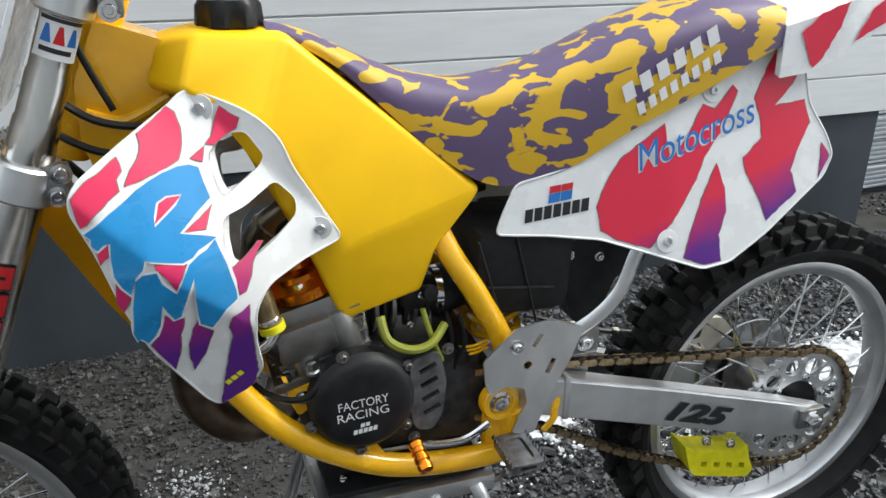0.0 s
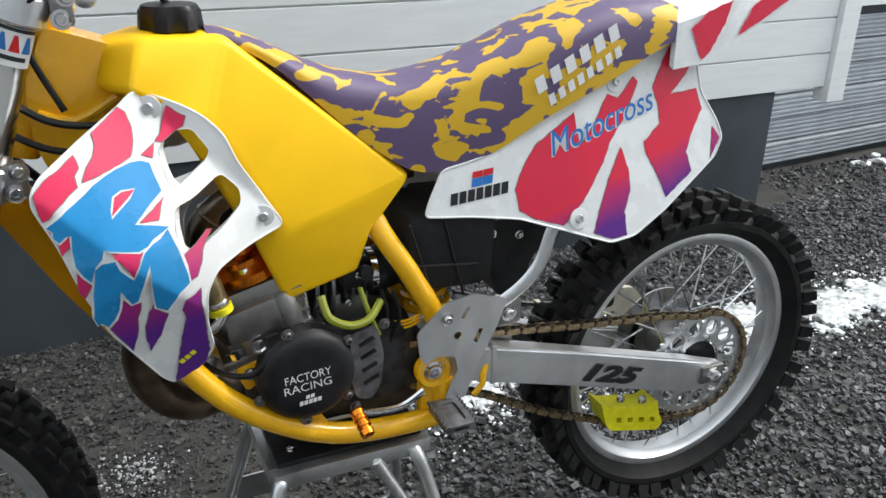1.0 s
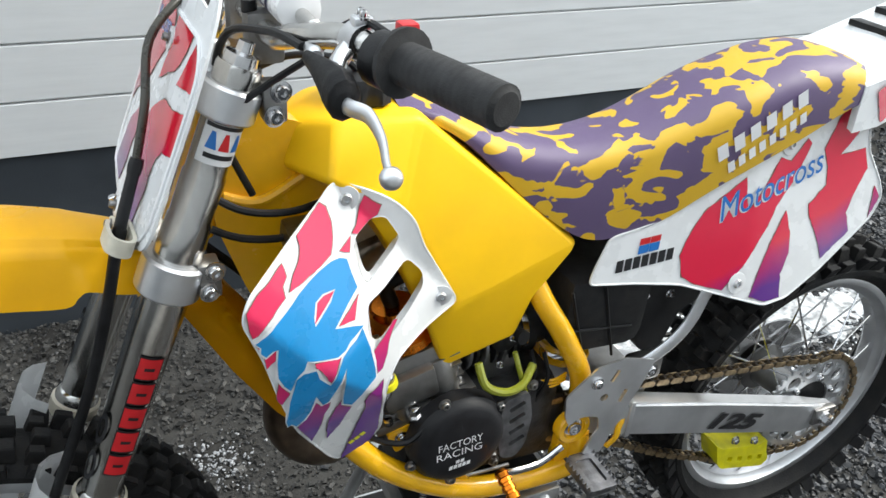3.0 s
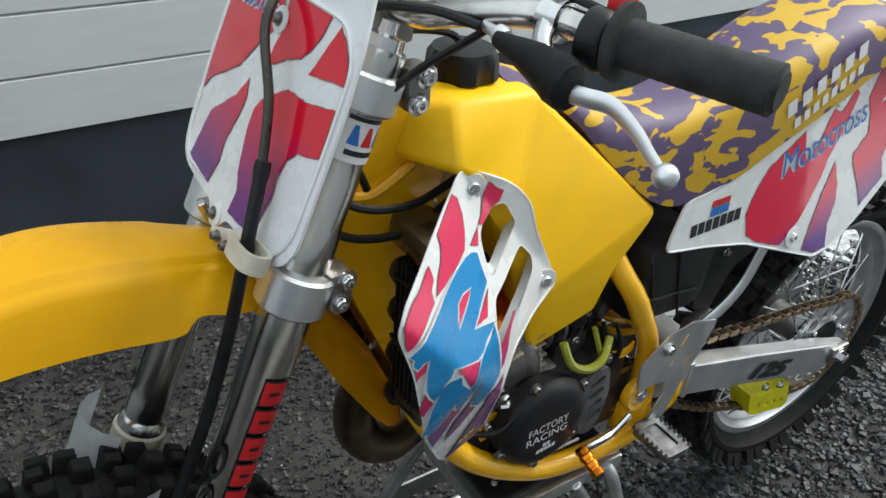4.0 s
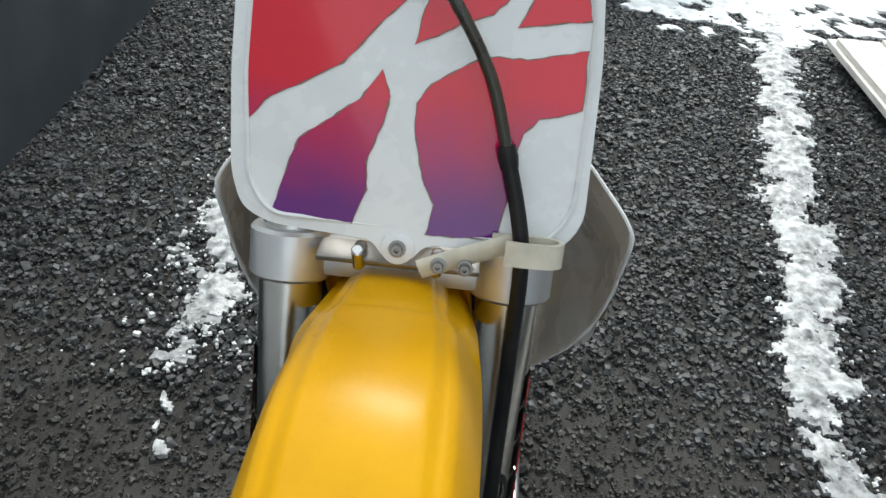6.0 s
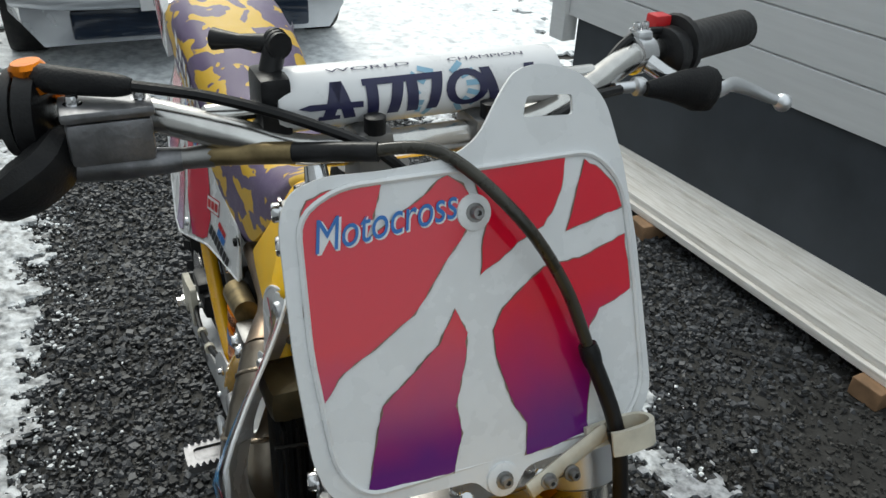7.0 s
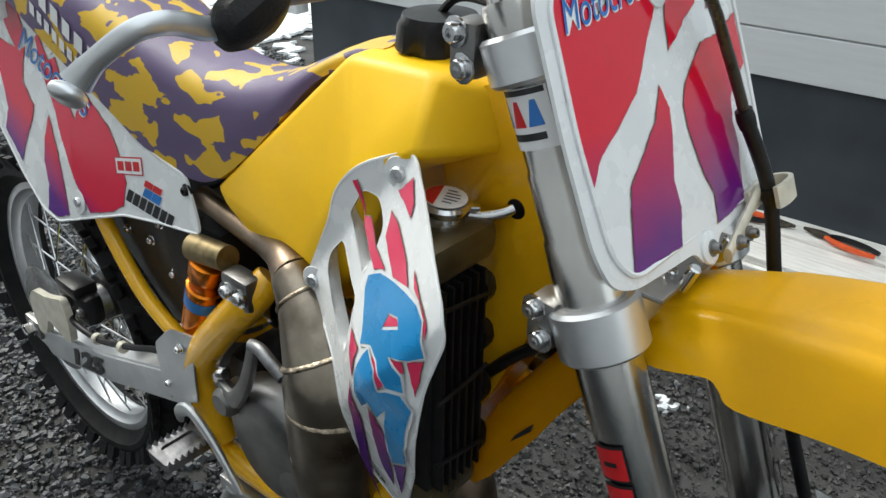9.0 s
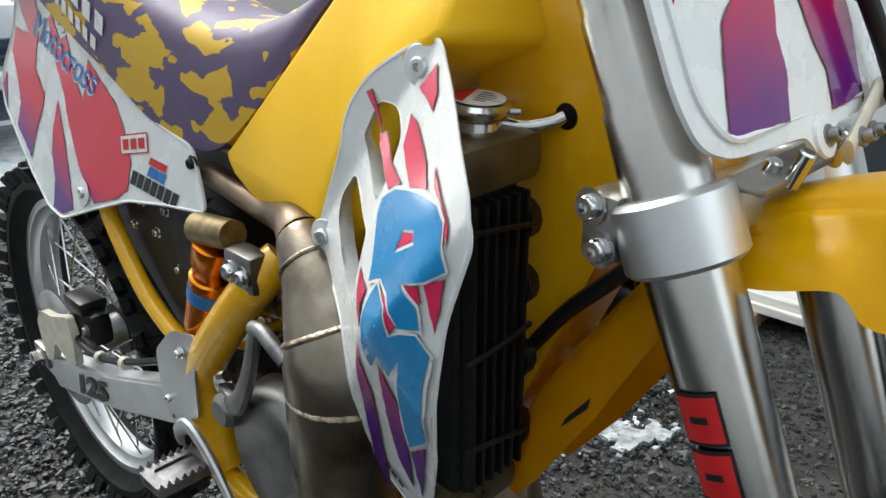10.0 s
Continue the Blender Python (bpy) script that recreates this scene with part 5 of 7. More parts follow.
part("reservoir_bracket", turned((-0.07, 0.082, 0.79), (1, 0, -0.15), [(0, 0.016), (0.07, 0.018)], 16), M_bronze, bike, "bronze reservoir hose fitting")
part("coil", tube([(0.03 + 0.035 * math.cos(a) - a * 0.0008, 0.0 + 0.035 * math.sin(a), 0.60 + a * 0.004) for a in [k * 0.4 for k in range(100)]], 0.006, 6, 1), M_yellow_frame, bike, "yellow shock spring")
part("mount_bracket", block((-0.125, 0.072, 0.742), (-0.075, 0.10, 0.785), 0.008), M_alu_dull, bike, "engine stay bracket")
for x in (-0.112, -0.088):
    bolt_head((x, 0.102, 0.762), (0, 1, 0), 0.008)


# fuel tank: flat facets with softened edges
def tank():
    bm = bmesh.new()
    half = {"A": (-0.425, 0.030, 1.010), "B": (-0.411, 0.032, 1.060), "D": (-0.366, 0.056, 1.070), "E": (-0.388, 0.108, 1.018), "F": (-0.268, 0.060, 1.066), "G": (-0.300, 0.096, 0.975), "H": (-0.024, 0.061, 0.856), "I": (-0.212, 0.078, 0.805), "J": (-0.219, 0.062, 0.692), "K": (-0.108, 0.063, 0.722), "L": (-0.086, 0.063, 0.782), "M": (-0.252, 0.072, 0.780), "N": (-0.342, 0.072, 0.975), "P": (-0.284, 0.080, 0.855), "H0": (-0.040, 0.020, 0.840), "L0": (-0.095, 0.020, 0.775), "K0": (-0.115, 0.020, 0.725), "J0": (-0.212, 0.020, 0.700), "M0": (-0.245, 0.020, 0.790), "N0": (-0.342, 0.020, 0.975)}
    # the right lobe is cut short above the exhaust
    lobe = {"I": (-0.210, 0.080, 0.845), "J": (-0.195, 0.070, 0.793), "K": (-0.130, 0.064, 0.805), "L": (-0.085, 0.063, 0.825), "M": (-0.250, 0.075, 0.810), "J0": (-0.200, 0.020, 0.760), "K0": (-0.120, 0.020, 0.770), "L0": (-0.090, 0.020, 0.800), "M0": (-0.245, 0.020, 0.790)}
    mid = {"T0": (-0.428, 0, 1.010), "T1": (-0.414, 0, 1.064), "T2": (-0.366, 0, 1.074), "T3": (-0.265, 0, 1.068), "T4": (-0.024, 0, 0.866), "N1": (-0.342, 0, 0.975), "M1": (-0.245, 0, 0.800), "H1": (-0.040, 0, 0.84)}
    v = {k: bm.verts.new(p) for k, p in mid.items()}
    for s in (1, -1):
        for k, (x, y, z) in (half | lobe if s > 0 else half).items():
            v[k, s] = bm.verts.new((x, y * s, z))

        def f(names):
            q = [v[n, s] if (n, s) in v else v[n] for n in names.split()]
            bm.faces.new(q if s > 0 else q[::-1])
        for names in ("A B D E", "D F G E", "F H I G", "G I P", "E G P N", "I H L", "I L K J", "I J M", "P I M", "T1 T2 D B", "T2 T3 F D", "T3 T4 H F", "T0 T1 B A", "K K0 J0 J", "L L0 K0 K", "H H0 L0 L", "J J0 M0 M", "M M0 N0 N P", "A E N N0", "T0 A N0 N1", "H1 H0 H T4", "N1 N0 M0 M1", "M1 M0 J0 K0 L0 H0 H1"):
            f(names)
    bmesh.ops.recalc_face_normals(bm, faces=bm.faces)
    sharp = [e for e in bm.edges if len(e.link_faces) == 2 and e.calc_face_angle(0) > radians(9)]
    bmesh.ops.bevel(bm, geom=sharp, offset=0.0085, segments=4, affect="EDGES", profile=0.5, clamp_overlap=True)
    return bm


tank_ob = part("fuel_tank", tank(), M_yellow, bike, "faceted yellow plastic fuel tank")
bm = turned((-0.323, 0, 1.066), (0, 0, 1), [(0, 0.028), (0.004, 0.034), (0.006, 0.040), (0.028, 0.038), (0.035, 0.033), (0.037, 0.01)], 30)
for i, v in enumerate(bm.verts):
    if 60 <= i < 120 and (i % 30) % 5 in (0, 1):
        v.co.x, v.co.y = -0.323 + (v.co.x + 0.323) * 0.88, v.co.y * 0.88
part("fuel_cap", bm, M_black, tank_ob, "black ribbed fuel cap")
part("vent_hose", tube([(-0.323, 0, 1.10), (-0.345, 0.0, 1.118), (-0.40, 0.015, 1.12), (-0.45, 0.02, 1.10)], 0.004, 8), M_black, tank_ob)


# seat: a long cover, narrow over the tank
def lerp(table, x):
    return float(np.interp(x, [a for a, _ in table], [b for _, b in table]))


SEAT_TOP = [(-0.285, 1.075), (-0.255, 1.072), (-0.2, 1.044), (-0.13, 1.010), (-0.06, 0.993), (0.02, 0.997), (0.1, 1.020), (0.2, 1.061), (0.3, 1.088), (0.38, 1.092), (0.43, 1.080), (0.455, 1.060)]
SEAT_LOW = [(-0.285, 1.060), (-0.222, 1.040), (-0.17, 0.990), (-0.107, 0.926), (-0.025, 0.862), (0.01, 0.857), (0.093, 0.875), (0.178, 0.926), (0.3, 0.980), (0.39, 1.028), (0.455, 1.035)]
SEAT_HALF = [(-0.285, 0.030), (-0.25, 0.046), (-0.1, 0.058), (0.0, 0.064), (0.1, 0.074), (0.2, 0.083), (0.4, 0.088), (0.455, 0.078)]


def seat():
    bm = bmesh.new()
    rings = []
    for k in range(61):
        x = -0.285 + 0.74 * k / 60
        zt, zl, w = (sum(lerp(t, x + d) for d in (-0.03, -0.015, 0, 0.015, 0.03)) / 5 for t in (SEAT_TOP, SEAT_LOW, SEAT_HALF))
        h = zt - zl
        side = [(0, zt), (w * 0.35, zt - 0.001), (w * 0.68, zt - 0.005), (w * 0.9, zt - min(0.016, h * 0.3)), (w * 0.99, zt - min(0.032, h * 0.5)), (w * 1.01, zt - h * 0.7), (w * 1.0, zl), (w * 0.6, zl - 0.004)]
        rings.append([bm.verts.new((x, y, z)) for y, z in side[::-1]] + [bm.verts.new((x, -y, z)) for y, z in side[1:]])
    for a, b in zip(rings, rings[1:]):
        for k in range(len(a) - 1):
            bm.faces.new((a[k], a[k + 1], b[k + 1], b[k]))
        bm.faces.new((a[-1], a[0], b[0], b[-1]))
    bm.faces.new(rings[0])
    bm.faces.new(rings[-1][::-1])
    return bm


seat_ob = part("seat", seat(), M_camo, bike, "yellow and purple camouflage seat cover")


def seat_side(s):
    def f(u, v, d):
        w = lerp(SEAT_HALF, u)
        return (u, s * (w * 1.012 + 0.0012 + d), v)
    return f


for s in (-1, 1):
    for count, width, height, x, z, m in ((6, 0.160, 0.023, 0.167, 0.964, M_paper), (8, 0.140, 0.016, 0.188, 0.946, M_paper)):
        b = place2(split_long(bars(count, width, height, 0.38, 0.15), 0.03), x, z, 30)
        part("seat_lettering", on(b, seat_side(s), 0.0), m, seat_ob, "white seat lettering")


# radiator shrouds
def ease(t):
    t = max(0.0, min(1.0, t))
    return 0.25 * t * t * (3 - 2 * t) + 0.75 * t


def shroud_y(x, z):
    dx, dz = x + 0.371, z - 1.001
    a, r = -0.753 * dx - 0.659 * dz, 0.659 * dx - 0.753 * dz
    e = ease(a / 0.14)
    return 0.100 + 0.095 * e - (0.06 + 0.20 * e) * max(0, r - 0.1) - 0.15 * max(0, 0.85 - z)


def shroud_surface(s):
    """The right shroud stands out a little less than the left one."""
    if s < 0:
        return lambda u, v, d: (u - 0.4 * d, -(shroud_y(u, v) + d), v)
    return lambda u, v, d: (u - 0.4 * d + 0.20 * (shroud_y(u, v) - 0.10), 0.10 + 0.82 * (shroud_y(u, v) - 0.10) + d, v)


SHROUD = [(-0.402, 1.005), (-0.391, 1.014), (-0.377, 1.018), (-0.329, 0.994), (-0.308, 0.979), (-0.288, 0.956), (-0.275, 0.920), (-0.219, 0.824), (-0.276, 0.811), (-0.318, 0.797), (-0.335, 0.772), (-0.338, 0.729), (-0.331, 0.683), (-0.341, 0.664), (-0.374, 0.641), (-0.386, 0.638), (-0.399, 0.652), (-0.449, 0.747), (-0.472, 0.818), (-0.487, 0.876), (-0.505, 0.924), (-0.504, 0.938), (-0.495, 0.951), (-0.453, 0.977), (-0.427, 0.991)]
SLOT_A = [(-0.349, 0.967), (-0.325, 0.969), (-0.306, 0.939), (-0.312, 0.928), (-0.357, 0.904), (-0.364, 0.921), (-0.368, 0.952)]
SLOT_B = [(-0.360, 0.886), (-0.333, 0.891), (-0.296, 0.909), (-0.274, 0.885), (-0.274, 0.867), (-0.304, 0.846), (-0.348, 0.826), (-0.360, 0.834), (-0.363, 0.861)]
# the emblem and stripes on the left shroud
RED_UP = [[(-0.404, 1.004), (-0.397, 0.998), (-0.392, 0.982), (-0.393, 0.966), (-0.398, 0.952), (-0.416, 0.946), (-0.441, 0.941), (-0.452, 0.939), (-0.445, 0.952), (-0.437, 0.961), (-0.433, 0.974), (-0.435, 0.984)], [(-0.456, 0.967), (-0.454, 0.954), (-0.459, 0.947), (-0.458, 0.936), (-0.469, 0.93), (-0.491, 0.911), (-0.496, 0.908), (-0.5, 0.925), (-0.5, 0.938), (-0.497, 0.942), (-0.488, 0.949)], [(-0.35, 0.998), (-0.33, 0.984), (-0.334, 0.973), (-0.361, 0.959), (-0.368, 0.962), (-0.361, 0.968), (-0.356, 0.98)], [(-0.37, 0.96), (-0.374, 0.945), (-0.386, 0.951), (-0.377, 0.956)], [(-0.368, 0.902), (-0.373, 0.895), (-0.379, 0.88), (-0.399, 0.883)]]
RED_MID = [[(-0.434, 0.86), (-0.403, 0.853), (-0.415, 0.827), (-0.427, 0.849), (-0.432, 0.854)], [(-0.493, 0.898), (-0.489, 0.898), (-0.488, 0.887)], [(-0.472, 0.889), (-0.475, 0.876), (-0.484, 0.867), (-0.486, 0.882)], [(-0.472, 0.846), (-0.469, 0.838), (-0.461, 0.825), (-0.465, 0.817), (-0.469, 0.81), (-0.475, 0.822)], [(-0.318, 0.85), (-0.33, 0.835), (-0.338, 0.809), (-0.343, 0.8), (-0.35, 0.798), (-0.354, 0.82), (-0.356, 0.831), (-0.341, 0.839), (-0.324, 0.851)]]
RED_LOW = [[(-0.43, 0.796), (-0.424, 0.787), (-0.412, 0.788), (-0.414, 0.777), (-0.418, 0.765), (-0.419, 0.747), (-0.428, 0.714), (-0.449, 0.758), (-0.443, 0.765), (-0.435, 0.78)], [(-0.398, 0.782), (-0.394, 0.768), (-0.383, 0.76), (-0.395, 0.728), (-0.408, 0.706), (-0.41, 0.725), (-0.41, 0.748), (-0.404, 0.769)], [(-0.341, 0.783), (-0.342, 0.765), (-0.336, 0.681), (-0.342, 0.659), (-0.358, 0.649), (-0.382, 0.638), (-0.375, 0.681), (-0.37, 0.709), (-0.362, 0.745), (-0.365, 0.76), (-0.36, 0.773), (-0.349, 0.777)]]
BIG_A = [(-0.494, 0.902), (-0.471, 0.917), (-0.442, 0.934), (-0.416, 0.943), (-0.399, 0.946), (-0.387, 0.946), (-0.378, 0.941), (-0.374, 0.926), (-0.369, 0.909), (-0.384, 0.899), (-0.405, 0.883), (-0.368, 0.871), (-0.375, 0.867), (-0.388, 0.863), (-0.395, 0.858), (-0.405, 0.856), (-0.441, 0.867), (-0.445, 0.857), (-0.453, 0.849), (-0.46, 0.83), (-0.466, 0.839), (-0.473, 0.853), (-0.472, 0.872), (-0.471, 0.89), (-0.477, 0.889), (-0.484, 0.883), (-0.488, 0.889), (-0.488, 0.896)]
BIG_A_HOLE = [(-0.424, 0.918), (-0.414, 0.922), (-0.398, 0.92), (-0.405, 0.911), (-0.428, 0.896), (-0.428, 0.905)]
BIG_B = [(-0.454, 0.845), (-0.446, 0.852), (-0.432, 0.852), (-0.428, 0.839), (-0.416, 0.824), (-0.405, 0.841), (-0.399, 0.852), (-0.389, 0.858), (-0.38, 0.862), (-0.37, 0.869), (-0.365, 0.855), (-0.36, 0.84), (-0.355, 0.817), (-0.353, 0.796), (-0.367, 0.788), (-0.383, 0.766), (-0.395, 0.775), (-0.396, 0.789), (-0.396, 0.811), (-0.395, 0.837), (-0.402, 0.825), (-0.41, 0.803), (-0.414, 0.791), (-0.421, 0.789), (-0.428, 0.802), (-0.432, 0.812), (-0.436, 0.785), (-0.442, 0.772), (-0.45, 0.764), (-0.457, 0.772), (-0.46, 0.769), (-0.463, 0.781), (-0.46, 0.812)]
# the emblem and stripes on the right shroud
RIGHT_A = [(-0.371, 0.913), (-0.391, 0.925), (-0.408, 0.929), (-0.445, 0.937), (-0.465, 0.938), (-0.478, 0.932), (-0.488, 0.907), (-0.471, 0.896), (-0.446, 0.886), (-0.464, 0.876), (-0.466, 0.861), (-0.447, 0.856), (-0.431, 0.873), (-0.415, 0.877), (-0.396, 0.868), (-0.394, 0.878), (-0.372, 0.903)]
RIGHT_A_HOLE = [(-0.425, 0.896), (-0.428, 0.912), (-0.444, 0.917), (-0.45, 0.91)]
RIGHT_B = [(-0.412, 0.872), (-0.429, 0.863), (-0.436, 0.845), (-0.447, 0.851), (-0.462, 0.856), (-0.474, 0.847), (-0.464, 0.82), (-0.449, 0.767), (-0.418, 0.743), (-0.422, 0.765), (-0.443, 0.829), (-0.429, 0.812), (-0.421, 0.825), (-0.404, 0.808), (-0.399, 0.827), (-0.401, 0.844), (-0.406, 0.864)]
RIGHT_RED = [[(-0.313, 0.974), (-0.319, 0.976), (-0.325, 0.961), (-0.331, 0.946), (-0.341, 0.95), (-0.367, 0.934), (-0.396, 0.93), (-0.376, 0.92), (-0.355, 0.927), (-0.335, 0.938)], [(-0.394, 1.003), (-0.407, 0.988), (-0.409, 0.978), (-0.377, 0.986)], [(-0.374, 0.969), (-0.399, 0.963), (-0.428, 0.951), (-0.444, 0.938), (-0.414, 0.933), (-0.378, 0.949)], [(-0.444, 0.953), (-0.469, 0.941), (-0.486, 0.931), (-0.488, 0.922), (-0.472, 0.939), (-0.453, 0.944)], [(-0.45, 0.884), (-0.464, 0.889), (-0.466, 0.88), (-0.46, 0.878)]]
RIGHT_LOW = [[(-0.47, 0.893), (-0.487, 0.901), (-0.478, 0.863)], [(-0.422, 0.876), (-0.44, 0.874), (-0.444, 0.856), (-0.432, 0.843), (-0.424, 0.86)], [(-0.371, 0.866), (-0.394, 0.861), (-0.39, 0.831), (-0.379, 0.845)], [(-0.383, 0.823), (-0.383, 0.772), (-0.344, 0.654), (-0.339, 0.607), (-0.335, 0.679)], [(-0.414, 0.813), (-0.424, 0.778), (-0.394, 0.684), (-0.387, 0.712), (-0.397, 0.761)], [(-0.415, 0.734), (-0.443, 0.756), (-0.405, 0.682)]]


def grow(loop, by):
    """The outline moved outwards by a little."""
    area = sum(a[0] * b[1] - b[0] * a[1] for a, b in zip(loop, loop[1:] + loop[:1]))
    s = 1 if area > 0 else -1
    out = []
    for i, p in enumerate(loop):
        a, b, c = Vector(loop[i - 1]), Vector(p), Vector(loop[(i + 1) % len(loop)])
        n = Vector(((c - a).y, -(c - a).x)).normalized() * s * by
        out.append(tuple(b + n))
    return out


def band(loop, surface, deep, thick):
    """A wall that follows a hole's edge inwards from the surface."""
    bm = bmesh.new()
    wide = grow(loop, thick)
    rows = [[bm.verts.new(surface(u, v, d)) for u, v in q] for q, d in ((wide, -0.001), (loop, 0.0004), (loop, -deep), (wide, -deep))]
    for a, b in zip(rows, rows[1:] + rows[:1]):
        for k in range(len(loop)):
            bm.faces.new((a[k - 1], a[k], b[k], b[k - 1]))
    return bm


for s in (-1, 1):
    surf = shroud_surface(s)
    sh = part("radiator_shroud", sheet([rounded(SHROUD, 0.012), rounded(SLOT_A, 0.008), rounded(SLOT_B, 0.008)], surf, 0.0035, 0.009), M_white, bike, "white plastic radiator shroud")
    part("rim_bead", sweep(bmesh.new(), [surf(u, v, -0.0012) for u, v in rounded(SHROUD, 0.012)], 0.0019, 6, False, 1.0, True), M_white, sh)
    for hole in (SLOT_A, SLOT_B):
        part("slot_wall", band(rounded(hole, 0.008), surf, 0.020, 0.003), M_white, sh)
    for i, loop in enumerate(RED_UP + RED_MID + RED_LOW if s < 0 else RIGHT_RED + RIGHT_LOW):
        part("decal_edge", on(fill([rough_edge(grow(loop, 0.0010), 0.006, 0.0007, i)], 0.009), surf, 0.0014), M_outline, sh)
        part("decal", on(fill([rough_edge(loop, 0.006, 0.0007, i)], 0.009), surf, 0.0020), M_pink, sh, "pink to purple torn stripe decal")
    for outer, inner in ((BIG_A, BIG_A_HOLE), (BIG_B, None)) if s < 0 else ((RIGHT_A, RIGHT_A_HOLE), (RIGHT_B, None)):
        back = grow(rough_edge(outer, 0.01, 0.0006, 3), 0.0026)
        part("emblem_border", on(fill([back] + ([grow(inner, -0.002)] if inner else []), 0.009), surf, 0.0027), M_paper, sh, "white emblem border")
        part("emblem", on(fill([rough_edge(outer, 0.01, 0.0009, 4)] + ([inner] if inner else []), 0.009), surf, 0.0034), M_blue, sh, "bright blue jagged emblem")
    part("emblem_centre", on(fill([grow(BIG_A_HOLE if s < 0 else RIGHT_A_HOLE, -0.0025)], 0.009), surf, 0.0027), M_pink, sh)
    part("small_mark", on(place2(bars(3, 0.026, 0.008, 0.2), -0.372, 0.668, 35), surf, 0.0026), M_neon if s < 0 else M_ink, sh, "small yellow mark")
    for x, z in ((-0.371, 0.998), (-0.247, 0.843)):
        bolt_head((x, s * (shroud_y(x, z) + 0.001), z), (-0.2, s, 0), 0.007, sh, M_alu)
        part("bolt_recess", turned((x, s * (shroud_y(x, z) + 0.0004), z), (-0.2, s, 0), [(0, 0.015), (0.0006, 0.0145), (0.0008, 0.012)], 20), M_white, sh)

# side panels
def panel_y(x, z):
    return 0.109 - (z - 0.77) * 0.2 - max(0, 0.25 - x) * 0.10


def panel_surface(s):
    return lambda u, v, d: (u, s * (panel_y(u, v) + d), v)


PANEL = [(-0.010, 0.797), (-0.001, 0.820), (0.021, 0.862), (0.058, 0.870), (0.096, 0.880), (0.178, 0.929), (0.257, 0.967), (0.342, 0.997), (0.416, 1.034), (0.436, 1.024), (0.464, 0.992), (0.473, 0.943), (0.506, 0.895), (0.518, 0.867), (0.502, 0.837), (0.402, 0.764), (0.340, 0.729), (0.295, 0.724), (0.216, 0.753), (0.138, 0.780), (0.062, 0.791)]
STRIPES = [[(0.134, 0.824), (0.145, 0.851), (0.168, 0.886), (0.234, 0.930), (0.237, 0.904), (0.243, 0.882), (0.265, 0.906), (0.294, 0.953), (0.313, 0.945), (0.342, 0.975), (0.350, 0.967), (0.327, 0.921), (0.295, 0.880), (0.283, 0.852), (0.244, 0.795), (0.211, 0.762), (0.163, 0.777), (0.139, 0.792)],
           [(0.317, 0.871), (0.329, 0.836), (0.333, 0.802), (0.321, 0.770), (0.325, 0.733), (0.295, 0.730), (0.263, 0.744), (0.274, 0.776), (0.292, 0.823)],
           [(0.361, 0.874), (0.391, 0.900), (0.389, 0.928), (0.378, 0.955), (0.401, 1.000), (0.413, 1.018), (0.452, 0.985), (0.442, 0.972), (0.412, 0.943), (0.463, 0.948), (0.474, 0.916), (0.453, 0.878), (0.443, 0.850), (0.454, 0.819), (0.402, 0.782), (0.386, 0.821), (0.366, 0.853)],
           [(0.497, 0.885), (0.512, 0.866), (0.493, 0.834)]]
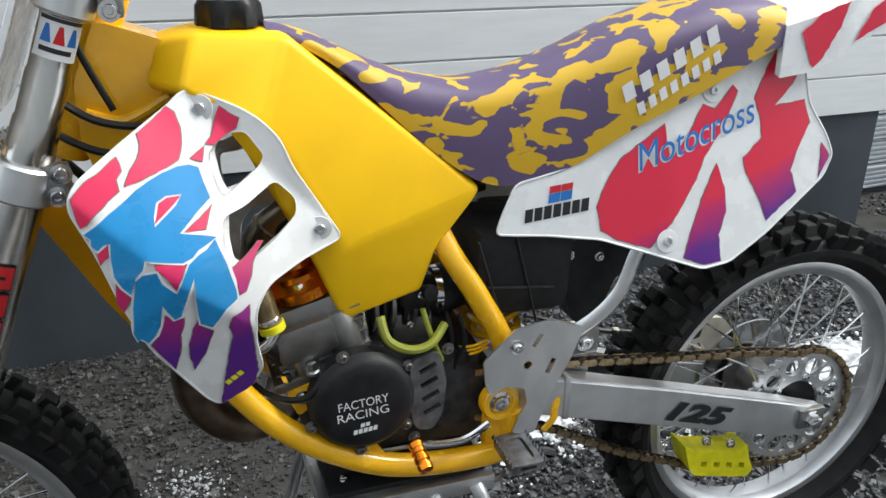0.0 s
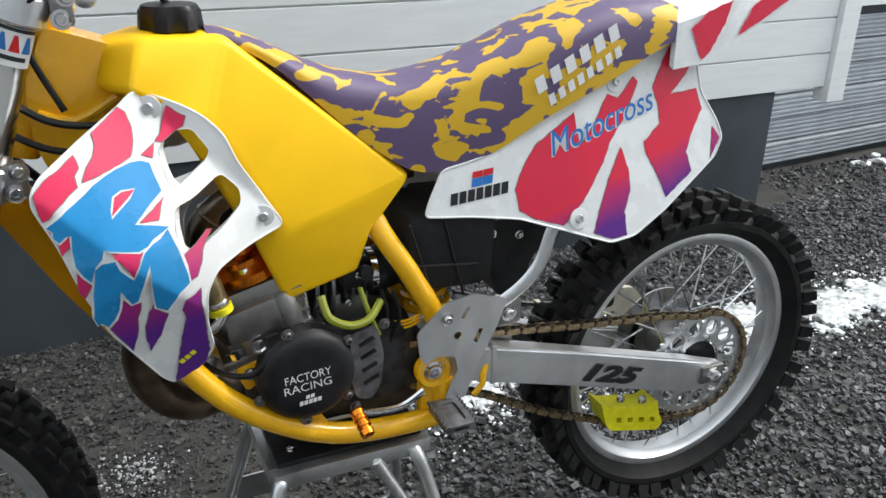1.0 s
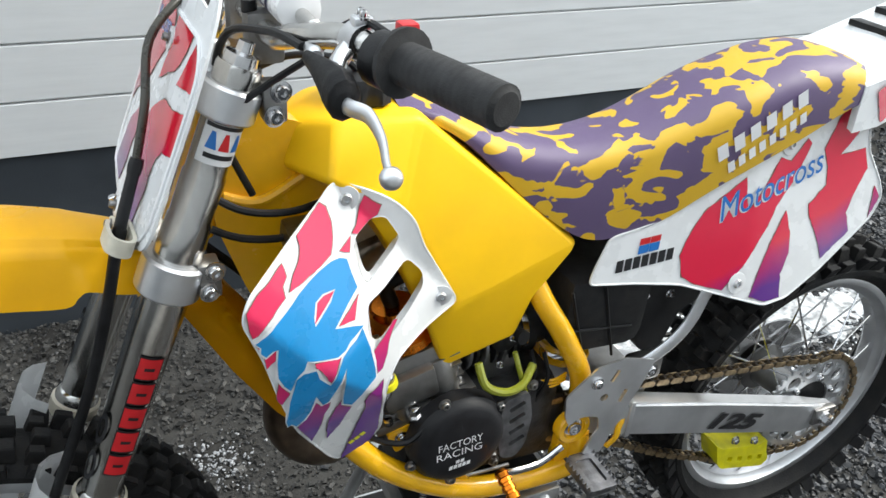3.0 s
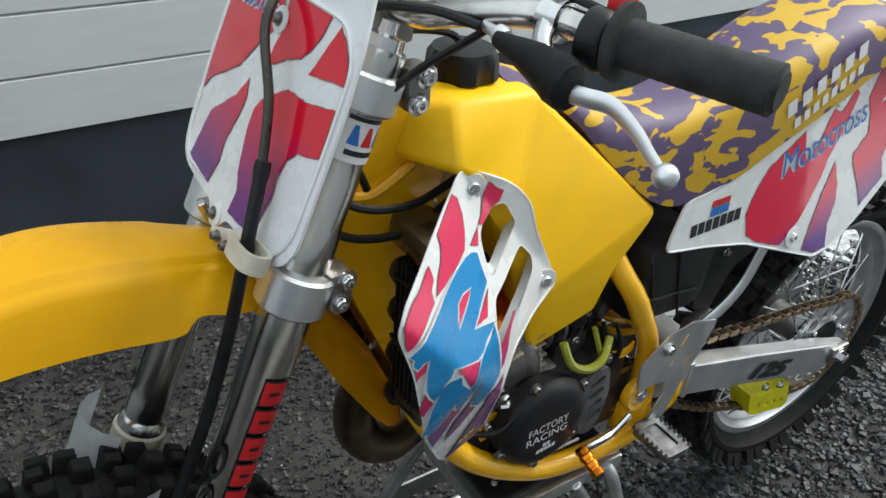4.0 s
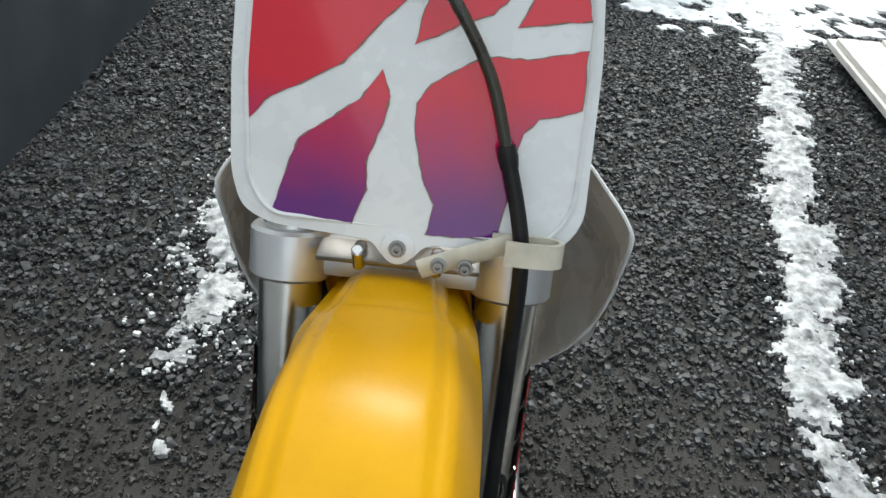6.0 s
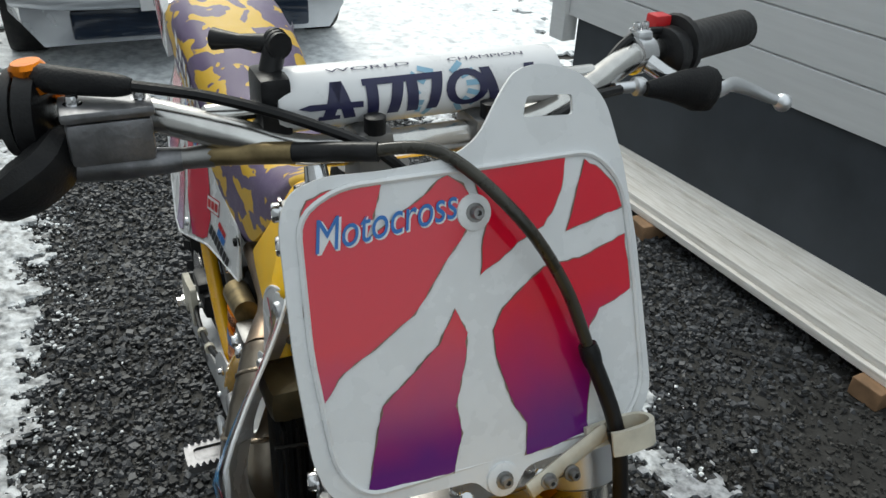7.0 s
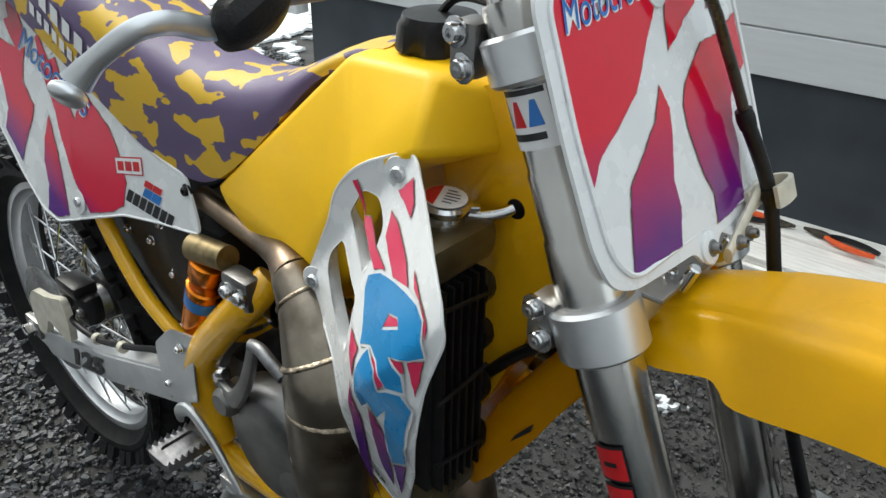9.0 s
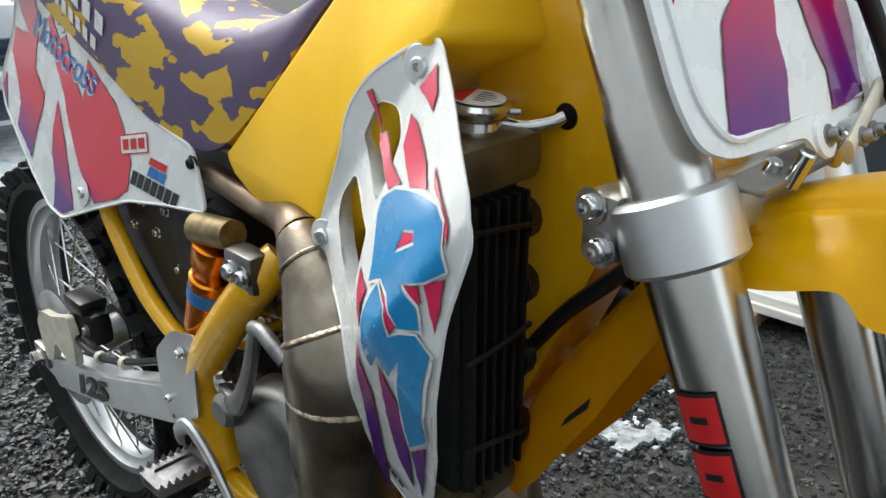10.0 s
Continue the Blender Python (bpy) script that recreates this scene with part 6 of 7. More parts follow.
for s in (-1, 1):
    surf = panel_surface(s)
    pn = part("side_panel", sheet([rounded(PANEL, 0.010)], surf, 0.003, 0.03), M_white, bike, "white plastic side panel")
    part("rim_bead", sweep(bmesh.new(), [surf(u, v, 0) for u, v in rounded(PANEL, 0.010)], 0.0018, 6, False, 1.0, True), M_white, pn)
    for i, loop in enumerate(STRIPES):
        part("decal_edge", on(fill([rough_edge(grow(loop, 0.0011), 0.007, 0.0009, 20 + i)], 0.03), surf, 0.0006), M_outline, pn)
        part("decal", on(fill([rough_edge(loop, 0.007, 0.0009, 20 + i)], 0.03), surf, 0.0010), M_red, pn, "red to purple torn stripe decal")
    for k, (m, grew, lift) in enumerate(((M_paper, 1.0, 0.0014), (M_script, 0.0, 0.0020))):
        t = words("Motocross", 0.036, 0.195, 0.35, 0.012 * (1 - k))
        t = place2(t, 0.196 if s < 0 else -0.400, 0.868 if s < 0 else 0.945, 17.0 if s < 0 else -17.0)
        if s > 0:
            for q in t.verts:
                q.co.x = -q.co.x
        if k == 0:
            for q in t.verts:
                q.co.y -= 0.0022
                q.co.x += 0.0015 * s
        part("script", on(t, surf, lift), m, pn, "blue slanted script" if k else "")
    b = place2(bars(7, 0.094, 0.017, 0.18, 0.25), 0.030 if s < 0 else -0.134, 0.810 if s < 0 else 0.802, 7 if s < 0 else -7)
    c = place2(bars(2, 0.034, 0.012, 0.04, 0.3), 0.064 if s < 0 else -0.100, 0.834 if s < 0 else 0.817, 7 if s < 0 else -7)
    c2 = place2(bars(2, 0.034, 0.009, 0.04, 0.3), 0.066 if s < 0 else -0.098, 0.847 if s < 0 else 0.830, 7 if s < 0 else -7)
    for g in (b, c, c2):
        if s > 0:
            for q in g.verts:
                q.co.x = -q.co.x
    part("logo", on(b, surf, 0.001), M_ink, pn, "black maker's mark")
    part("logo", on(c, surf, 0.001), M_script, pn, "blue maker's mark")
    part("logo", on(c2, surf, 0.001), M_redink, pn, "red maker's mark")
    if s > 0:
        part("logo", on(fill([slot(0.128, 0.848, 0.028, 0.0115, -12)], 0.03), surf, 0.001), M_redink, pn, "red bordered mark")
        part("logo", on(fill([slot(0.128, 0.848, 0.0262, 0.0098, -12)], 0.03), surf, 0.0014), M_paper, pn)
        for k in (-1, 0, 1):
            part("logo", on(fill([slot(0.128 + 0.0158 * k, 0.848 - 0.0034 * k, 0.0064, 0.006, -12)], 0.03), surf, 0.0018), M_redink, pn)
        bolt_head((0.018, s * panel_y(0.018, 0.845), 0.845), (0, s, 0), 0.006, pn, M_black)
    for x, z in ((0.309, 0.970), (0.237, 0.770)):
        bolt_head((x, s * (panel_y(x, z) + 0.001), z), (0, s, 0.2), 0.007, pn, M_alu)
        part("bolt_recess", turned((x, s * (panel_y(x, z) + 0.0012), z), (0, s, 0.2), [(0, 0.017), (0.0006, 0.0165), (0.0008, 0.013)], 20), M_white, pn)


# rear fender
def rear_fender():
    bm = bmesh.new()
    rings = []
    for x, w, zt, zl in ((0.40, 0.088, 1.070, 0.985), (0.45, 0.088, 1.082, 0.990), (0.50, 0.086, 1.098, 1.008), (0.56, 0.084, 1.118, 1.040), (0.62, 0.080, 1.138, 1.070), (0.70, 0.076, 1.160, 1.110), (0.78, 0.068, 1.178, 1.145), (0.82, 0.050, 1.184, 1.165)):
        prof = [(-w * 1.02, zl), (-w, zt - 0.016), (-w * 0.88, zt - 0.003), (-w * 0.5, zt), (0, zt + 0.002), (w * 0.5, zt), (w * 0.88, zt - 0.003), (w, zt - 0.016), (w * 1.02, zl), (w * 0.9, zl + 0.004), (w * 0.86, zt - 0.018), (0, zt - 0.006), (-w * 0.86, zt - 0.018), (-w * 0.9, zl + 0.004)]
        rings.append([bm.verts.new((x, y, z)) for y, z in prof])
    for a, b in zip(rings, rings[1:]):
        for k in range(len(a)):
            bm.faces.new((a[k], a[(k + 1) % len(a)], b[(k + 1) % len(a)], b[k]))
    bm.faces.new(rings[0])
    bm.faces.new(rings[-1][::-1])
    return bm


fender_r = part("rear_fender", rear_fender(), M_white, bike, "white plastic rear fender with red stripes")
for s in (-1, 1):
    for i, loop in enumerate(([(0.425, 1.045), (0.455, 1.070), (0.500, 1.085), (0.490, 1.050), (0.468, 1.010), (0.452, 0.996)], [(0.520, 1.030), (0.575, 1.055), (0.63, 1.085), (0.66, 1.110), (0.60, 1.105), (0.545, 1.075)])):
        part("decal", on(fill([rough_edge(loop, 0.007, 0.001, 40 + i)], 0.02), lambda u, v, d: (u, s * (lerp([(0.4, 0.0905), (0.5, 0.0885), (0.56, 0.0865), (0.62, 0.0825), (0.7, 0.0785)], u) + 0.0012), v), 0), M_red, fender_r, "red torn stripe decal")
# the fender stays closed: black blocks give the shade inside its two vents
for x in (0.50, 0.55):
    part("vent_slot_shade", block((x, -0.055, lerp([(0.45, 1.082), (0.5, 1.098), (0.56, 1.118), (0.62, 1.138)], x) + 0.001), (x + 0.022, 0.055, lerp([(0.45, 1.082), (0.5, 1.098), (0.56, 1.118), (0.62, 1.138)], x + 0.022) + 0.003), 0.001), M_black, fender_r, "black block giving the shade of a fender vent")


# front fork
def leg(z, s, fore=0.0, out=0.0):
    """A point on the fork leg's axis at height z."""
    at, rake = (-0.560, 0.43) if s > 0 else (-0.556, 0.386)
    return Vector((at - rake * (0.932 - z) - fore * 0.933, s * (0.090 + out), z + fore * 0.36))


for s in (-1, 1):
    FORK = Vector((0.43 if s > 0 else 0.386, 0, 1)).normalized()
    lg = part("fork_tube", turned(leg(1.150, s), -FORK, [(0, 0.012), (0.0, 0.021), (0.004, 0.0225), (0.055, 0.0225), (0.058, 0.0205), (0.115, 0.0205), (0.118, 0.022), (0.165, 0.022), (0.168, 0.0235), (0.20, 0.0250), (0.255, 0.0260), (0.30, 0.0260), (0.38, 0.0248), (0.525, 0.0232), (0.53, 0.0272), (0.555, 0.0282), (0.56, 0.024)], 28), M_fork, bike, "satin silver fork outer tube")
    part("fork_cap", turned(leg(1.150, s), FORK, [(0, 0.018), (0.010, 0.017), (0.012, 0.009), (0.022, 0.008)], 12), M_chrome, lg, "steel fork cap")
    part("fork_stanchion", turned(leg(0.640, s), -FORK, [(0, 0.0185), (0.21, 0.0185)], 24), M_black, lg, "dark lower fork tube")
    part("fork_foot", turned(leg(0.46, s), -FORK, [(0, 0.022), (0.02, 0.026), (0.07, 0.026), (0.09, 0.018)], 20), M_alu_dull, lg, "cast fork foot")
    part("dust_seal_collar", turned(leg(0.655, s), -FORK, [(0, 0.026), (0.004, 0.031), (0.022, 0.031), (0.028, 0.026)], 24), M_white_old, lg, "off-white guard collar")
    g = []
    for z in (0.672, 0.58, 0.50, 0.42, 0.36):
        g.append([tuple(leg(z, s, 0.046 * math.cos(a) + 0.028, 0.046 * math.sin(a))) for a in [radians(q) for q in (-75, -50, -25, 0, 25, 50, 75)]])
    bm = bmesh.new()
    vs = [[bm.verts.new(p) for p in row] for row in g]
    for a, b in zip(vs, vs[1:]):
        for k in range(6):
            bm.faces.new((a[k], a[k + 1], b[k + 1], b[k]))
    bmesh.ops.solidify(bm, geom=bm.faces[:], thickness=0.003)
    part("fork_guard", bm, M_white, lg, "white plastic fork guard")
    # clamps with pinch bolts
    for zc, r, h, nm in ((0.932, 0.0345, 0.042, "lower"), (1.115, 0.030, 0.034, "upper")):
        cl = part("fork_clamp", turned(leg(zc, s) - FORK * h / 2, FORK, [(0, r - 0.003), (0.003, r), (h - 0.003, r), (h, r - 0.003)], 28), M_alu, bike, "machined aluminium fork clamp")
        ear = leg(zc, s, -0.033, 0.012) + (Vector((0.004, 0, 0.009)) if nm == "lower" else Vector((0.010, -0.005 * s, 0.011)))
        part("clamp_ear", block(tuple(ear - Vector((0.012, 0.014, 0.020))), tuple(ear + Vector((0.012, 0.014, 0.020))), 0.005), M_alu_dull, cl)
        for dz in (-0.012, 0.012):
            bolt_head(tuple(ear + Vector((0.002 - dz * -0.3, 0.015 * s, dz))), (0.15, s, 0), 0.0075, cl)
    # stickers on the legs
    def leg_skin(u, v, d, s=s):
        """u: degrees round the leg from its outer side towards the front; v: metres down the axis from z = 1.15."""
        r = (0.0207 if v < 0.118 else 0.0222 if v < 0.168 else 0.0236 if v < 0.19 else 0.0261) + 0.0006 + d
        c = leg(1.150, s) - FORK * v
        fwd = Vector((-0.933, 0, 0.36))
        return c + (Vector((0, s, 0)) * math.cos(radians(u)) + fwd * math.sin(radians(u))) * r
    def wrap(loop, m, lift, label=""):
        part("sticker", on(split_long(fill([loop], 4), 4), lambda u, v, d: leg_skin(u, v, lift), 0), m, lg, label)
    wrap([(-75, 0.057), (55, 0.057), (55, 0.099), (-75, 0.099)], M_paper, 0.0003, "white racing sticker")
    wrap([(-70, 0.0575), (50, 0.0575), (50, 0.0615), (-70, 0.0615)], M_ink, 0.0006)
    for i, m in enumerate((M_script, M_redink, M_script)):
        wrap([(-62 + 35 * i, 0.083), (-32 + 35 * i, 0.083), (-40 + 35 * i, 0.065), (-50 + 35 * i, 0.065)], m, 0.0007)
    wrap([(-50, 0.0875), (36, 0.0875), (36, 0.0925), (-50, 0.0925)], M_ink, 0.0006)
    # upright red writing lower down, as plain bars with black edges
    for k in range(5):
        v0 = 0.325 + 0.033 * k
        for q, (m, e) in enumerate(((M_ink, 0.0022), (M_redink, 0.0))):
            wrap([(-28 - 3 * (1 - q), v0 - e), (22 + 3 * (1 - q), v0 - e), (22 + 3 * (1 - q), v0 + 0.026 + e), (-28 - 3 * (1 - q), v0 + 0.026 + e)], m, 0.0006 + 0.0005 * q, "red upright writing" if q and not k else "")
        wrap([(-14, v0 + 0.011), (8, v0 + 0.011), (8, v0 + 0.015), (-14, v0 + 0.015)], M_ink, 0.0016)
    for k in range(2):
        ring = [(62 + 17 * math.cos(a), 0.43 + 0.052 * k + 0.021 * math.sin(a)) for a in [radians(q) for q in range(0, 360, 24)]]
        hole = [(62 + 10 * math.cos(a), 0.43 + 0.052 * k + 0.013 * math.sin(a)) for a in [radians(q) for q in range(0, 360, 24)]]
        part("sticker", on(fill([ring, hole], 30), lambda u, v, d: leg_skin(u, v, 0.0008), 0), M_ink, lg, "black oval sticker")
for zc, t in ((0.932, 0.034), (1.120, 0.024)):
    c = leg(zc, 0)
    part("triple_clamp", block((c.x - 0.022, -0.066, zc - t / 2), (c.x + 0.028, 0.066, zc + t / 2), 0.008, Matrix.Translation((c.x, 0, zc)) @ pose(0, 0, 0, 0, 21, 0) @ Matrix.Translation((-c.x, 0, -zc))), M_alu, bike, "cast aluminium triple clamp")
part("front_axle", rod((FRONT.x, -0.105, FRONT.z), (FRONT.x, 0.105, FRONT.z), 0.010), M_chrome, bike, "steel front axle")
part("front_disc", turned((FRONT.x, -0.066, FRONT.z), (0, 1, 0), [(0, 0.08), (0, 0.112), (0.003, 0.112), (0.003, 0.08)], 36), M_chrome, front_wheel, "steel brake disc")


# front fender
def front_fender():
    bm = bmesh.new()
    rings = []
    shape = ((-0.545, 0.922, 0.036, 0.03, 1.528), (-0.575, 0.935, 0.04, 0.041, 1.55), (-0.605, 0.947, 0.043, 0.046, 1.581), (-0.637, 0.957, 0.047, 0.045, 1.489), (-0.648, 0.96, 0.05, 0.052, 1.44), (-0.662, 0.964, 0.0525, 0.064, 1.419), (-0.72, 0.975, 0.058, 0.066, 1.319), (-0.77, 0.977, 0.059, 0.065, 1.3), (-0.82, 0.966, 0.059, 0.057, 1.3), (-0.88, 0.938, 0.059, 0.047, 1.3), (-0.98, 0.877, 0.057, 0.039, 1.281), (-1.08, 0.814, 0.051, 0.032, 1.235), (-1.15, 0.77, 0.037, 0.02, 1.149))
    for (x, zt, w), (drop, flare, _) in zip(smooth_path([q[:3] for q in shape], 4), smooth_path([(*q[3:], 0) for q in shape], 4)):
        half = [(flare, drop), ((1 + flare) * 0.5, drop * 0.56), (1.02, 0.019), (0.95, 0.012), (0.85, 0.0095), (0.78, 0.0085), (0.71, 0.0035), (0.62, 0.0018), (0.3, 0.0004)]
        o = [(-w * a, zt - b) for a, b in half] + [(0, zt)] + [(w * a, zt - b) for a, b in half[::-1]]
        i = [(y * 0.94, z - (0.004 if abs(y) < w * 0.9 else -0.001)) for y, z in o[::-1]]
        rings.append([bm.verts.new((x, y, z)) for y, z in o + i])
    for a, b in zip(rings, rings[1:]):
        for k in range(len(a)):
            bm.faces.new((a[k], a[(k + 1) % len(a)], b[(k + 1) % len(a)], b[k]))
    bm.faces.new(rings[0])
    bm.faces.new(rings[-1][::-1])
    return bm


ff = part("front_fender", front_fender(), M_fender, bike, "glossy yellow front fender")
bm = bmesh.new()
rows = []
for x, z, w, deep in ((-0.585, 0.925, 0.058, 0.030), (-0.544, 0.852, 0.062, 0.045), (-0.498, 0.765, 0.063, 0.058), (-0.447, 0.682, 0.060, 0.045), (-0.424, 0.652, 0.054, 0.026), (-0.408, 0.632, 0.040, 0.010)):
    side = [(w, 0.0), (w * 1.02, 0.35), (w * 0.97, 0.68), (w * 0.80, 0.93), (w * 0.4, 1.0)]
    rows.append([bm.verts.new((x + deep * q, -y, z)) for y, q in side] + [bm.verts.new((x + deep, 0, z))] + [bm.verts.new((x + deep * q, y, z)) for y, q in side[::-1]])
for a, b in zip(rows, rows[1:]):
    for k in range(len(a) - 1):
        bm.faces.new((a[k], a[k + 1], b[k + 1], b[k]))
bmesh.ops.solidify(bm, geom=bm.faces[:], thickness=0.003)
tail = part("fender_tail", bm, M_fender, ff, "yellow rear half of the front fender")
part("small_mark", on(fill([[(-0.473, 0.748), (-0.478, 0.759), (-0.497, 0.784), (-0.495, 0.774)]], 0.03), lambda u, v, d: (u, 0.0672, v), 0), M_ink, tail, "small black mark")
for y in (-0.03, 0.03):
    for x, z in ((-0.592, 0.948), (-0.575, 0.940)):
        part("fender_stud", rod((x, y, z), (x - 0.008, y, z + 0.022), 0.005, 10), M_chrome, ff, "steel fender bolt")

# number plate, in its own plane: u to the left side of the bike, v up
P0, PU = Vector((-0.586, 0, 0.968)), Vector((0.382, 0, 0.924))
PN = Vector((-0.924, 0, 0.382))


def plate_surface(u, v, d):
    bow = -0.35 * u * u
    return P0 + PU * v + Vector((0, -u, 0)) + PN * (d + bow + 0.010)


PLATE = [(-0.130, 0.205), (-0.121, 0.224), (-0.098, 0.231), (-0.060, 0.229), (-0.012, 0.231), (0.010, 0.242), (0.030, 0.270), (0.042, 0.283), (0.062, 0.287), (0.096, 0.278), (0.116, 0.256), (0.127, 0.212), (0.134, 0.150), (0.137, 0.034), (0.126, 0.014), (0.100, 0.006), (0.020, 0.004), (0.010, -0.010), (-0.010, -0.010), (-0.020, 0.004), (-0.100, 0.008), (-0.122, 0.018), (-0.131, 0.045), (-0.133, 0.120)]
pl = part("number_plate", sheet([rounded(PLATE, 0.012), rounded([(0.045, 0.2515), (0.050, 0.2655), (0.087, 0.2630), (0.086, 0.2490)], 0.003)], plate_surface, 0.003, 0.03), M_white, bike, "white front number plate with red and purple film")
part("rim_bead", sweep(bmesh.new(), [plate_surface(u, v, 0.0008) for u, v in rounded([(-0.118, 0.208), (-0.09, 0.223), (0.02, 0.222), (0.10, 0.222), (0.124, 0.195), (0.128, 0.12), (0.128, 0.04), (0.11, 0.014), (-0.10, 0.016), (-0.117, 0.04), (-0.122, 0.12)], 0.016)], 0.0022, 6, False, 1.0, True), M_white, pl)
PLATE_RED = [[(-0.1152, 0.2105), (-0.1106, 0.217), (-0.0962, 0.2215), (-0.0616, 0.2210), (-0.0675, 0.207), (-0.0715, 0.197), (-0.0761, 0.1866), (-0.055, 0.198), (-0.034, 0.2096), (-0.0231, 0.2178), (-0.016, 0.2205), (-0.006, 0.213), (0.000, 0.200), (-0.004, 0.186), (-0.012, 0.176), (-0.022, 0.166), (-0.0379, 0.1472), (-0.0503, 0.1323), (-0.0756, 0.1176), (-0.095, 0.108), (-0.1075, 0.0997), (-0.1205, 0.082), (-0.1225, 0.13), (-0.1195, 0.19)],
             [(0.002, 0.2205), (0.040, 0.2205), (0.0755, 0.2195), (0.072, 0.203), (0.064, 0.188), (0.0525, 0.176), (0.031, 0.167), (0.015, 0.157), (0.000, 0.150), (0.004, 0.168), (0.009, 0.186)],
             [(0.092, 0.216), (0.106, 0.207), (0.118, 0.192), (0.122, 0.178), (0.101, 0.174), (0.078, 0.170), (0.071, 0.168), (0.080, 0.187)]]
PLATE_LOW = [[(0.050, 0.146), (0.080, 0.147), (0.100, 0.151), (0.122, 0.157), (0.1235, 0.115), (0.108, 0.110), (0.094, 0.1065), (0.084, 0.095), (0.079, 0.078), (0.081, 0.058), (0.076, 0.037), (0.073, 0.014), (0.020, 0.013), (0.024, 0.036), (0.016, 0.050), (0.011, 0.066), (0.005, 0.090), (0.005, 0.109), (0.014, 0.123), (0.030, 0.134)],
             [(-0.0215, 0.130), (-0.0150, 0.112), (-0.0186, 0.0939), (-0.0290, 0.0628), (-0.027, 0.042), (-0.036, 0.0155), (-0.098, 0.0180), (-0.090, 0.045), (-0.0800, 0.0745), (-0.0558, 0.0925), (-0.036, 0.108)]]
for i, loop in enumerate(PLATE_RED + PLATE_LOW):
    part("decal_edge", on(fill([rough_edge(grow(loop, 0.0008), 0.005, 0.0007, 60 + i)], 0.03), plate_surface, 0.0006), M_outline, pl)
    part("decal", on(fill([rough_edge(loop, 0.005, 0.0007, 60 + i)], 0.03), plate_surface, 0.0010), M_red_plate, pl, "red to purple torn stripe film")
for k, (m, lift) in enumerate(((M_paper, 0.0014), (M_script, 0.0019))):
    part("script", on(place2(words("Motocross", 0.021, 0.100, 0.35, 0.012 * (1 - k)), -0.110 + 0.0010 * (1 - k), 0.183 - 0.0012 * (1 - k), 5), plate_surface, lift), m, pl, "blue slanted script" if k else "")
for v in (0.193, 0.0):
    part("plate_screw_seat", turned(plate_surface(0, v, 0.0), PN, [(0, 0.013), (0.002, 0.0125), (0.003, 0.009)], 20), M_white, pl)
    bolt_head(tuple(plate_surface(0, v, 0.004)), PN, 0.0045, pl, M_alu_dull)
guide = part("cable_guide", tube([plate_surface(0.018, -0.014, 0.004), plate_surface(0.050, 0.000, 0.005), plate_surface(0.086, 0.014, 0.006)], 0.009, 10, 6, 0.4), M_white_old, pl, "yellowed nylon cable guide")


def ribbon(path, v0, v1, thick):
    """A flat upright band along (u, d) points of the plate, from height v0 to v1."""
    bm = bmesh.new()
    rows = []
    line = smooth_path([(u, d, 0) for u, d in path], 5)
    for i, p in enumerate(line):
        t = (line[min(i + 1, len(line) - 1)] - line[max(i - 1, 0)]).normalized()
        n = Vector((-t.y, t.x, 0)) * thick / 2
        rows.append([bm.verts.new(plate_surface(q.x, v, q.y)) for q, v in ((p + n, v0), (p + n, v1), (p - n, v1), (p - n, v0))])
    for a, b in zip(rows, rows[1:]):
        for k in range(4):
            bm.faces.new((a[k], a[(k + 1) % 4], b[(k + 1) % 4], b[k]))
    bm.faces.new(rows[0])
    bm.faces.new(rows[-1][::-1])
    return bm


part("guide_hook", ribbon([(0.070, 0.004), (0.100, 0.003), (0.116, 0.006), (0.121, 0.016), (0.114, 0.026), (0.092, 0.027), (0.080, 0.024)], 0.002, 0.020, 0.004), M_white_old, guide)
for u in (0.032, 0.052):
    bolt_head(tuple(plate_surface(u, -0.008, 0.010)), PN, 0.0042, pl, M_alu_dull)
part("plate_bracket", block((-0.594, -0.064, 0.950), (-0.568, 0.064, 0.955), 0.002), M_alu_dull, bike, "aluminium plate bracket")

# handlebar, controls and pad
BAR = [(-0.3465, 0.368, 1.199), (-0.379, 0.265, 1.200), (-0.402, 0.205, 1.203), (-0.428, 0.140, 1.188), (-0.438, 0.085, 1.172), (-0.440, 0.0, 1.170), (-0.438, -0.085, 1.172), (-0.428, -0.140, 1.188), (-0.402, -0.205, 1.203), (-0.379, -0.265, 1.200), (-0.3465, -0.368, 1.199)]
bar = part("handlebar", tube(BAR, 0.0115, 14, 5), M_fork, bike, "silver braced handlebar")
part("crossbar", rod((-0.418, -0.155, 1.199), (-0.418, 0.155, 1.199), 0.007), M_fork, bar)
for s in (-1, 1):
    part("bar_clamp", block((-0.458, s * 0.045 - 0.014, 1.135), (-0.420, s * 0.045 + 0.014, 1.188), 0.007), M_alu_dull, bar, "aluminium bar clamp")
    part("clamp_bolt", turned((-0.452, s * 0.045, 1.186), (0, 0, 1), [(0, 0.008), (0.012, 0.008), (0.013, 0.005)], 10), M_black, bar)
    a, b = Vector((-0.3785, 0.267 * s, 1.200)), Vector((-0.345, 0.374 * s, 1.199))
    d = (b - a)
    prof = [(-0.004, 0.028), (0.002, 0.029), (0.004, 0.018)]
    for k in range(14):
        prof += [(0.008 + 0.0076 * k, 0.0177), (0.0095 + 0.0076 * k, 0.0180), (0.0132 + 0.0076 * k, 0.0180)]
    prof += [(d.length, 0.0165), (d.length + 0.003, 0.013)]
    part("grip", turned(a, d, prof, 20), M_grip, bar, "worn dark grey rubber grip")
pad = bmesh.new()
rings = []
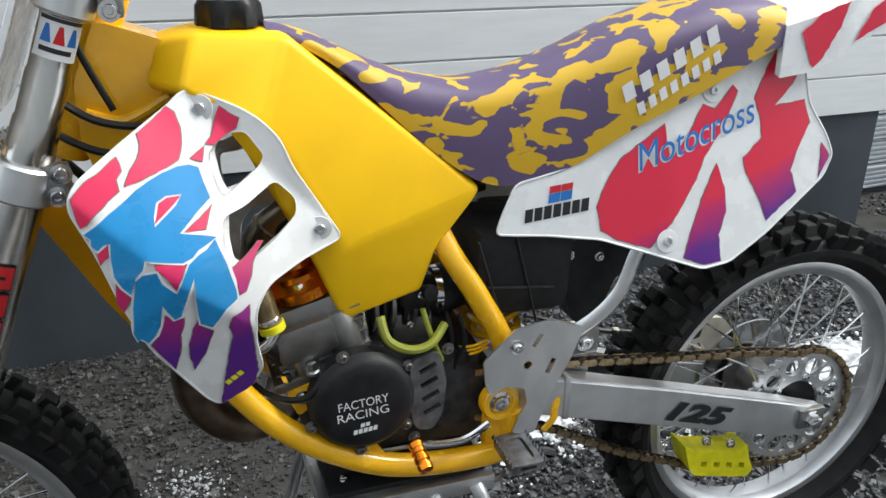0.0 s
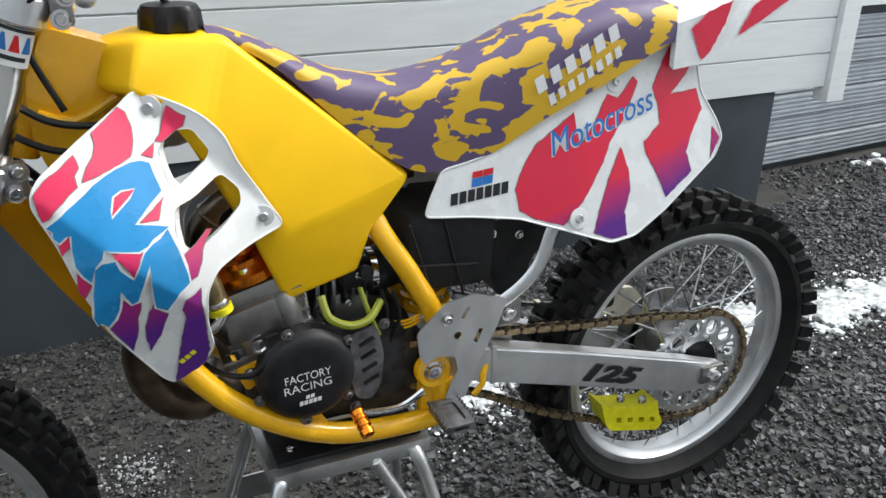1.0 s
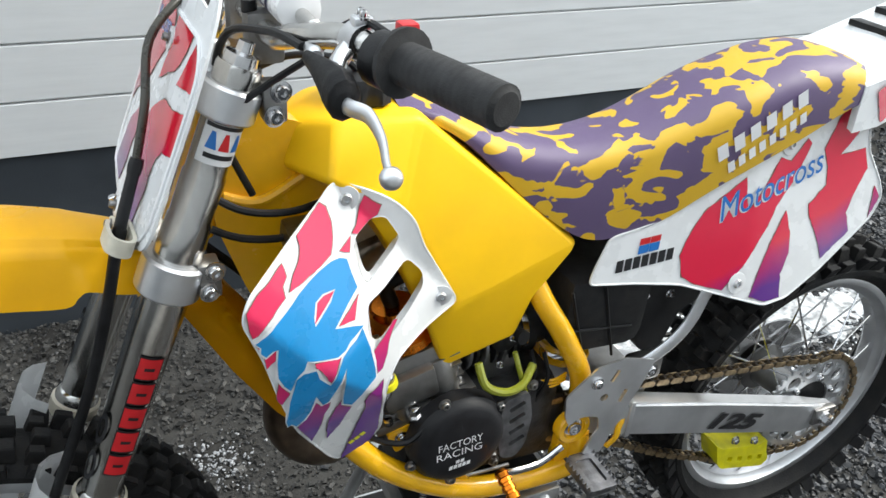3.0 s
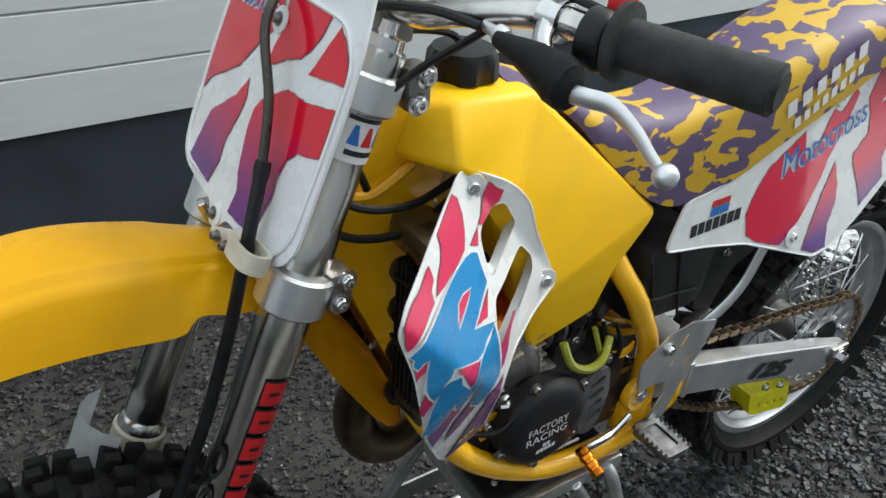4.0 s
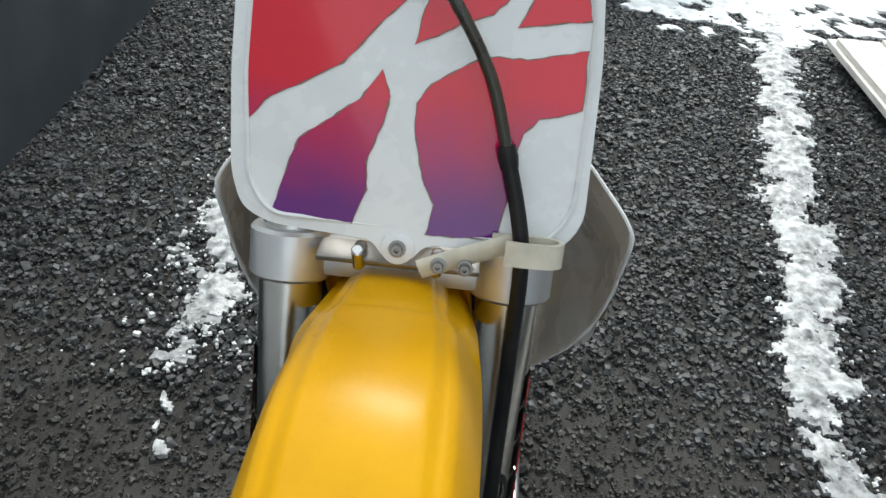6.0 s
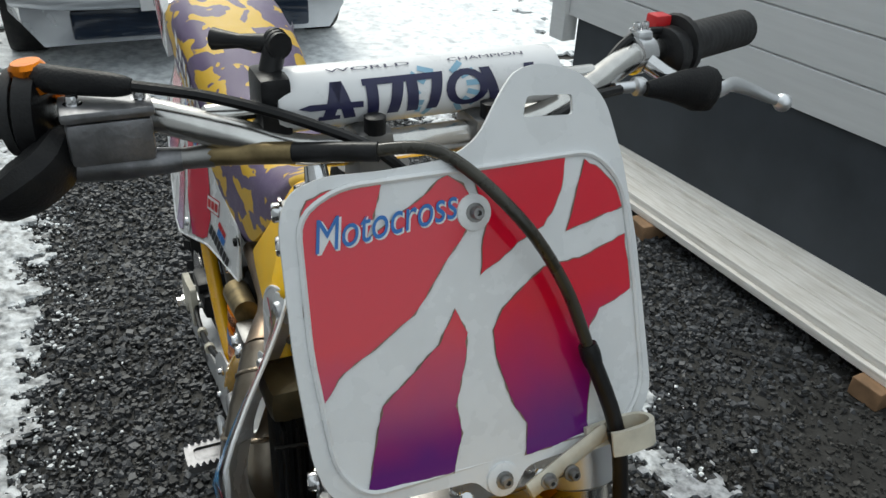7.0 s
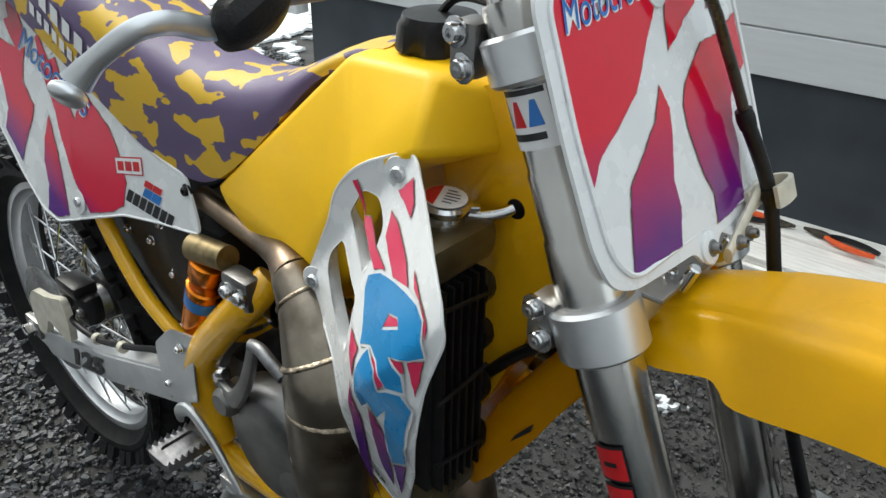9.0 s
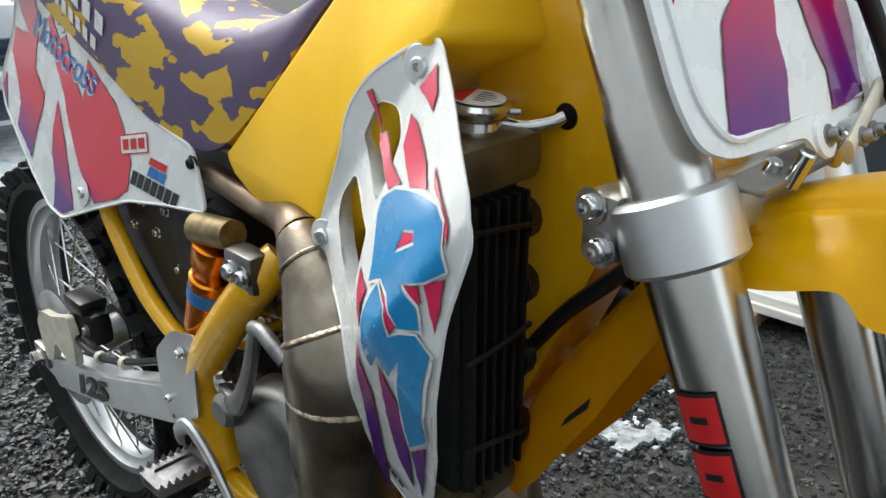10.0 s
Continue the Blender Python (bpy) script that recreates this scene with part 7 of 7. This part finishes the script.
for y, q in ((0.110, 0.62), (0.108, 0.93), (0.103, 1.0), (0.0, 1.0), (-0.10, 1.0), (-0.112, 0.93), (-0.115, 0.62)):
    rings.append([pad.verts.new((-0.420 + 0.0225 * q * math.cos(a), y, 1.203 + 0.0225 * q * math.sin(a) + 0.002 * math.sin(2 * a))) for a in [2 * math.pi * k / 20 for k in range(20)]])
for a, b in zip(rings, rings[1:]):
    for k in range(20):
        pad.faces.new((a[k], a[(k + 1) % 20], b[(k + 1) % 20], b[k]))
pad.faces.new(rings[0])
pad.faces.new(rings[-1][::-1])
pad_ob = part("bar_pad", pad, M_paper, bar, "white vinyl bar pad")


def pad_skin(u, v, d):
    """u along the pad from its right end, v metres round from its front."""
    a = math.pi - v / 0.0225
    return (-0.420 + (0.0227 + d) * math.cos(a), 0.0 - u, 1.203 + (0.0227 + d) * math.sin(a) + 0.002 * math.sin(2 * a))


# five plain marks in a row, the first with a long pointed bar, in navy print
V0, V1 = -0.010, 0.020
for k, (u0, w) in enumerate(((-0.080, 0.030), (-0.047, 0.027), (-0.017, 0.027), (0.013, 0.034), (0.050, 0.038))):
    if k == 3:
        ring = [(u0 + w / 2 + w / 2 * math.cos(a), 0.005 + 0.0155 * math.sin(a)) for a in [radians(q) for q in range(0, 360, 20)]]
        hole = [(u0 + w / 2 + w / 3.4 * math.cos(a), 0.005 + 0.0105 * math.sin(a)) for a in [radians(q) for q in range(0, 360, 20)]]
        part("pad_print", on(fill([ring, hole], 0.012), pad_skin, 0.0006), M_navy, pad_ob, "navy ring print")
        continue
    for lean, q in ((0.35 if k in (0, 4) else 0.0, 0.0), (-0.35 if k in (0, 4) else 0.25, w * 0.55)):
        lean = -lean if k == 4 else lean
        x = u0 + q
        loop = [(x, V0), (x + 0.0085, V0), (x + 0.0085 + lean * 0.024, V1), (x + lean * 0.024, V1)]
        part("pad_print", on(fill([loop], 0.006), pad_skin, 0.0006), M_navy, pad_ob, "navy block print" if k == 0 else "")
    part("pad_print", on(fill([[(u0 - 0.002, V1 - 0.005), (u0 + w * 0.8, V1 - 0.005), (u0 + w * 0.8, V1), (u0 - 0.002, V1)]] if k in (1, 2) else [[(u0 - 0.002, V0), (u0 + w * 0.45, V0), (u0 + w * 0.45, V0 + 0.004), (u0 - 0.002, V0 + 0.004)]], 0.006), pad_skin, 0.0005), M_navy, pad_ob)
part("pad_print", on(fill([[(-0.088, 0.000), (-0.050, -0.001), (-0.050, 0.004), (-0.088, 0.005), (-0.096, 0.0025)]], 0.008), pad_skin, 0.0007), M_navy, pad_ob)
for text, u in (("WORLD", -0.072), ("CHAMPION", 0.020)):
    part("pad_small_lettering", on(place2(words(text, 0.0032, 0.062), u, 0.0275), pad_skin, 0.0006), M_navy, pad_ob)
wreath = shade("light_blue_print", (0.25, 0.45, 0.6), 0.4)
for s in (-1, 1):
    for k in range(6):
        a = radians(-60 + 24 * k)
        cx, cv = 0.012 + s * 0.024 * math.cos(a), 0.005 + 0.020 * math.sin(a)
        part("wreath_leaf", on(fill([slot(cx, cv, 0.0022, 0.006, s * 30 + 20 * k)], 0.02), pad_skin, 0.0004), wreath, pad_ob)

# left lever and switch
lever_l = part("clutch_perch", turned((-0.399, -0.204, 1.2025), (0.25, -1, -0.02), [(0, 0.0125), (0.001, 0.0165), (0.019, 0.0165), (0.020, 0.0125)], 20), M_chrome, bar, "polished aluminium clutch perch")
part("perch_arm", tube([(-0.405, -0.215, 1.200), (-0.418, -0.226, 1.192), (-0.426, -0.240, 1.184)], [0.009, 0.008, 0.008], 10), M_chrome, lever_l)
part("perch_clamp", block((-0.404, -0.222, 1.213), (-0.386, -0.206, 1.224), 0.004), M_alu, lever_l)
for y in (-0.210, -0.218):
    bolt_head((-0.395, y, 1.224), (0, 0, 1), 0.0035, lever_l)
part("cable_adjuster", turned((-0.430, -0.200, 1.187), (0.05, 1, 0.02), [(0, 0.006), (0.004, 0.008), (0.010, 0.008), (0.012, 0.005), (0.030, 0.0045)], 12), M_alu, lever_l, "knurled cable adjuster")
part("lever_cover", tube([(-0.437, -0.196, 1.187), (-0.434, -0.215, 1.185), (-0.431, -0.240, 1.182), (-0.429, -0.260, 1.178), (-0.429, -0.272, 1.175), (-0.430, -0.279, 1.174)], [0.006, 0.010, 0.016, 0.0205, 0.019, 0.010], 10, 5, 0.72), M_rubber, lever_l, "black rubber lever cover")
part("clutch_lever", tube([(-0.430, -0.270, 1.172), (-0.427, -0.288, 1.174), (-0.420, -0.306, 1.174), (-0.419, -0.330, 1.166), (-0.423, -0.350, 1.158), (-0.425, -0.362, 1.154)], [0.0075, 0.0072, 0.0070, 0.0058, 0.0050, 0.0045], 12, 6, 0.55), M_alu, lever_l, "aluminium clutch lever")
bm = bmesh.new()
bmesh.ops.create_uvsphere(bm, u_segments=16, v_segments=10, radius=0.0088, matrix=Matrix.Translation((-0.425, -0.367, 1.152)))
part("lever_ball", bm, M_alu, lever_l, "round lever end")
part("kill_switch", turned((-0.385, -0.262, 1.198), (-0.3, 1, 0), [(0, 0.020), (0.004, 0.023), (0.018, 0.023), (0.022, 0.016)], 18), M_black, bar, "black switch housing")
part("red_button", block((-0.378, -0.260, 1.211), (-0.362, -0.243, 1.228), 0.003), M_redink, bar, "red stop button")
part("clutch_cable", tube([(-0.434, -0.172, 1.188), (-0.452, -0.12, 1.188), (-0.480, -0.055, 1.165), (-0.492, -0.045, 1.08), (-0.46, -0.05, 0.99)], 0.0042, 8), M_black, bar, "black clutch cable")
part("switch_wire", tube([(-0.384, -0.246, 1.217), (-0.392, -0.215, 1.219), (-0.402, -0.185, 1.207), (-0.418, -0.150, 1.173), (-0.452, -0.122, 1.140), (-0.486, -0.112, 1.112), (-0.503, -0.085, 1.07)], 0.0036, 8), M_black, bar, "black stop switch wire")
# right: master cylinder, lever, throttle
mc = part("master_cylinder", tube([(-0.409, 0.246, 1.171), (-0.416, 0.215, 1.171), (-0.424, 0.172, 1.172)], [0.011, 0.011, 0.008], 14), M_alu_dark, bar, "weathered brake master cylinder")
part("reservoir", block((-0.434, 0.188, 1.178), (-0.402, 0.240, 1.208), 0.005), M_alu_dark, mc, "worn grey fluid reservoir")
part("reservoir_lid", block((-0.436, 0.186, 1.2085), (-0.400, 0.242, 1.216), 0.003), M_alu_dark, mc, "worn reservoir lid")
for y in (0.192, 0.232):
    bolt_head((-0.418, y + 0.001, 1.216), (0, 0, 1), 0.004, mc)
part("throttle_housing", turned((-0.386, 0.245, 1.199), (0.3, 1, 0), [(0, 0.022), (0.004, 0.032), (0.016, 0.032), (0.020, 0.024)], 20), M_black, bar, "black throttle housing")
ob = part("hot_start_knob", turned((-0.385, 0.254, 1.216), (0, 0.1, 1), [(0, 0.015), (0.001, 0.0165), (0.006, 0.0165), (0.0075, 0.0115), (0.016, 0.0115), (0.019, 0.009)], 18), M_orange, bar, "orange anodised cable adjuster")
part("throttle_boot", tube([(-0.388, 0.250, 1.225), (-0.402, 0.238, 1.2265), (-0.419, 0.208, 1.226), (-0.423, 0.197, 1.2255)], [0.0095, 0.0095, 0.0080, 0.005], 10), M_rubber, bar, "black throttle cable boot")
part("throttle_cable", tube([(-0.421, 0.202, 1.226), (-0.432, 0.150, 1.216), (-0.452, 0.095, 1.200), (-0.476, 0.048, 1.180), (-0.486, 0.015, 1.14), (-0.478, 0, 1.09)], 0.0040, 8), M_black, bar, "black throttle cable")
lever_r = part("lever_cover", tube([(-0.398, 0.243, 1.190), (-0.406, 0.246, 1.183), (-0.417, 0.254, 1.174), (-0.423, 0.268, 1.166), (-0.424, 0.284, 1.158), (-0.424, 0.291, 1.155)], [0.010, 0.018, 0.0225, 0.0225, 0.0175, 0.009], 9, 4, 0.78), M_rubber, mc, "black rubber lever cover")
part("brake_lever", tube([(-0.421, 0.280, 1.158), (-0.421, 0.296, 1.160), (-0.424, 0.312, 1.166), (-0.427, 0.326, 1.169), (-0.426, 0.340, 1.167), (-0.416, 0.355, 1.155), (-0.409, 0.364, 1.144)], [0.0070, 0.0066, 0.0064, 0.0064, 0.0062, 0.0060, 0.0085], 12, 6, 0.5), M_alu, mc, "aluminium brake lever")
bm = bmesh.new()
bmesh.ops.create_uvsphere(bm, u_segments=16, v_segments=10, radius=1, matrix=Matrix.Translation((-0.407, 0.368, 1.139)) @ pose(0, 0, 0, 40, -20, 30) @ Matrix.Diagonal((0.0095, 0.012, 0.0055, 1)))
part("lever_ball", bm, M_alu, mc, "round lever end")
part("banjo_fitting", tube([(-0.420, 0.190, 1.172), (-0.423, 0.170, 1.172), (-0.426, 0.152, 1.173)], [0.009, 0.0075, 0.0085], 10), M_alu_dull, mc)
part("hose_sleeve", tube([(-0.425, 0.155, 1.173), (-0.440, 0.130, 1.177), (-0.457, 0.104, 1.181)], 0.0078, 10), M_bronze, mc, "bronze hose sleeve")
part("sleeve_collar", tube([(-0.456, 0.106, 1.181), (-0.470, 0.081, 1.184), (-0.486, 0.055, 1.187)], 0.0070, 10), M_black, mc, "black hose collar")
HOSE = [Vector((-0.482, 0.060, 1.187)), Vector((-0.504, 0.018, 1.189)), plate_surface(0.020, 0.190, 0.024), plate_surface(0.055, 0.135, 0.018), plate_surface(0.074, 0.079, 0.014), plate_surface(0.092, 0.010, 0.014)] + [leg(z, -1, f, 0.004) for z, f in ((0.88, 0.052), (0.78, 0.046), (0.66, 0.048), (0.54, 0.05), (0.44, 0.03))]
part("brake_hose", tube(HOSE[:5], 0.0045, 10), M_hose, mc, "olive braided brake hose")
part("brake_hose", tube(HOSE[4:], 0.0062, 10), M_black, mc, "black sleeved brake hose")
for q in (HOSE[4], HOSE[5]):
    part("hose_collar", turned(q, HOSE[5] - HOSE[4], [(-0.008, 0.0068), (0.0, 0.0076), (0.008, 0.0068)], 12), M_black, mc)
# action camera mount clamped to the crossbar
mount = part("camera_mount", block((-0.438, 0.098, 1.182), (-0.400, 0.120, 1.226), 0.005), M_black, bar, "black plastic camera mount")
part("mount_arm", tube([(-0.416, 0.108, 1.222), (-0.412, 0.102, 1.240)], 0.008, 10), M_black, mount)
part("thumb_screw", tube([(-0.412, 0.096, 1.240), (-0.404, 0.108, 1.240), (-0.394, 0.122, 1.240), (-0.381, 0.137, 1.239)], [0.008, 0.007, 0.005, 0.008], 10), M_black, mount, "black thumb screw")
for k in range(3):
    part("mount_finger", turned((-0.414 + 0.006 * (k - 1), 0.100, 1.242), (1, 0.3, 0), [(0, 0.009), (0.003, 0.009)], 14), M_black, mount)

# rear brake caliper and guard
cal = part("brake_caliper", block((0.355, 0.055, 0.490), (0.452, 0.090, 0.545), 0.014), M_black, bike, "black rear brake caliper")
part("caliper_bridge", block((0.375, 0.052, 0.536), (0.440, 0.094, 0.560), 0.008), M_black, cal)
for x in (0.372, 0.435):
    bolt_head((x, 0.091, 0.518), (0, 1, 0), 0.006, cal, M_alu_dull)
part("caliper_guard", sheet([rounded([(0.545, 0.478), (0.520, 0.505), (0.470, 0.512), (0.405, 0.534), (0.395, 0.500), (0.402, 0.450), (0.420, 0.442), (0.480, 0.462), (0.505, 0.418), (0.535, 0.410)], 0.010)], lambda u, v, d: (u, 0.106 + d, v), 0.012, 0.05), M_white_old, cal, "off-white caliper guard")
part("brake_line", tube([(0.405, 0.090, 0.505), (0.385, 0.100, 0.497), (0.295, 0.104, 0.508), (0.20, 0.102, 0.540), (0.119, 0.095, 0.572)], 0.005, 8), M_black, cal, "black rear brake line")
for x, z in ((0.305, 0.506), (0.22, 0.532)):
    part("line_clip", turned((x, 0.103, z), (-1, 0, 0.1), [(0, 0.009), (0.010, 0.009)], 12), M_white_old, cal, "white line clip")

# ---- work stand ----
stand = thing("work_stand", (-0.13, 0, 0), "aluminium motorcycle stand with a black rubber top on gravel", "stand")
part("rubber_top", block((-0.252, -0.076, 0.418), (-0.014, 0.086, 0.428), 0.003), M_rubber, stand, "black rubber top pad")
for x, y in ((-0.225, -0.045), (-0.05, -0.06), (-0.225, 0.06), (-0.05, 0.06), (-0.19, -0.03)):
    bolt_head((x, y, 0.428), (0, 0, 1), 0.006, stand)
for y in (-0.086, 0.094):
    part("top_rail", block((-0.262, y - 0.010, 0.394), (-0.006, y + 0.010, 0.421), 0.003), M_stand, stand, "aluminium top rail")
for x in (-0.259, -0.011):
    part("end_rail", block((x - 0.009, -0.076, 0.394), (x + 0.009, 0.084, 0.421), 0.003), M_stand, stand, "aluminium end rail")
# near side: straight legs, a marked plate and a slanting brace
part("leg", tube([(-0.252, -0.090, 0.405), (-0.262, -0.101, 0.385), (-0.303, -0.132, 0.264), (-0.338, -0.185, 0.06), (-0.335, -0.195, 0.012), (-0.30, -0.196, 0.010)], 0.0115, 12), M_stand, stand, "bent aluminium leg")
part("leg", tube([(-0.036, -0.090, 0.405), (-0.028, -0.101, 0.386), (-0.013, -0.116, 0.326), (0.011, -0.151, 0.192), (0.035, -0.188, 0.05), (0.030, -0.196, 0.012), (-0.01, -0.197, 0.010)], 0.0115, 12), M_stand, stand, "bent aluminium leg")
part("floor_bar", rod((-0.31, -0.196, 0.0115), (0.0, -0.197, 0.0115), 0.0112), M_stand, stand, "aluminium floor bar")


def near_side(u, v, d):
    return (u, -0.201 + 0.26 * v - 0.006 - d, v)


def far_side(u, v, d):
    return (u, 0.209 - 0.26 * v + 0.006 + d, v)


part("side_plate", sheet([[(-0.308, 0.245), (0.004, 0.238), (0.022, 0.150), (-0.322, 0.158)]], near_side, 0.004, 0.2), M_stand, stand, "aluminium side plate")
part("plate_mark", on(fill([rounded([(-0.150, 0.165), (-0.002, 0.162), (-0.004, 0.222), (-0.02, 0.228), (-0.140, 0.220)], 0.006)], 0.3), near_side, 0.001), M_redink, stand, "red maker's mark")
for k in range(7):
    part("plate_mark", on(place2(bars(1, 0.0127, 0.030, 0.0), -0.138 + 0.0169 * k, 0.180, 0), near_side, 0.002), M_paper, stand)
part("brace", rod((-0.101, -0.093, 0.402), (-0.012, -0.142, 0.225), 0.0095), M_stand, stand, "aluminium brace")
# far side: kneed legs, a plate and a low bent bar
part("leg", tube([(-0.250, 0.098, 0.405), (-0.262, 0.114, 0.365), (-0.279, 0.133, 0.292), (-0.306, 0.164, 0.173), (-0.298, 0.190, 0.08), (-0.285, 0.208, 0.012)], 0.0115, 12), M_stand, stand, "bent aluminium leg")
part("leg", tube([(-0.030, 0.098, 0.405), (-0.018, 0.114, 0.365), (0.0, 0.133, 0.292), (0.028, 0.164, 0.173), (0.034, 0.190, 0.08), (0.036, 0.208, 0.012)], 0.0115, 12), M_stand, stand, "bent aluminium leg")
part("side_plate", sheet([[(-0.300, 0.245), (0.012, 0.245), (0.022, 0.180), (-0.308, 0.180)]], far_side, 0.004, 0.2), M_stand, stand, "aluminium side plate")
part("floor_bar", tube([(-0.290, 0.200, 0.045), (-0.156, 0.203, 0.045), (-0.02, 0.203, 0.045), (0.022, 0.198, 0.055), (0.034, 0.190, 0.085)], 0.009, 10), M_stand, stand, "bent aluminium lift bar")
part("cross_bar", rod((-0.322, -0.160, 0.150), (-0.302, 0.166, 0.165), 0.009), M_stand, stand, "aluminium cross bar")
